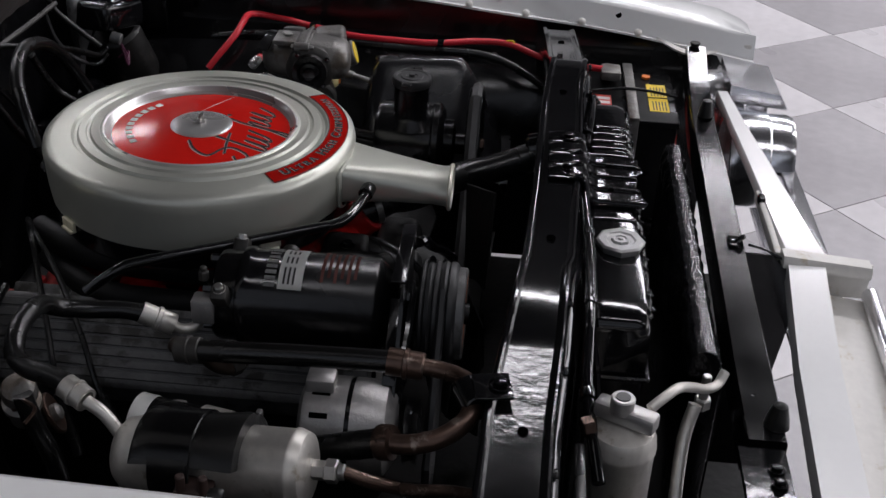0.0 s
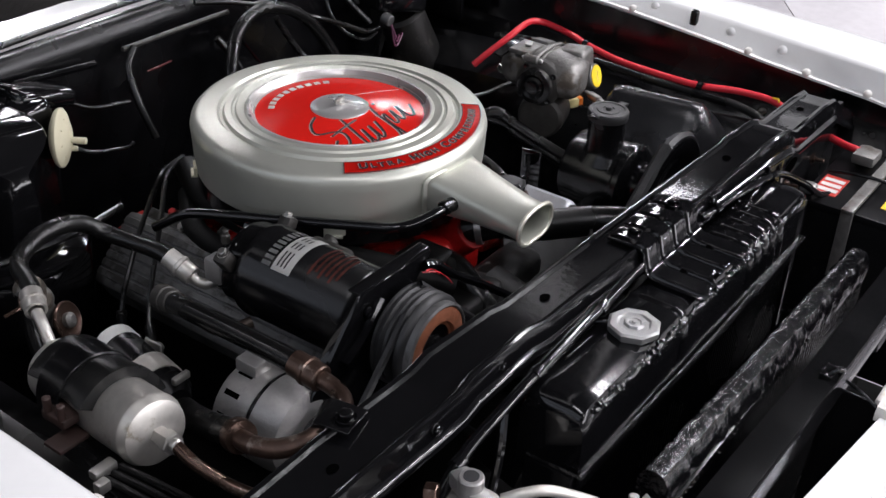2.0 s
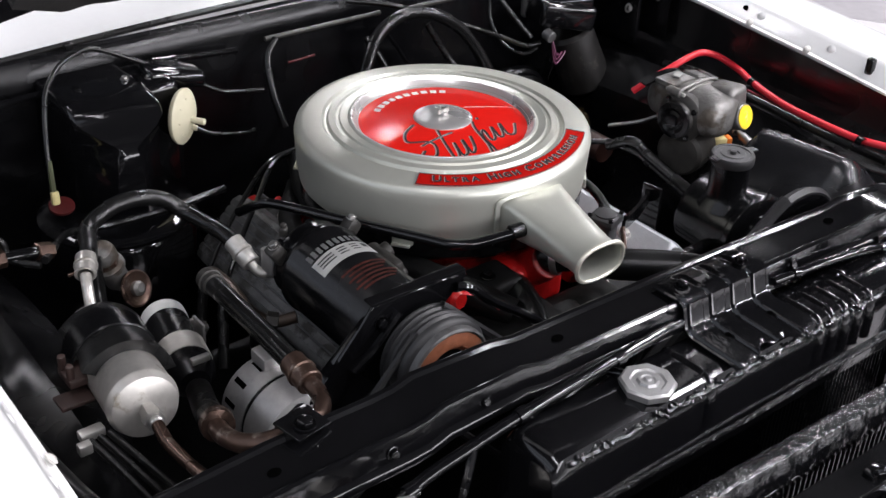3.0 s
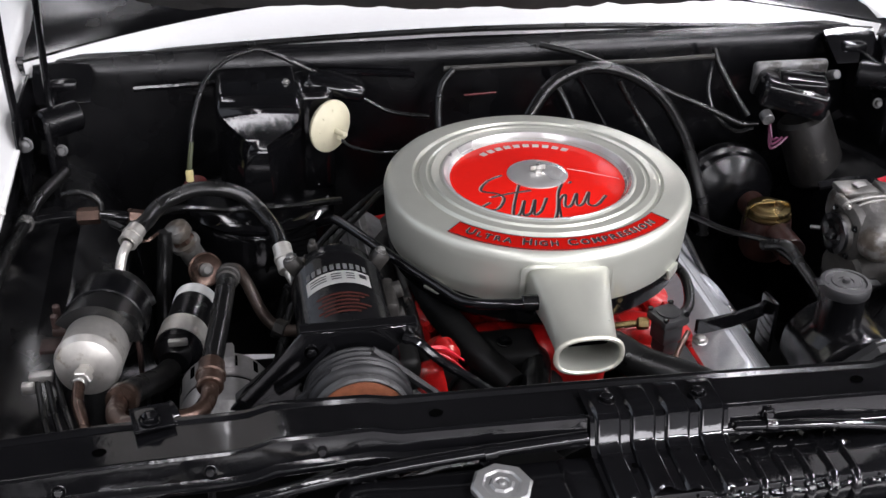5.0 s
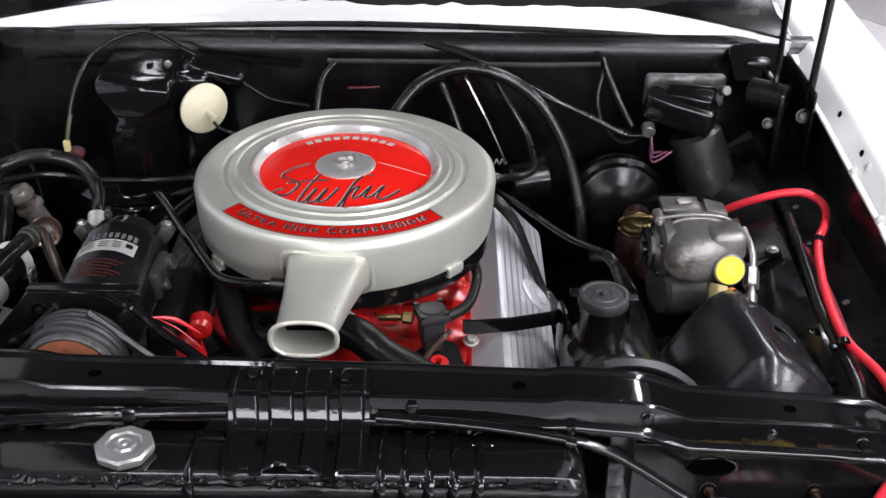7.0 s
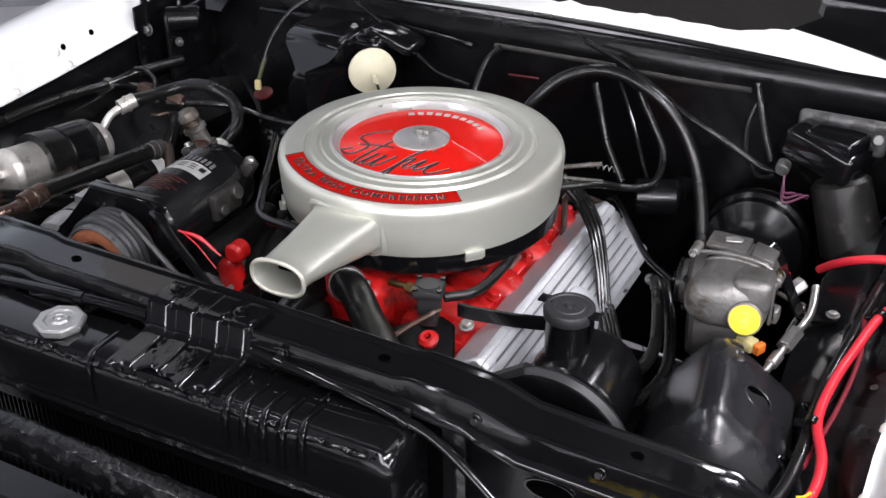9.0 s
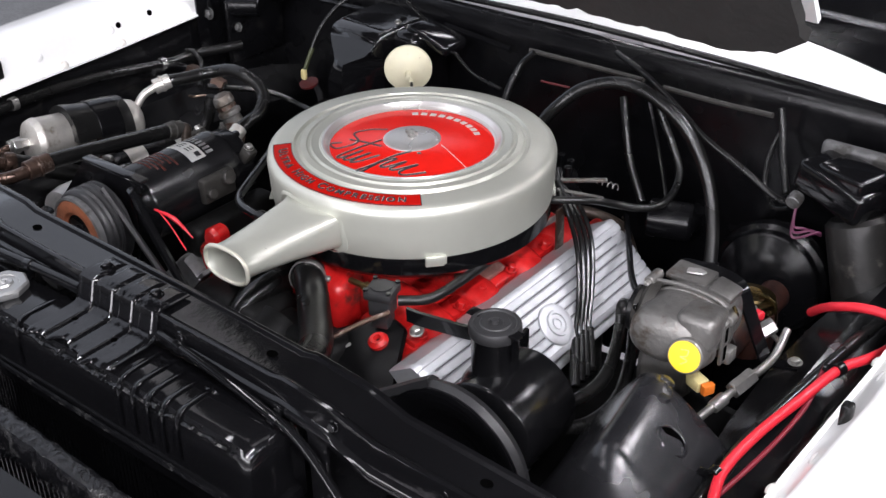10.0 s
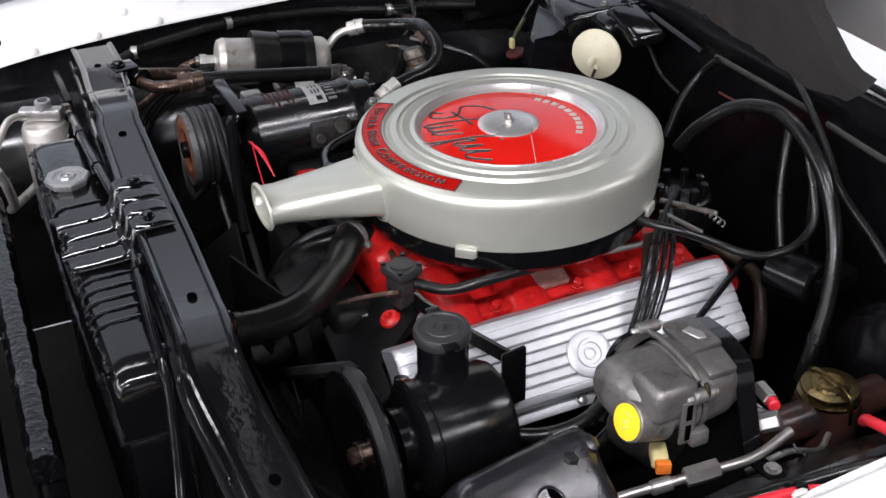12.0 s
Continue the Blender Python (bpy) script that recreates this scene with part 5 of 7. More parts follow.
def compressor_bracket():
    t = thing("compressor_bracket", (-0.32, -0.356, 0.85), "black pressed steel front bracket of the compressor", "bracket")
    m = Matrix.Translation((-0.322, -0.352, 0.900)) @ Matrix.Rotation(radians(90), 4, "X")
    part("plate", plate([(-0.065, 0.086), (0.078, 0.086), (0.082, 0.078), (0.045, 0.05), (0.055, -0.03), (0.03, -0.08), (-0.07, -0.10), (-0.16, -0.07), (-0.168, -0.03), (-0.12, 0.02), (-0.085, 0.06)], 0.005, m, 0.0015), BLACK, t)
    part("top_flange", merged(box((-0.316, -0.348, 0.987), (0.145, 0.018, 0.004), 0.0015), box((-0.43, -0.348, 0.927), (0.11, 0.016, 0.004), 0.001, Matrix.Rotation(radians(-42), 4, "Y"))), BLACK, t)
    part("pressed_rib", tube([(-0.35, -0.360, 0.965), (-0.385, -0.362, 0.93), (-0.42, -0.360, 0.905)], 0.007, 8), BLACK, t)
    each("bracket_bolt", (bolt((-0.375, -0.357, 0.958), (0, -1, 0), 0.007), bolt((-0.255, -0.357, 0.968), (0, -1, 0), 0.007), bolt((-0.455, -0.357, 0.86), (0, -1, 0), 0.007)), BLACK, t)
    part("strut", tube([(-0.262, -0.362, 0.972), (-0.245, -0.368, 0.967), (-0.215, -0.376, 0.94), (-0.165, -0.388, 0.905), (-0.10, -0.40, 0.855)], 0.0065, 8, 5, flat=1.2), BLACK, t)
    part("red_wire", merged(tube([(-0.235, -0.345, 0.940), (-0.205, -0.333, 0.928), (-0.175, -0.325, 0.90)], [0.001, 0.0038, 0.001], 6, 6), tube([(-0.235, -0.34, 0.938), (-0.20, -0.345, 0.922), (-0.17, -0.345, 0.89)], 0.001, 5, 6)), RED_CABLE, t)
    return t


compressor_bracket()


def generator():
    t = thing("generator", (-0.49, -0.31, 0.76), "grey cast alternator low beside the compressor", "alternator")
    a = aim((-0.485, -0.245, 0.835), (0, -1, 0))
    part("rear_housing", lathe([(0, 0), (0.045, 0), (0.058, 0.006), (0.061, 0.012), (0.061, 0.058), (0, 0.058)], a, 40), ALU, t)
    part("stator_ring", lathe([(0.0595, 0.056), (0.0595, 0.066), (0.055, 0.066)], a, 40), BLACK_SATIN, t)
    part("front_housing", lathe([(0, 0.064), (0.061, 0.064), (0.061, 0.085), (0.056, 0.105), (0.04, 0.115), (0, 0.118)], a, 40), ALU, t)
    each("lug", (box((-0.485, -0.27, 0.90), (0.03, 0.035, 0.022), 0.004), box((-0.44, -0.34, 0.885), (0.02, 0.02, 0.03), 0.004)), ALU, t)
    part("pulley", lathe([(0.03, 0.125), (0.04, 0.127), (0.034, 0.135), (0.04, 0.143), (0.03, 0.145), (0, 0.145)], a, 32), BLACK_SATIN, t)
    each("air_slot", [box((-0.485 + 0.0605 * math.sin(b), -0.272, 0.835 + 0.0605 * math.cos(b)), (0.007, 0.022, 0.002), 0, Matrix.Rotation(b, 4, "Y")) for b in [radians(-70 + 28 * i) for i in range(6)]], HOLE, t)
    return t


generator()


def muffler_can():
    t = thing("refrigerant_muffler", (-0.645, -0.19, 0.86), "scuffed silver refrigerant muffler can held by a black rubber-lined band", "canister")
    a, b = Vector((-0.6318, -0.1025, 0.8914)), Vector((-0.655, -0.285, 0.912))
    ax = (b - a).normalized()
    L = (b - a).length
    m = aim(a, ax)
    part("can", lathe([(0, -0.034), (0.018, -0.033), (0.033, -0.029), (0.040, -0.021), (0.042, -0.012), (0.042, L - 0.016), (0.0432, L - 0.014), (0.0432, L - 0.011), (0.042, L - 0.008), (0.039, L), (0.032, L + 0.003), (0.014, L + 0.006), (0, L + 0.006)], m, 48), CAN, t)
    up = m.inverted().to_3x3() @ Vector((0.25, 0, 1))
    mid = math.atan2(up.y, up.x)
    saddle = []
    for k in range(-20, 21):
        a1, lift = mid + radians(3.7 * k), 0.004 * (abs(k) / 20) ** 4
        saddle.append([m @ Vector((r * math.cos(a1), r * math.sin(a1), h)) for r, h in ((0.0425, 0.004), (0.0530 + lift, 0.004), (0.0545 + lift, 0.008), (0.0525, 0.026), (0.0525, 0.084), (0.0555 + lift, 0.114), (0.0550 + lift, 0.121), (0.0425, 0.122))])
    part("rubber_sleeve", loft(saddle), RUBBER, t, "thick black rubber saddle")
    part("clamp_band", lathe([(0.0532, 0.024), (0.0550, 0.025), (0.0550, 0.071), (0.0532, 0.072)], m, 48), BLACK_SATIN, t)
    part("band_ear", merged(box((-0.690, -0.172, 0.905), (0.034, 0.040, 0.012), 0.003), cyl((-0.702, -0.160, 0.898), (-0.702, -0.160, 0.930), 0.005), cyl((-0.702, -0.184, 0.898), (-0.702, -0.184, 0.930), 0.005)), MAROON, t, "rusty bolted band ear")
    each("mount_bracket", (box((-0.70, -0.19, 0.885), (0.05, 0.03, 0.006), 0.002), box((-0.60, -0.17, 0.86), (0.006, 0.03, 0.08), 0.002)), MAROON, t)
    part("front_union", merged(cyl(b + ax * 0.004, b + ax * 0.022, 0.011, n=6), cyl(b + ax * 0.02, b + ax * 0.034, 0.0135, n=6), cyl(b + ax * 0.034, b + ax * 0.042, 0.009)), STEEL, t)
    f = b + ax * 0.04
    part("outlet_pipe", tube([f, f + Vector((0.0, -0.03, -0.01)), f + Vector((0.015, -0.07, -0.03)), f + Vector((0.04, -0.12, -0.05)), f + Vector((0.06, -0.2, -0.08))], 0.0075, 12), COPPER, t)
    part("rear_union", merged(cyl(a - ax * 0.002, a - ax * 0.016 + Vector((0, 0, 0.006)), 0.010, n=6), cyl(a - ax * 0.014 + Vector((0, 0, 0.005)), a - ax * 0.028 + Vector((0.003, 0.004, 0.010)), 0.0125, n=6)), COPPER, t)
    part("inlet_pipe", tube([a - ax * 0.02 + Vector((0, 0, 0.007)), (-0.621, -0.055, 0.932), (-0.613, -0.032, 0.943)], 0.0075, 12), CAN, t)
    return t


muffler_can()

hose_thing("refrigerant_hose", [(-0.607, -0.016, 0.948), (-0.596, -0.003, 0.952), (-0.585, 0.020, 0.952), (-0.575, 0.048, 0.952), (-0.556, 0.070, 0.956), (-0.520, 0.079, 0.965), (-0.482, 0.079, 0.965), (-0.447, 0.081, 0.951), (-0.424, 0.070, 0.932), (-0.405, 0.037, 0.920), (-0.396, 0.0, 0.917), (-0.392, -0.028, 0.911)], 0.0118, "black ribbed refrigerant hose arching between two crimped silver ends",
           ends=(((-0.613, -0.032, 0.944), (-0.599, -0.004, 0.952), 0.0142, CAN), ((-0.393, -0.022, 0.914), (-0.387, -0.062, 0.894), 0.0142, CAN)))
pipe = thing("compressor_pipe", (-0.385, -0.06, 0.88), "bare aluminium pipe from hose end to compressor", "pipe")
part("tube", tube([(-0.388, -0.056, 0.897), (-0.383, -0.068, 0.886), (-0.376, -0.082, 0.885), (-0.368, -0.093, 0.893), (-0.364, -0.098, 0.902)], 0.0072, 12), CAN, pipe)

hose_thing("suction_hose", [(-0.473, -0.100, 0.920), (-0.478, -0.15, 0.926), (-0.486, -0.24, 0.936), (-0.494, -0.32, 0.944), (-0.499, -0.37, 0.948)], 0.0135, "straight black suction hose with tarnished copper ends",
           ends=(((-0.4715, -0.092, 0.918), (-0.475, -0.122, 0.923), 0.0158, GRIME), ((-0.497, -0.350, 0.947), (-0.4995, -0.393, 0.945), 0.0165, COPPER)))
ret = thing("suction_pipe", (-0.40, -0.148, 0.84), "dull brown steel pipe bending down to the compressor", "pipe")
part("tube", tube([(-0.473, -0.100, 0.920), (-0.469, -0.088, 0.9205), (-0.460, -0.088, 0.919), (-0.450, -0.100, 0.908), (-0.441, -0.112, 0.892), (-0.432, -0.122, 0.872), (-0.418, -0.134, 0.855), (-0.400, -0.146, 0.849), (-0.375, -0.16, 0.855)], 0.0088, 12), SOOT, ret)
part("pipe_nut", cyl((-0.412, -0.138, 0.852), (-0.397, -0.147, 0.849), 0.0125, n=6), GRIME, ret)
el = thing("suction_elbow", (-0.52, -0.43, 0.95), "tarnished copper elbow pipes meeting at a black clamp block", "pipe")
part("upper_elbow", tube([(-0.499, -0.388, 0.945), (-0.501, -0.410, 0.944), (-0.508, -0.430, 0.944), (-0.522, -0.445, 0.946), (-0.542, -0.453, 0.950)], 0.0105, 14), COPPER, el)
part("lower_elbow", tube([(-0.565, -0.456, 0.950), (-0.588, -0.447, 0.941), (-0.606, -0.422, 0.930), (-0.612, -0.390, 0.922), (-0.607, -0.36, 0.917)], 0.0115, 14), COPPER, el)
part("collar", lathe([(0.011, 0), (0.0195, 0.002), (0.0205, 0.008), (0.0205, 0.016), (0.019, 0.020), (0.015, 0.020)], aim((-0.608, -0.372, 0.919), (0.03, 0.1, -0.03)), 24), COPPER, el)
part("clamp_block", merged(cyl((-0.537, -0.446, 0.951), (-0.574, -0.462, 0.949), 0.018), box((-0.562, -0.474, 0.972), (0.045, 0.042, 0.004), 0.001, Matrix.Rotation(radians(10), 4, "Z")), bolt((-0.563, -0.482, 0.976), (0, 0, 1), 0.009, 0.007)), BLACK, el)
hose_thing("suction_hose", [(-0.604, -0.355, 0.914), (-0.596, -0.325, 0.900), (-0.582, -0.285, 0.878), (-0.568, -0.25, 0.860), (-0.558, -0.22, 0.850)], 0.0165, "short thick black suction hose with copper collar")
hose_thing("valve_hose", [(-0.566, 0.064, 0.905), (-0.567, 0.062, 0.896), (-0.570, 0.052, 0.86), (-0.575, 0.035, 0.82), (-0.58, 0.02, 0.74)], 0.0115, "upright black rubber hose below the expansion valve")


def control_valve():
    t = thing("suction_valve", (-0.56, -0.16, 0.83), "black and silver suction throttling valve drum behind the muffler", "valve")
    a, b = Vector((-0.523, -0.052, 0.851)), Vector((-0.556, -0.215, 0.848))
    ax = b - a
    m = aim(a, ax)
    part("drum", lathe([(0, 0), (0.028, 0), (0.0305, 0.003), (0.0305, 0.085), (0.033, 0.088), (0.033, 0.135), (0.030, 0.143), (0.020, 0.155), (0, 0.157)], m, 36), BLACK_SATIN, t)
    part("silver_band", lathe([(0.0305, 0.001), (0.0315, 0.002), (0.0315, 0.020), (0.0305, 0.022)], m, 36), LABEL_WHITE, t, "pale foil band")
    part("lower_band", lathe([(0.033, 0.083), (0.0345, 0.083), (0.0345, 0.118), (0.033, 0.118)], m, 36), CAN, t, "scuffed silver lower drum")
    part("clamp_screw", box((-0.545, -0.205, 0.884), (0.026, 0.008, 0.010), 0.002), STEEL, t)
    tab = part("tab", merged(box((-0.487, -0.088, 0.838), (0.004, 0.030, 0.030), 0.0015), box((-0.498, -0.074, 0.838), (0.022, 0.004, 0.022), 0.001)), STEEL, t, "bent zinc clip")
    part("tab_bolt", bolt((-0.484, -0.092, 0.842), (1, 0, 0.1), 0.007, 0.006), GRIME, tab)
    return t


control_valve()


def expansion_valve():
    """Upright valve body with stepped collars, a side union and a dished cap on its front."""
    t = thing("expansion_valve", (-0.545, 0.085, 0.8), "tarnished silver expansion valve body with a round dished cap", "valve")
    top, low = Vector((-0.553, 0.075, 0.908)), Vector((-0.527, 0.085, 0.845))
    m = aim(top, low - top)
    part("body", lathe([(0, -0.002), (0.012, -0.001), (0.019, 0.004), (0.021, 0.012), (0.021, 0.020), (0.017, 0.023), (0.017, 0.033), (0.023, 0.036), (0.023, 0.044), (0.018, 0.047), (0.018, 0.075), (0, 0.076)], m, 32), GREY_CAST, t)
    part("collar", lathe([(0.0175, 0.024), (0.0195, 0.025), (0.0195, 0.031), (0.0175, 0.032)], m, 6), COPPER, t, "brass coloured hexagon collar")
    part("stem", tube([low + Vector((0, 0, 0.01)), (-0.522, 0.078, 0.838), (-0.514, 0.066, 0.833)], 0.012, 12), GREY_CAST, t)
    cap = part("dished_cap", lathe([(0, -0.006), (0.012, -0.006), (0.024, -0.002), (0.0275, 0.002), (0.0275, 0.005), (0.025, 0.0065), (0.020, 0.004), (0.012, 0.003), (0, 0.003)], aim((-0.512, 0.060, 0.834), (0.35, -0.85, 0.40)), 36), COPPER, t, "tarnished round dished cap")
    part("cap_nut", lathe([(0, 0.002), (0.011, 0.002), (0.011, 0.010), (0.006, 0.014), (0, 0.014)], aim((-0.512, 0.060, 0.834), (0.35, -0.85, 0.40)), 16), GREY_CAST, cap)
    part("capillary", tube([(-0.566, 0.07, 0.900), (-0.578, 0.055, 0.906), (-0.590, 0.04, 0.905), (-0.61, 0.045, 0.90)], 0.0025, 6), COPPER, t)
    return t


expansion_valve()


def liquid_line():
    t = thing("liquid_line", (-0.66, 0.03, 0.9), "black refrigerant line with tarnished unions at the inner wing", "pipe")
    part("tube", tube([(-0.79, 0.13, 0.895), (-0.74, 0.13, 0.905), (-0.685, 0.126, 0.908), (-0.63, 0.12, 0.905), (-0.60, 0.13, 0.89)], 0.009, 12), BLACK, t)
    each("union", (cyl((-0.70, 0.127, 0.907), (-0.665, 0.125, 0.908), 0.0135, n=6), cyl((-0.625, 0.121, 0.905), (-0.60, 0.128, 0.895), 0.013, n=6)), COPPER, t)
    part("black_branch", tube([(-0.72, 0.14, 0.94), (-0.69, 0.135, 0.945), (-0.665, 0.13, 0.93), (-0.66, 0.12, 0.905), (-0.63, 0.09, 0.90)], 0.005, 10), RUBBER, t)
    return t


liquid_line()
side_hose = hose_thing("wing_hose", [(-0.735, 0.30, 0.90), (-0.765, 0.2, 0.905), (-0.777, 0.118, 0.905), (-0.79, -0.05, 0.925), (-0.793, -0.222, 0.93), (-0.782, -0.34, 0.922), (-0.765, -0.42, 0.915), (-0.73, -0.475, 0.905), (-0.69, -0.50, 0.89)], 0.010, "long black hose clipped along the inner wing")
for p, d in (((-0.793, -0.222, 0.93), (0, 1, 0)), ((-0.777, 0.118, 0.905), (0, 1, 0)), ((-0.765, -0.42, 0.915), (0.3, 1, 0))):
    part("clip", lathe([(0.010, -0.006), (0.0128, -0.006), (0.0128, 0.006), (0.010, 0.006)], aim(p, d), 18), STEEL, side_hose)
for k in range(3):
    hose_thing("washer_tube", [(-0.72 + 0.012 * k, -0.27, 0.885), (-0.705 + 0.014 * k, -0.34, 0.87), (-0.68 + 0.018 * k, -0.42, 0.83), (-0.65 + 0.02 * k, -0.47, 0.77)], 0.0042, "thin glossy black tube running down to the radiator support", n=8)
wc = thing("wire_connector", (-0.715, -0.27, 0.87), "small zinc clip and connector beside the muffler", "connector")
part("clip", merged(box((-0.715, -0.265, 0.89), (0.03, 0.014, 0.012), 0.002), box((-0.73, -0.28, 0.885), (0.016, 0.012, 0.014), 0.002)), STEEL, wc)


def drier():
    t = thing("receiver_drier", (-0.533, -0.626, 0.7), "pale grey receiver drier bottle with alloy head and pipes", "receiver drier")
    z = Vector((-0.533, -0.626, 0))
    part("bottle", lathe([(0, 0.72), (0.036, 0.72), (0.040, 0.73), (0.040, 0.880), (0.0415, 0.883), (0.0415, 0.889), (0.040, 0.892), (0.040, 0.900), (0.036, 0.908), (0.02, 0.914), (0, 0.915)], Matrix.Translation(z), 40), CAN, t)
    part("head", merged(box((-0.531, -0.628, 0.926), (0.024, 0.074, 0.022), 0.005, Matrix.Rotation(radians(-25), 4, "Z")), cyl((-0.531, -0.622, 0.93), (-0.531, -0.622, 0.950), 0.014)), ALU, t)
    part("sight_glass", lathe([(0, 0), (0.0085, 0), (0.0085, 0.0015), (0, 0.0018)], aim((-0.531, -0.622, 0.9495), (0, 0, 1)), 20), INK, t)
    part("upper_pipe", tube([(-0.522, -0.655, 0.930), (-0.508, -0.672, 0.938), (-0.487, -0.69, 0.937), (-0.455, -0.712, 0.916), (-0.425, -0.733, 0.893), (-0.402, -0.752, 0.884), (-0.388, -0.762, 0.895)], 0.0062, 12), CAN, t)
    part("lower_pipe", tube([(-0.44, -0.722, 0.88), (-0.458, -0.712, 0.84), (-0.505, -0.706, 0.78), (-0.54, -0.71, 0.755), (-0.60, -0.67, 0.75), (-0.66, -0.62, 0.76)], 0.0085, 12), CAN, t)
    part("side_union", cyl((-0.545, -0.592, 0.918), (-0.55, -0.578, 0.916), 0.012, n=6), COPPER, t)
    return t


drier()


# ---- steering side ----
def power_steering_pump():
    t = thing("power_steering_pump", (0.385, -0.3, 0.7), "glossy black power steering pump reservoir with round filler cap", "steering pump")
    a = aim((0.398, -0.218, 0.808), (0, -1, 0))
    part("reservoir", lathe([(0, 0), (0.055, 0.0), (0.068, 0.004), (0.072, 0.012), (0.072, 0.105), (0.0745, 0.108), (0.0745, 0.118), (0.072, 0.121), (0.06, 0.128), (0, 0.13)], a, 56), BLACK_CASE, t)
    part("filler_neck", lathe([(0.045, 0.852), (0.036, 0.866), (0.032, 0.874), (0.032, 0.934), (0.033, 0.936), (0, 0.936)], Matrix.Translation((0.375, -0.284, 0)), 40), BLACK_CASE, t)
    cap = part("filler_cap", lathe([(0.0345, 0.930), (0.0355, 0.932), (0.0355, 0.943), (0.0340, 0.946), (0.029, 0.9465), (0.0275, 0.945), (0.021, 0.945), (0.0195, 0.9465), (0.011, 0.9465), (0.010, 0.945), (0.0055, 0.945), (0.005, 0.950), (0, 0.951)], Matrix.Translation((0.375, -0.284, 0)), 44), VALVE_BLACK, t, "dusty black pressed filler cap with ear tabs")
    each("cap_ear", (box((0.411, -0.29, 0.944), (0.02, 0.018, 0.003), 0.001), box((0.339, -0.278, 0.944), (0.02, 0.018, 0.003), 0.001), box((0.410, -0.29, 0.925), (0.003, 0.012, 0.04), 0.001)), BLACK_SATIN, cap)
    part("pump_nose", lathe([(0.045, 0.128), (0.045, 0.145), (0.02, 0.15), (0.02, 0.17), (0, 0.17)], a, 32), BLACK_SATIN, t)
    part("pulley", lathe([(0.012, 0.165), (0.03, 0.168), (0.05, 0.176), (0.104, 0.17), (0.108, 0.172), (0.108, 0.176), (0.098, 0.184), (0.108, 0.192), (0.108, 0.196), (0.102, 0.198), (0.07, 0.19), (0.045, 0.186), (0.015, 0.19), (0, 0.19)], a, 56), BLACK, t)
    part("pulley_nut", bolt((0.398, -0.408, 0.808), (0, -1, 0), 0.012, 0.012), COPPER, t)
    part("front_bolt", bolt((0.445, -0.352, 0.775), (0, -1, 0), 0.006), BLACK, t)
    return t


power_steering_pump()
belt("steering_belt", ((0.398, 0.808, 0.107), (0.03, 0.57, 0.085)), 0.0115, -0.402, "wide worn grey rubber belt round the steering pump pulley")
for k, (dx, dz) in enumerate(((0, 0), (0.022, -0.03))):
    hose_thing("steering_hose", [(0.42 + dx, -0.235, 0.795 + dz), (0.445 + dx, -0.18, 0.79 + dz), (0.452 + dx, -0.12, 0.80 + dz), (0.435 + dx, -0.06, 0.83 + dz), (0.42 + dx, -0.03, 0.85 + dz), (0.40 + dx, 0.01, 0.83)], 0.0095, "glossy black power steering hose")


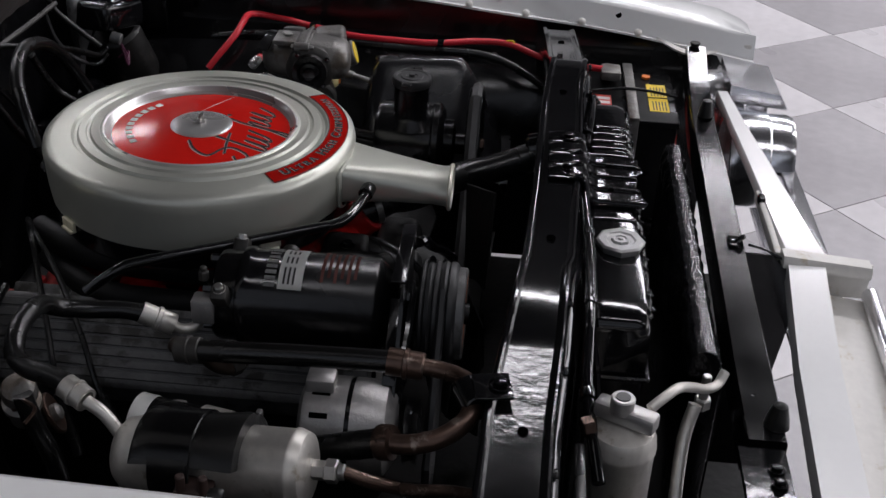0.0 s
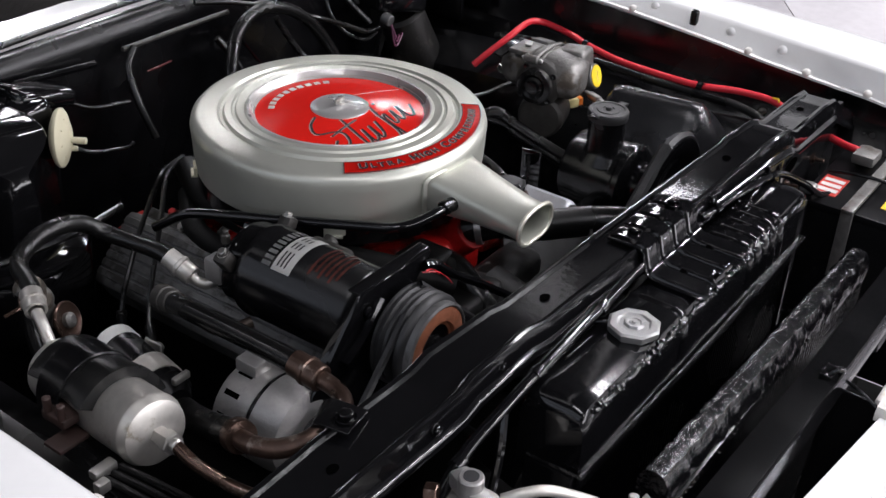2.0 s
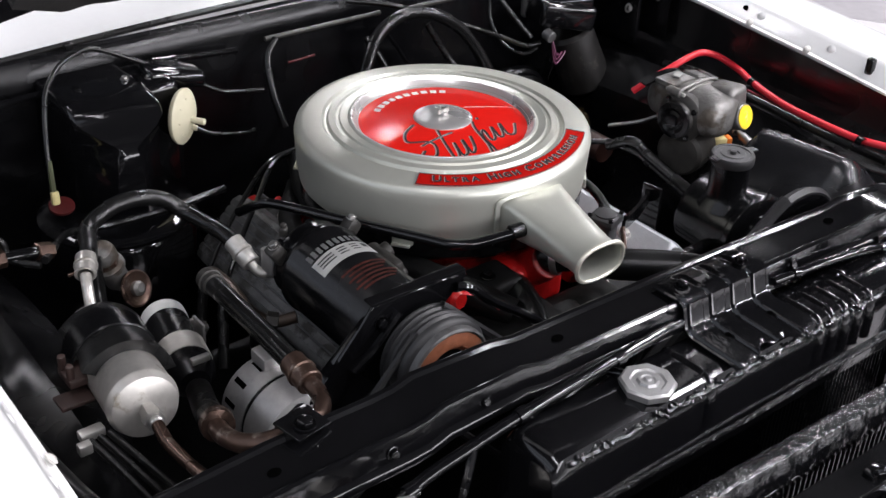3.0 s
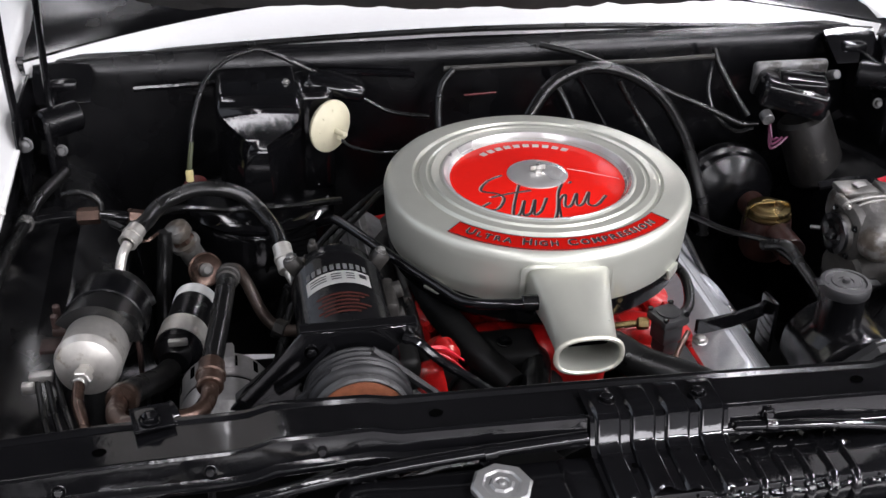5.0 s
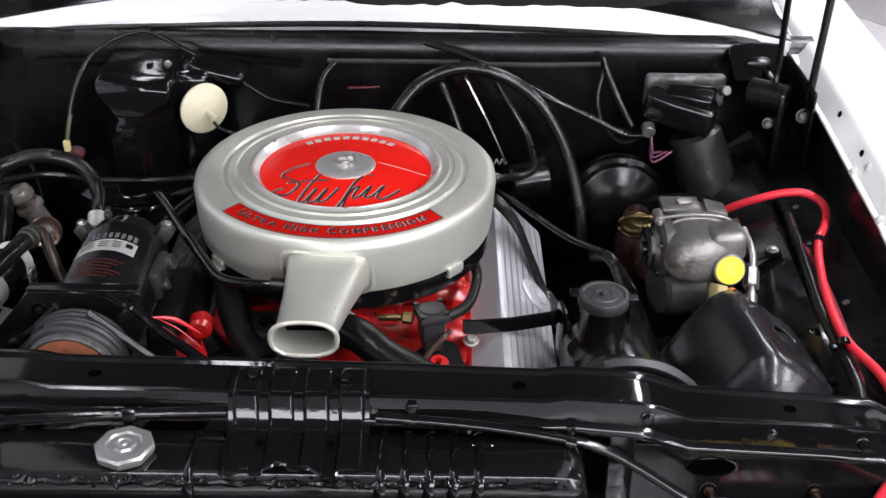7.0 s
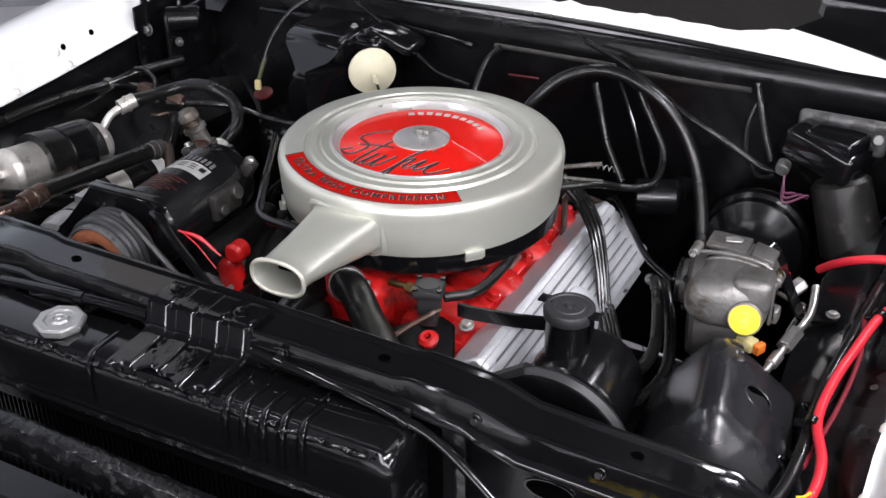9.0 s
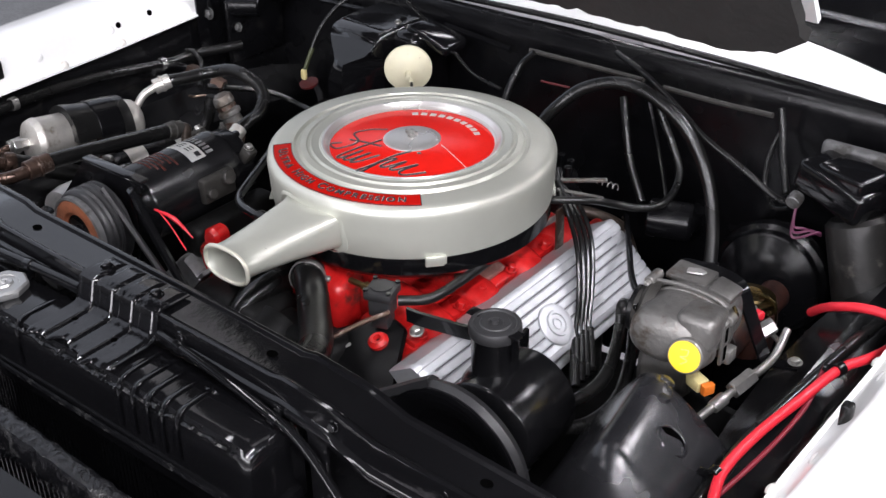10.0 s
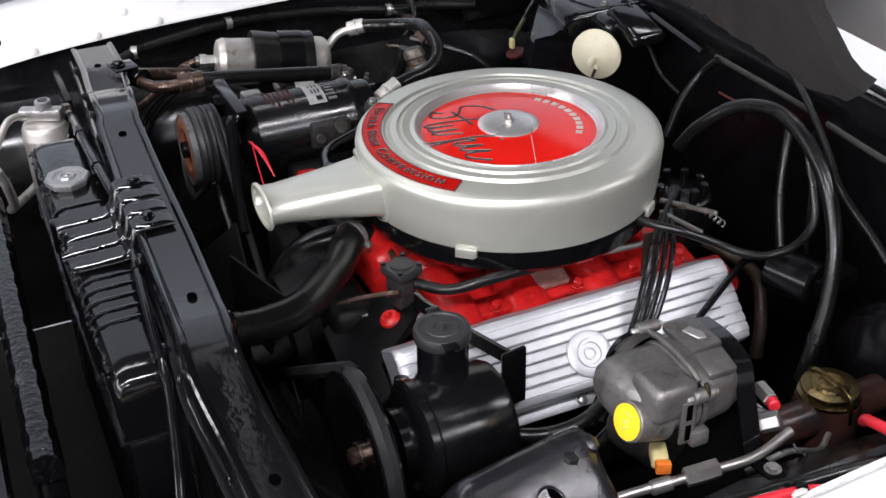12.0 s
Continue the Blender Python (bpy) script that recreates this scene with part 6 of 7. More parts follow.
def cast_housing():
    """Two castings meeting at an upright seam, long from front to rear, with a domed front and a dark drive end on the engine side."""
    t = thing("steering_alternator", (0.545, -0.05, 0.8), "aged grey cast alternator with yellow paint disc and black strap", "alternator")
    cx, cz = 0.545, 0.905

    def body(stations, e=0.72):
        """Rounded block from front to rear: (y, half width, half height, shift)."""
        secs = []
        for y, hw, hh, dx in stations:
            sec = []
            for k in range(44):
                b = 2 * math.pi * k / 44
                c1, s1 = math.cos(b), math.sin(b)
                sec.append((cx + dx + hw * math.copysign(abs(c1) ** e, c1), y, cz + hh * math.copysign(abs(s1) ** e, s1)))
            secs.append(sec)
        return loft(secs)

    part("front_casting", body(((-0.147, 0.014, 0.012, -0.020), (-0.145, 0.027, 0.022, -0.018), (-0.139, 0.040, 0.031, -0.012), (-0.129, 0.050, 0.037, -0.006), (-0.115, 0.055, 0.039, -0.003), (-0.095, 0.058, 0.041, -0.001), (-0.072, 0.058, 0.042, 0), (-0.071, 0.0605, 0.044, 0), (-0.0655, 0.0605, 0.044, 0), (-0.065, 0.056, 0.040, 0)), 0.86), GREY_CAST, t)
    part("seam", body(((-0.0658, 0.0575, 0.0425, 0), (-0.0622, 0.0575, 0.0425, 0))), HOLE, t, "dark parting seam")
    part("rear_casting", body(((-0.0625, 0.056, 0.041, 0), (-0.062, 0.0600, 0.0445, 0), (-0.056, 0.0600, 0.0445, 0), (-0.055, 0.057, 0.042, 0), (-0.02, 0.054, 0.040, 0), (0.004, 0.047, 0.035, -0.004), (0.018, 0.036, 0.026, -0.006), (0.024, 0.02, 0.014, -0.006))), GREY_CAST, t)
    part("front_step", box((0.578, -0.100, 0.925), (0.056, 0.062, 0.048), 0.011, Matrix.Rotation(radians(6), 4, "Z") @ Matrix.Rotation(radians(-6), 4, "X"), 3), GREY_CAST, t, "stepped cast shoulder")
    part("seam_ridge", tube([(0.490, -0.064, 0.944), (0.530, -0.064, 0.950), (0.575, -0.064, 0.948), (0.594, -0.064, 0.940)], 0.0035, 8, 5), GREY_CAST, t)
    part("top_cover", merged(box((0.522, -0.025, 0.945), (0.060, 0.045, 0.010), 0.003), box((0.575, -0.030, 0.941), (0.036, 0.040, 0.014), 0.004, Matrix.Rotation(radians(14), 4, "Y"))), GREY_CAST, t, "stepped cast top cover")
    part("top_tag", plate([(-0.013, -0.006), (0.010, -0.008), (0.016, 0.0), (0.008, 0.008), (-0.010, 0.007)], 0.003, pose(0.527, -0.026, 0.9515, 0, 4, 30), 0.001), ALU, t, "bright alloy tag")
    each("clamp_lug", (cyl((0.483, -0.076, 0.944), (0.483, -0.046, 0.944), 0.008, n=12), cyl((0.603, -0.078, 0.928), (0.603, -0.050, 0.928), 0.009, n=12), box((0.607, -0.068, 0.872), (0.014, 0.024, 0.022), 0.004)), GREY_CAST, t)
    each("lug_bolt", (cyl((0.483, -0.084, 0.944), (0.483, -0.040, 0.944), 0.004, n=6), cyl((0.603, -0.086, 0.928), (0.603, -0.044, 0.928), 0.004, n=6)), STEEL, t)
    part("slot_frame", box((0.6045, -0.083, 0.896), (0.005, 0.020, 0.060), 0.002), GREY_CAST, t)
    each("vent_slot", [box((0.6068, -0.083, z), (0.002, 0.008, 0.022), 0.0008) for z in (0.911, 0.882)], HOLE, t, "dark vent slot")
    part("lead_clip", tube([(0.603, -0.062, 0.944), (0.609, -0.061, 0.932), (0.608, -0.063, 0.921)], 0.0026, 6), BRASS, t)
    drive = aim((0.492, -0.075, 0.898), (-1, -0.12, 0))
    part("end_cap", lathe([(0.046, -0.01), (0.046, 0.004), (0.041, 0.010), (0.034, 0.012), (0.032, 0.020), (0, 0.020)], drive, 40), GRIME, t, "dark end cap")
    part("end_plate", lathe([(0.033, 0.020), (0.033, 0.026), (0.024, 0.028), (0.018, 0.024), (0.012, 0.026), (0.011, 0.034), (0, 0.035)], drive, 36), BLACK_SATIN, t, "black end plate with drive boss")
    each("end_bolt", [bolt(drive @ Vector((0.039 * math.cos(b), 0.039 * math.sin(b), 0.011)), (-1, -0.12, 0), 0.004, 0.004) for b in (0.6, 2.2, 3.8, 5.4)], BLACK, t)
    part("lower_pump", lathe([(0, 0), (0.038, 0), (0.044, 0.006), (0.046, 0.03), (0.046, 0.065), (0.04, 0.072), (0, 0.072)], aim((0.488, -0.085, 0.828), (0.95, 0.3, 0)), 36), GRIME, t, "grimy round lower housing")
    n = Vector((0.10, -0.95, 0.28)).normalized()
    y = Vector((0.581, -0.149, 0.903))
    part("boss", cyl(y - n * 0.05, y - n * 0.0005, 0.027, 0.0245), GREY_CAST, t)
    yd = part("yellow_disc", lathe([(0, 0), (0.0215, 0), (0.0215, 0.001), (0, 0.0015)], aim(y, n), 32), YELLOW, t, "bright yellow paint inspection mark")
    ym = aim(y, n)
    part("ink_scrawl", tube([ym @ Vector(q) for q in ((-0.006, 0.009, 0.0016), (0.004, 0.010, 0.0016), (0.003, 0.002, 0.0018), (-0.005, -0.001, 0.0018), (0.005, -0.004, 0.0017), (-0.003, -0.011, 0.0016))], 0.0006, 5, 6), YELLOW_PALE, yd)
    part("strap", sheet([[Vector(p) + Vector((0.25, 0.97, 0.0)).normalized() * w for w in (-0.011, 0.011)] for p in smooth_path([(0.482, 0.016, 0.934), (0.53, 0.011, 0.943), (0.568, 0.006, 0.942), (0.585, 0.004, 0.934), (0.593, 0.002, 0.922), (0.610, -0.001, 0.888), (0.628, -0.005, 0.856), (0.638, -0.007, 0.842), (0.654, -0.010, 0.845), (0.692, -0.02, 0.862)], 5)], 0.004), BLACK, t, "black steel hold-down strap")
    part("strap_bolt", bolt((0.681, -0.018, 0.862), (0, 0, 1), 0.007), STEEL, t)
    part("plug", box((0.580, -0.100, 0.834), (0.03, 0.02, 0.018), 0.003, Matrix.Rotation(radians(-25), 4, "Z")), YELLOW_PALE, t, "yellowed plastic wire plug")
    part("plug_end", box((0.600, -0.107, 0.834), (0.010, 0.018, 0.016), 0.002, Matrix.Rotation(radians(-25), 4, "Z")), ORANGE, t)
    part("red_cap", cyl((0.590, 0.050, 0.869), (0.602, 0.046, 0.870), 0.0075), RED_CABLE, t)
    each("union", (cyl((0.560, 0.055, 0.868), (0.590, 0.050, 0.869), 0.010, n=6), cyl((0.612, 0.016, 0.862), (0.626, 0.034, 0.873), 0.012, n=6)), STEEL, t)
    return t


cast_housing()

line = thing("steering_line", (0.63, -0.1, 0.83), "zinc plated adjuster line with hexagon fittings", "pipe")
part("rod", tube([(0.60, -0.26, 0.81), (0.615, -0.18, 0.828), (0.637, -0.08, 0.844), (0.65, -0.02, 0.855), (0.645, 0.035, 0.87)], 0.006, 10), STEEL, line)
part("hexagon", merged(cyl((0.632, -0.10, 0.841), (0.641, -0.06, 0.848), 0.012, n=6), cyl((0.624, -0.14, 0.834), (0.629, -0.115, 0.838), 0.009)), STEEL, line)


def heat_shield():
    """Folded plastic box: a ridge on top, a front slope, a flat outer face with the hole, an inner slope."""
    t = thing("steering_shield", (0.6, -0.28, 0.72), "black dented plastic shield box with round hole", "shield")
    ridge_y = ((-0.47, 0.0, -0.16), (-0.44, 0.45, -0.115), (-0.40, 0.80, -0.055), (-0.372, 0.96, -0.014), (-0.36, 1.0, -0.004), (-0.345, 1.0, 0.0), (-0.30, 1.0, 0.002), (-0.25, 1.0, 0.003), (-0.215, 1.0, 0.004), (-0.20, 0.99, 0.0), (-0.19, 0.95, -0.008), (-0.178, 0.80, -0.04), (-0.172, 0.5, -0.10))
    prof = ((0.455, 0.70), (0.485, 0.78), (0.515, 0.835), (0.545, 0.877), (0.556, 0.892), (0.566, 0.900), (0.578, 0.903), (0.590, 0.899), (0.604, 0.891), (0.622, 0.878), (0.640, 0.866), (0.658, 0.852), (0.672, 0.841), (0.680, 0.828), (0.684, 0.80), (0.688, 0.70))
    secs = []
    for y, k, dz in ridge_y:
        row = []
        for x, z in prof:
            crumple = 0.0
            if y > -0.26 and z > 0.85:
                crumple = 0.006 * noise.noise((x * 60, y * 60, 1)) * min(1, (y + 0.26) / 0.04)
            row.append((x - 0.16 * (y + 0.25) * (z > 0.75), y, 0.70 + (z - 0.70) * max(k, 0.02) + (dz if z > 0.75 else 0) * 0.4 + crumple))
        secs.append(row)
    part("cover", loft(secs), SHIELD, t)
    m = aim((0.633, -0.275, 0.8695), (0.58, 0.0, 0.81))
    part("hole", lathe([(0, 0.0028), (0.0165, 0.0028), (0.0165, 0.0036), (0, 0.0036)], m, 28, (1, 1.25)), HOLE, t, "dark open round hole")
    part("hole_rim", lathe([(0.016, 0.002), (0.0195, 0.002), (0.0190, 0.0046), (0.017, 0.0058), (0.016, 0.005)], m, 28, (1, 1.25)), SHIELD, t)
    random.seed(11)
    each("dent", [lathe([(0, -0.004), (r, -0.004), (r * 0.8, 0.0012), (r * 0.3, 0.0024), (0, 0.0024)], aim((0.590 + random.uniform(-0.014, 0.02), -0.218 + random.uniform(-0.02, 0.02), 0.895), (random.uniform(-0.2, 0.6), random.uniform(-0.4, 0.4), 1)), 7, (1, random.uniform(0.4, 1.5))) for r in (0.012, 0.009, 0.013, 0.008, 0.010, 0.009, 0.007, 0.011)], SHIELD, t, "crumpled dent")
    each("edge_bolt", (bolt((0.688, -0.345, 0.845), (0.3, 0, 1), 0.006), bolt((0.693, -0.235, 0.852), (0.3, 0, 1), 0.006)), BLACK, t)
    return t


heat_shield()


def master_cylinder():
    t = thing("brake_master_cylinder", (0.54, 0.2, 0.72), "brown iron brake master cylinder with gold plated cap", "master cylinder")
    part("body", merged(lathe([(0, 0.735), (0.036, 0.715), (0.044, 0.73), (0.046, 0.775), (0.043, 0.797), (0, 0.797)], Matrix.Translation((0.513, 0.222, -0.036)), 32), cyl((0.518, 0.12, 0.74), (0.518, 0.31, 0.74), 0.026)), BRAKE_IRON, t)
    part("cap", lathe([(0.036, 0.797), (0.042, 0.799), (0.042, 0.803), (0.037, 0.805), (0.037, 0.809), (0.0395, 0.811), (0.0385, 0.815), (0.027, 0.817), (0.025, 0.821), (0.016, 0.823), (0.014, 0.819), (0, 0.819)], Matrix.Translation((0.513, 0.222, -0.036)), 40), BRASS, t, "gold zinc plated reservoir cap")
    part("bail_wire", tube([(0.468, 0.222, 0.744), (0.475, 0.222, 0.781), (0.513, 0.222, 0.789), (0.551, 0.222, 0.781), (0.558, 0.222, 0.744)], 0.0025, 8), BRASS, t)
    part("booster", lathe([(0, 0), (0.03, 0.001), (0.062, 0.010), (0.080, 0.020), (0.086, 0.022), (0.090, 0.034), (0.098, 0.038), (0.101, 0.046), (0.101, 0.056), (0.09, 0.072), (0.04, 0.09), (0, 0.092)], aim((0.490, 0.315, 0.742), (-0.05, 1, -0.1)), 48), BLACK_SATIN, t, "black brake booster shell")
    part("brake_pipe", tube([(0.575, 0.17, 0.76), (0.61, 0.12, 0.78), (0.63, 0.05, 0.82), (0.62, 0.0, 0.80)], 0.004, 8), STEEL, t)
    return t


master_cylinder()


def wiper_motor():
    t = thing("wiper_motor", (0.63, 0.38, 0.8), "black and grey wiper motor with gearbox on the firewall", "wiper motor")
    part("motor", cyl((0.662, 0.325, 0.775), (0.615, 0.35, 0.90), 0.054, 0.050, n=32, bevel=0.008), MOTOR_GREY, t)
    part("motor_end", lathe([(0.044, 0), (0.03, 0.012), (0, 0.016)], aim((0.663, 0.324, 0.776), (0.22, -0.2, -1)), 28), MOTOR_GREY, t)
    part("gearbox", merged(box((0.585, 0.35, 0.945), (0.13, 0.09, 0.055), 0.012, Matrix.Rotation(radians(12), 4, "Y") @ Matrix.Rotation(radians(-15), 4, "Z"), 3), box((0.60, 0.345, 0.965), (0.09, 0.07, 0.04), 0.008, Matrix.Rotation(radians(-20), 4, "Z"), 3)), BLACK, t)
    part("mount_plate", box((0.60, 0.40, 0.960), (0.15, 0.02, 0.065), 0.01, None, 3), DARK_ALU, t)
    each("terminal", (cyl((0.525, 0.325, 0.92), (0.525, 0.305, 0.915), 0.012), cyl((0.66, 0.36, 0.975), (0.665, 0.34, 0.985), 0.009)), DARK_ALU, t)
    part("wire_tail", merged(*[tube([(0.53, 0.31, 0.91), (0.535, 0.30, 0.88 - 0.01 * k), (0.55 + 0.01 * k, 0.31, 0.875), (0.57, 0.33, 0.86)], 0.0022, 6) for k in range(3)]), mat("purple_wire", (0.09, 0.02, 0.05), 0.5), t)
    return t


wiper_motor()
coil = thing("ignition_coil", (0.33, 0.33, 0.78), "black cylindrical relay can on the firewall", "coil")
part("can", cyl((0.272, 0.31, 0.805), (0.345, 0.335, 0.805), 0.034, n=32, bevel=0.004), BLACK_SATIN, coil)
part("foot", box((0.335, 0.37, 0.80), (0.03, 0.08, 0.03), 0.004), BLACK_SATIN, coil)


# ---- firewall side ----
def blower_case():
    t = thing("blower_case", (-0.41, 0.36, 0.78), "glossy black moulded heater blower case on the firewall", "blower case")
    secs = []
    # height, left and right chin edge, their depth, depth of the left and right side
    for z, xa, xb, ya, yb, yl, yr, dx in ((0.79, -0.446, -0.388, 0.266, 0.262, 0.335, 0.325, 0.0), (0.86, -0.441, -0.393, 0.261, 0.257, 0.333, 0.322, 0.0), (0.903, -0.437, -0.396, 0.258, 0.254, 0.331, 0.320, 0.0), (0.930, -0.430, -0.398, 0.261, 0.258, 0.329, 0.317, 0.0), (0.944, -0.423, -0.399, 0.266, 0.263, 0.328, 0.314, 0.0), (0.953, -0.435, -0.381, 0.278, 0.271, 0.327, 0.311, 0.0), (0.965, -0.452, -0.356, 0.292, 0.279, 0.326, 0.307, 0.0), (0.978, -0.469, -0.343, 0.307, 0.285, 0.324, 0.302, 0.0), (0.986, -0.473, -0.341, 0.313, 0.291, 0.322, 0.300, 0.0), (0.994, -0.472, -0.342, 0.318, 0.297, 0.326, 0.305, 0.001), (1.000, -0.469, -0.345, 0.326, 0.305, 0.334, 0.312, 0.003), (1.004, -0.465, -0.349, 0.337, 0.316, 0.343, 0.322, 0.007), (1.005, -0.460, -0.354, 0.350, 0.330, 0.355, 0.336, 0.012)):
        x0, x1 = -0.480 + dx, -0.335 - dx
        secs.append([(x, y, z) for x, y in ((x0, 0.46), (x0, yl + 0.012), (x0 + 0.002, yl), (xa - 0.003, ya + 0.003), (xa, ya), ((xa + xb) / 2, (ya + yb) / 2), (xb, yb), (xb + 0.003, yb + 0.003), (x1 - 0.002, yr), (x1, yr + 0.012), (x1, 0.46))])
    part("case", loft(secs), BLACK, t)
    part("side_body", box((-0.310, 0.400, 0.905), (0.070, 0.11, 0.196), 0.018, None, 4), BLACK, t)
    part("side_wing", box((-0.27, 0.40, 0.99), (0.11, 0.07, 0.03), 0.012, Matrix.Rotation(radians(14), 4, "Y"), 3), BLACK, t)
    part("drum", lathe([(0.13, 0.70), (0.132, 0.79), (0.126, 0.80), (0.128, 0.806), (0.118, 0.812), (0.095, 0.818), (0, 0.82)], Matrix.Translation((-0.415, 0.335, 0)), 48), BLACK, t)
    each("top_screw", (bolt((-0.356, 0.385, 1.0055), (0, 0, 1), 0.005), bolt((-0.318, 0.375, 1.003), (0, 0, 1), 0.005)), STEEL, t)
    return t


blower_case()


def vacuum_actuator():
    t = thing("vacuum_actuator", (-0.282, 0.33, 0.9), "cream plastic round vacuum actuator with nozzle", "actuator")
    n = Vector((0.62, -0.78, 0.02)).normalized()
    c = Vector((-0.282, 0.325, 0.943))
    m = aim(c - n * 0.012, n)
    part("dish", lathe([(0, -0.008), (0.03, -0.006), (0.044, 0.0), (0.047, 0.004), (0.047, 0.008), (0.043, 0.011), (0.034, 0.013), (0.025, 0.018), (0.012, 0.021), (0, 0.0215)], m, 44), CREAM, t)
    part("rib", merged(*[box((0, 0, 0), (0.066, 0.002, 0.004), 0.0008, m @ Matrix.Rotation(k * math.pi / 4, 4, "Z") @ Matrix.Translation((0, 0, 0.014))) for k in range(4)]), CREAM, t)
    part("nozzle", merged(cyl(m @ Vector((0.0, -0.004, 0.018)), m @ Vector((0.0, -0.006, 0.045)), 0.0055), cyl(m @ Vector((0.004, -0.02, 0.014)), m @ Vector((0.006, -0.022, 0.028)), 0.0045)), CREAM, t)
    part("vacuum_line", tube([m @ Vector((0.006, -0.022, 0.026)), m @ Vector((0.01, -0.03, 0.05)), (-0.205, 0.28, 0.91), (-0.17, 0.30, 0.90)], 0.003, 8), RUBBER, t)
    return t


vacuum_actuator()

loom = thing("blower_wire", (-0.54, 0.38, 0.86), "black cloth-bound blower wire clipped to the cowl edge", "wire")
part("wire", tube([(-0.533, 0.290, 0.893), (-0.527, 0.305, 0.930), (-0.519, 0.322, 0.968), (-0.507, 0.345, 1.0), (-0.489, 0.372, 1.027), (-0.455, 0.398, 1.047), (-0.42, 0.412, 1.055), (-0.39, 0.416, 1.055), (-0.33, 0.413, 1.025), (-0.259, 0.406, 0.985), (-0.21, 0.400, 0.955), (-0.168, 0.393, 0.934), (-0.10, 0.385, 0.925)], 0.0042, 10), RUBBER, loom)
part("green_lead", tube([(-0.531, 0.287, 0.893), (-0.528, 0.296, 0.915), (-0.524, 0.308, 0.938)], 0.0045, 8), mat("green_yellow_wire", (0.045, 0.052, 0.02), 0.5), loom)
part("connector", box((-0.531, 0.284, 0.886), (0.013, 0.009, 0.022), 0.003), YELLOW_PALE, loom, "yellowed wire connector")
part("red_grommet", lathe([(0, 0), (0.020, 0), (0.020, 0.004), (0.012, 0.006), (0, 0.006)], aim((-0.522, 0.288, 0.866), (0, -0.3, 1)), 20), mat("dull_red_rubber", (0.055, 0.004, 0.004), 0.5), loom)
part("cowl_clip", box((-0.41, 0.47, 1.045), (0.014, 0.012, 0.012), 0.002), BLACK_SATIN, loom)

heater = hose_thing("heater_hose", [(0.045, 0.285, 0.91), (0.068, 0.307, 0.954), (0.115, 0.335, 0.999), (0.186, 0.35, 1.019), (0.259, 0.349, 1.003), (0.323, 0.344, 0.958), (0.37, 0.33, 0.887), (0.395, 0.31, 0.816), (0.41, 0.281, 0.745), (0.412, 0.27, 0.7)], 0.0115, "black heater hose looping up behind the air cleaner")
part("hose_collar", lathe([(0.0118, -0.007), (0.0135, -0.006), (0.0135, 0.006), (0.0118, 0.007)], aim((0.408, 0.288, 0.765), (0.2, -0.38, -0.9)), 24), BLACK_SATIN, heater)
hose_thing("speedometer_cable", [(0.114, 0.44, 1.032), (0.187, 0.41, 1.02), (0.269, 0.38, 0.991), (0.344, 0.35, 0.962), (0.419, 0.345, 0.928), (0.484, 0.34, 0.897), (0.52, 0.335, 0.896)], 0.0055, "black cable drooping across the firewall", "cable", n=10)
hose_thing("vacuum_hose", [(0.248, 0.365, 0.985), (0.262, 0.362, 0.96), (0.283, 0.358, 0.926), (0.306, 0.345, 0.890), (0.316, 0.310, 0.867), (0.316, 0.262, 0.862), (0.298, 0.228, 0.866), (0.274, 0.200, 0.876), (0.255, 0.155, 0.897), (0.225, 0.125, 0.902), (0.17, 0.10, 0.895)], 0.0065, "black vacuum hose looping from the carburettor to the firewall", n=10)
hose_thing("support_rod", [(0.19, 0.43, 0.97), (0.235, 0.40, 0.89), (0.275, 0.37, 0.81)], 0.004, "thin straight black rod on the firewall", "rod", BLACK, n=8)
hose_thing("firewall_hose", [(0.145, 0.42, 0.96), (0.165, 0.40, 0.92), (0.19, 0.38, 0.86), (0.23, 0.36, 0.80)], 0.0075, "short black hose on the firewall", n=10)
hose_thing("firewall_hose", [(-0.05, 0.42, 1.0), (-0.075, 0.41, 0.97), (-0.085, 0.38, 0.92), (-0.08, 0.35, 0.86)], 0.007, "short black hose behind the air cleaner", n=10)
hose_thing("wiper_hose", [(0.445, 0.41, 1.02), (0.455, 0.40, 0.99), (0.475, 0.37, 0.95), (0.50, 0.34, 0.91)], 0.006, "black washer hose bent beside the wiper motor", n=10)
hose_thing("wiper_hose", [(0.45, 0.42, 0.99), (0.44, 0.40, 0.94), (0.45, 0.37, 0.90), (0.48, 0.34, 0.88), (0.51, 0.33, 0.89)], 0.004, "thin black hose curled below the wiper motor", n=8)
hose_thing("transmission_dipstick", [(0.225, 0.31, 0.79), (0.252, 0.27, 0.811), (0.31, 0.18, 0.815), (0.368, 0.094, 0.815), (0.43, 0.03, 0.822)], 0.0055, "thin dark steel dipstick tube beside the engine", "pipe", BLACK, n=10)
hose_thing("rear_pipe", [(0.13, 0.27, 0.79), (0.155, 0.285, 0.788), (0.180, 0.298, 0.782), (0.205, 0.325, 0.76), (0.220, 0.336, 0.733), (0.243, 0.330, 0.68), (0.255, 0.32, 0.62)], 0.0105, "dull brown pipe bending down behind the valve cover", "pipe", SOOT, n=12)
hose_thing("firewall_wire", [(-0.03, 0.415, 0.95), (0.0, 0.413, 0.952), (0.03, 0.42, 0.95)], 0.0022, "thin dark red wire along the firewall", "wire", mat("dull_red_wire", (0.08, 0.008, 0.01), 0.5), n=8)
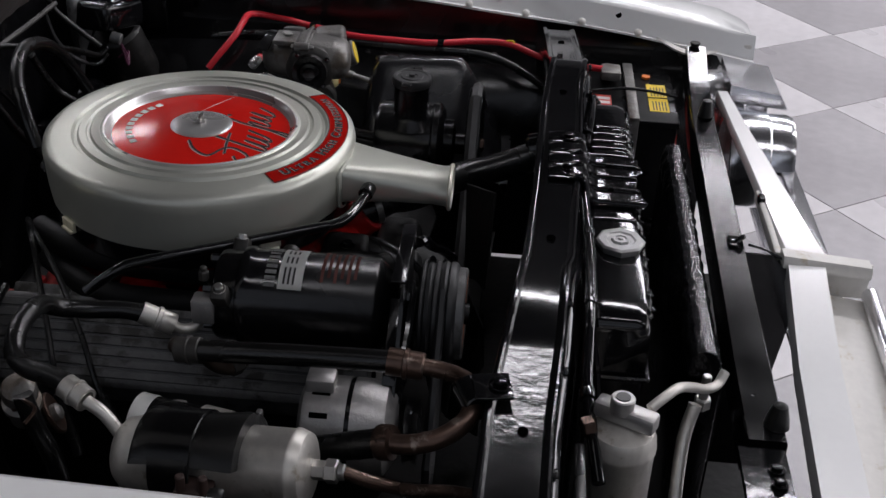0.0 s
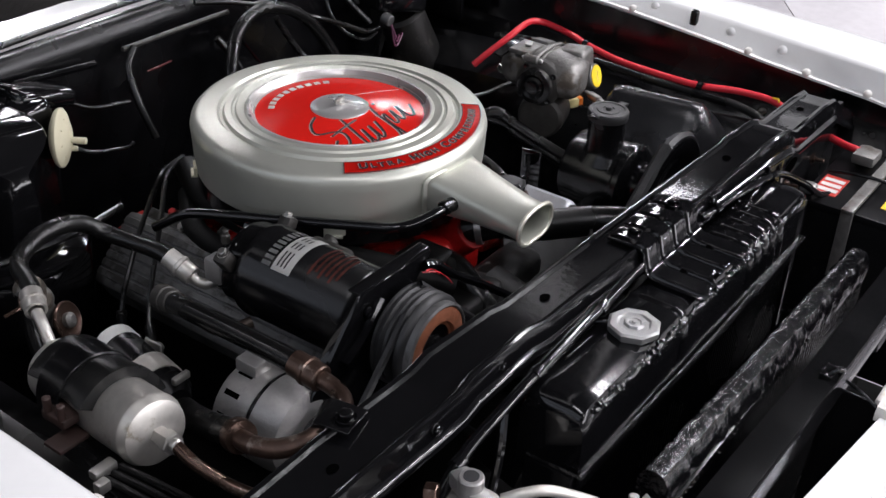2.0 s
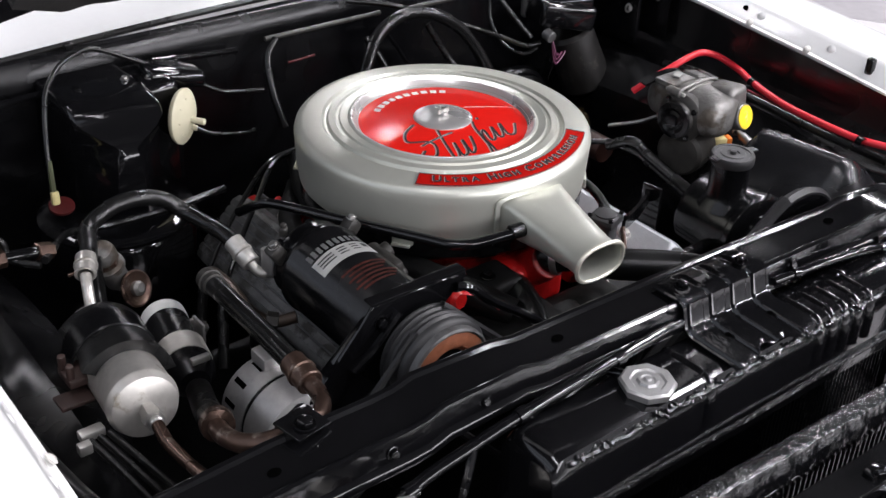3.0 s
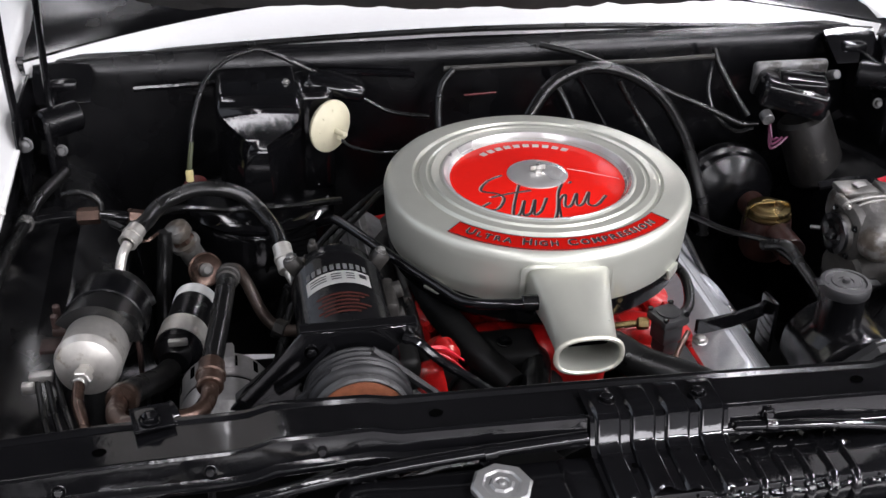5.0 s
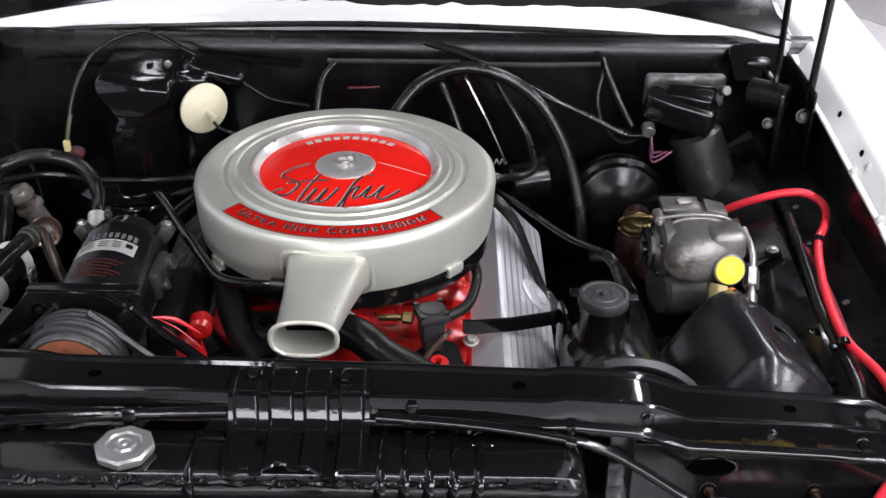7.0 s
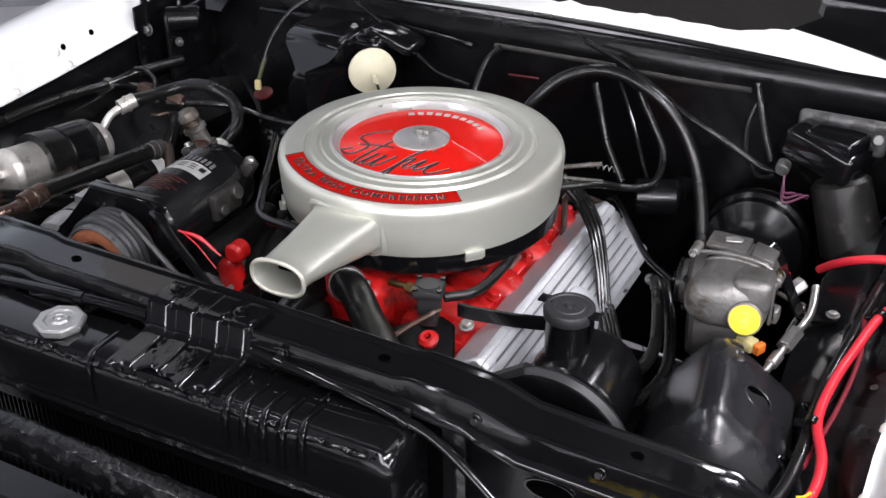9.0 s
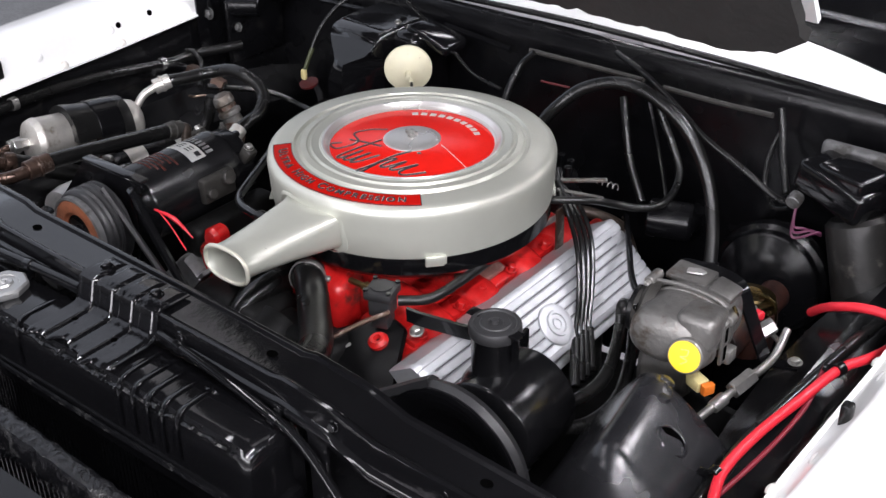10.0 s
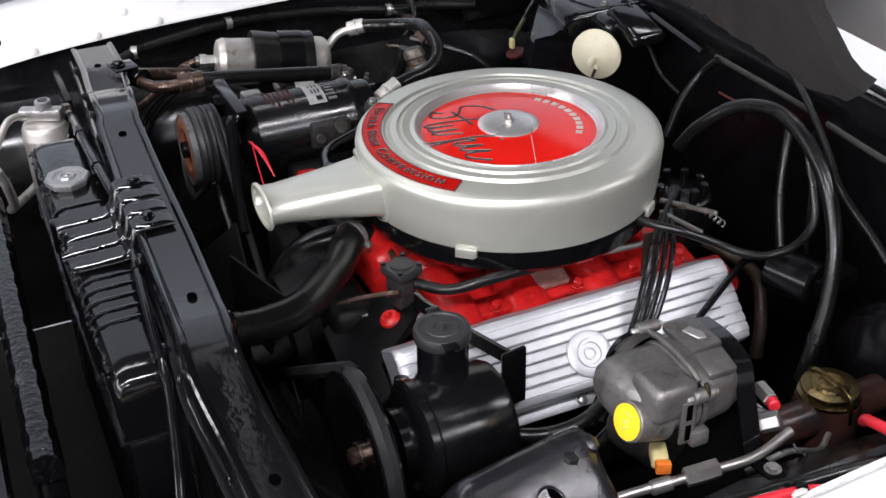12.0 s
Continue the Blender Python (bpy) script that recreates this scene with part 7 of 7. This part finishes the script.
# Added black tubes that stand in for shade over the left red castings.
hose_thing("left_shade_tube", [(-0.13, 0.22, 0.865), (-0.175, 0.12, 0.858), (-0.185, 0.0, 0.852), (-0.175, -0.12, 0.852), (-0.14, -0.24, 0.85), (-0.10, -0.30, 0.83)], 0.022, "thick black tube added as shade beside the manifold", "harness", BLACK_DULL)
hose_thing("left_shade_tube", [(-0.15, 0.20, 0.83), (-0.225, 0.10, 0.828), (-0.235, -0.02, 0.826), (-0.225, -0.15, 0.82), (-0.17, -0.26, 0.81)], 0.018, "second black tube added as shade beside the manifold", "hose", BLACK_DULL)
hose_thing("left_harness", [(-0.62, 0.10, 0.90), (-0.55, 0.2, 0.87), (-0.47, 0.22, 0.85), (-0.38, 0.20, 0.86), (-0.28, 0.21, 0.86)], 0.006, "black wiring harness low at the firewall", "wire", n=8)

# ---- battery and its cable ----
def battery():
    t = thing("battery", (0.58, -0.70, 0.66), "black car battery with yellow and red warning labels", "battery")
    part("case", box((0.58, -0.698, 0.745), (0.24, 0.172, 0.20), 0.006), BATTERY_CASE, t)
    part("lid", box((0.58, -0.698, 0.849), (0.246, 0.178, 0.014), 0.004), BATTERY_CASE, t)
    for x in (0.536, 0.606):
        part("yellow_label", box((x, -0.752, 0.8567), (0.064, 0.038, 0.001), 0), YELLOW, t, "yellow warning sticker")
        part("label_print", merged(*[box((x - 0.006, -0.765 + k * 0.006, 0.8575), (0.042, 0.0022, 0.0006), 0) for k in range(5)]), INK, t)
    part("red_label", box((0.53, -0.64, 0.8567), (0.075, 0.04, 0.001), 0), BATTERY_RED, t, "red and white sticker")
    part("white_print", merged(*[box((0.51 + 0.02 * k, -0.64, 0.8575), (0.012, 0.034, 0.0006), 0) for k in range(3)]), LABEL_WHITE, t)
    part("side_label", box((0.58, -0.785, 0.775), (0.22, 0.002, 0.10), 0), BATTERY_RED, t, "red front face label")
    part("hold_down", merged(box((0.575, -0.698, 0.866), (0.28, 0.02, 0.008), 0.002), box((0.44, -0.698, 0.80), (0.006, 0.02, 0.14), 0.001)), GREY_CAST, t)
    part("strap_wire", tube([(0.572, -0.62, 0.862), (0.572, -0.70, 0.872), (0.572, -0.79, 0.862)], 0.003, 8), BLACK_SATIN, t)
    part("terminal", merged(cyl((0.48, -0.62, 0.857), (0.48, -0.62, 0.875), 0.008), box((0.478, -0.618, 0.868), (0.022, 0.024, 0.012), 0.003)), STEEL, t)
    part("terminal_clamp", merged(cyl((0.655, -0.655, 0.857), (0.655, -0.655, 0.885), 0.013), box((0.64, -0.66, 0.876), (0.05, 0.04, 0.02), 0.005)), GREY_CAST, t)
    part("vent_cap", lathe([(0, 0), (0.009, 0), (0.009, 0.004), (0, 0.005)], aim((0.672, -0.735, 0.857), (0, 0, 1)), 16), ORANGE, t)
    return t


battery()
tagged(part("battery_tray", merged(box((0.58, -0.70, 0.635), (0.27, 0.20, 0.02), 0.004), box((0.58, -0.70, 0.50), (0.10, 0.10, 0.26), 0.004)), BLACK_SATIN), "black steel battery tray", "battery tray")
rc = hose_thing("battery_cable", [(0.63, 0.165, 0.825), (0.655, 0.140, 0.856), (0.685, 0.118, 0.882), (0.72, 0.110, 0.897), (0.755, 0.106, 0.901), (0.779, 0.09, 0.896), (0.783, 0.06, 0.891), (0.768, 0.012, 0.890), (0.745, -0.036, 0.889), (0.728, -0.12, 0.882), (0.716, -0.21, 0.883), (0.714, -0.30, 0.884), (0.735, -0.38, 0.886), (0.735, -0.45, 0.885), (0.712, -0.52, 0.870), (0.69, -0.57, 0.870), (0.66, -0.615, 0.876), (0.645, -0.645, 0.880)], 0.0068, "bright red battery cable clipped along the inner wing", "cable", RED_CABLE)
for p, d in (((0.745, -0.036, 0.889), (0.3, 1, 0)), ((0.708, -0.31, 0.884), (0.1, 1, 0))):
    part("clip", merged(lathe([(0.007, -0.006), (0.0098, -0.006), (0.0098, 0.006), (0.007, 0.006)], aim(p, d), 16), box(Vector(p) + Vector((-0.012, 0, -0.004)), (0.016, 0.012, 0.005), 0.001)), BLACK_SATIN, rc)
part("yellow_tag", tube([(0.735, -0.445, 0.892), (0.730, -0.458, 0.894), (0.722, -0.462, 0.893)], 0.002, 6), YELLOW, rc)
hose_thing("wing_harness", [(0.735, 0.18, 0.855), (0.732, 0.10, 0.868), (0.727, 0.04, 0.871), (0.715, -0.10, 0.872), (0.706, -0.21, 0.871), (0.707, -0.385, 0.869), (0.69, -0.46, 0.855), (0.65, -0.53, 0.83)], 0.0085, "black taped wiring harness along the inner wing edge", "harness", n=10)
hose_thing("wing_wire", [(0.725, -0.03, 0.88), (0.735, -0.12, 0.87), (0.73, -0.24, 0.868), (0.715, -0.38, 0.87)], 0.0035, "thin dark red wire beside the battery cable", "wire", mat("dark_red_wire", (0.16, 0.01, 0.02), 0.5), n=8)
bar_loom = hose_thing("support_loom", [(-0.60, -0.60, 0.88), (-0.50, -0.585, 0.925), (-0.42, -0.586, 0.945), (-0.35, -0.588, 0.958), (-0.25, -0.588, 0.968), (-0.15, -0.585, 0.972), (-0.09, -0.583, 0.973)], 0.0075, "paint-covered wiring loom along the radiator support", "harness", BLACK_ROUGH, n=10)
for x, y, z in ((-0.50, -0.585, 0.925), (-0.35, -0.588, 0.958), (-0.20, -0.587, 0.970)):
    part("tape_band", lathe([(0.007, -0.007), (0.0092, -0.007), (0.0095, 0.0), (0.0092, 0.007), (0.007, 0.007)], aim((x, y, z), (1, 0, 0.12)), 14), BLACK, bar_loom)
front_loom = hose_thing("support_loom", [(0.08, -0.59, 0.973), (0.18, -0.60, 0.972), (0.27, -0.606, 0.962), (0.34, -0.61, 0.945), (0.42, -0.625, 0.90), (0.48, -0.64, 0.86), (0.56, -0.66, 0.84)], 0.0062, "black wiring loom dropping towards the battery", "harness", BLACK, n=10)
for x, y, z in ((0.12, -0.594, 0.973), (0.30, -0.608, 0.955)):
    part("wire_clip", merged(lathe([(0.006, -0.006), (0.0082, -0.006), (0.0082, 0.006), (0.006, 0.006)], aim((x, y, z), (1, -0.1, -0.15)), 14), box((x, y + 0.006, z + 0.010), (0.010, 0.004, 0.016), 0.001)), BLACK, front_loom)
hose_thing("overflow_tube", [(-0.20, -0.578, 0.95), (-0.26, -0.582, 0.95), (-0.32, -0.59, 0.93), (-0.345, -0.60, 0.88), (-0.36, -0.61, 0.80)], 0.0045, "thin black overflow tube from the filler neck", n=8)
hose_thing("drop_wire", [(-0.42, -0.59, 0.945), (-0.44, -0.60, 0.90), (-0.47, -0.605, 0.83), (-0.50, -0.605, 0.76)], 0.0055, "black glossy wire hanging beside the drier", "wire", BLACK, n=8)

# ---- floor tiles ----
TILE = 0.61
random.seed(8)
protos = []
for material in (FLOOR_LIGHT, FLOOR_DARK):
    me = part("tile", box((0, 0, -0.0045), (TILE - 0.004, TILE - 0.004, 0.009), 0.001, seg=1), material, floor)
    protos.append(me.data)
    bpy.data.objects.remove(me)
turn = Matrix.Rotation(radians(34), 4, "Z")
for i in range(-10, 12):
    for j in range(-10, 12):
        p = turn @ Vector((i * TILE, j * TILE, 0)) + Vector((2.24, -1.61, 0))
        if -3.5 < p.x < 7.5 and -5.5 < p.y < 4.0:
            ob = new("tile", protos[(i + j + 1) % 2])
            ob.parent = floor
            ob.matrix_world = Matrix.Translation((p.x, p.y, 0.002)) @ turn
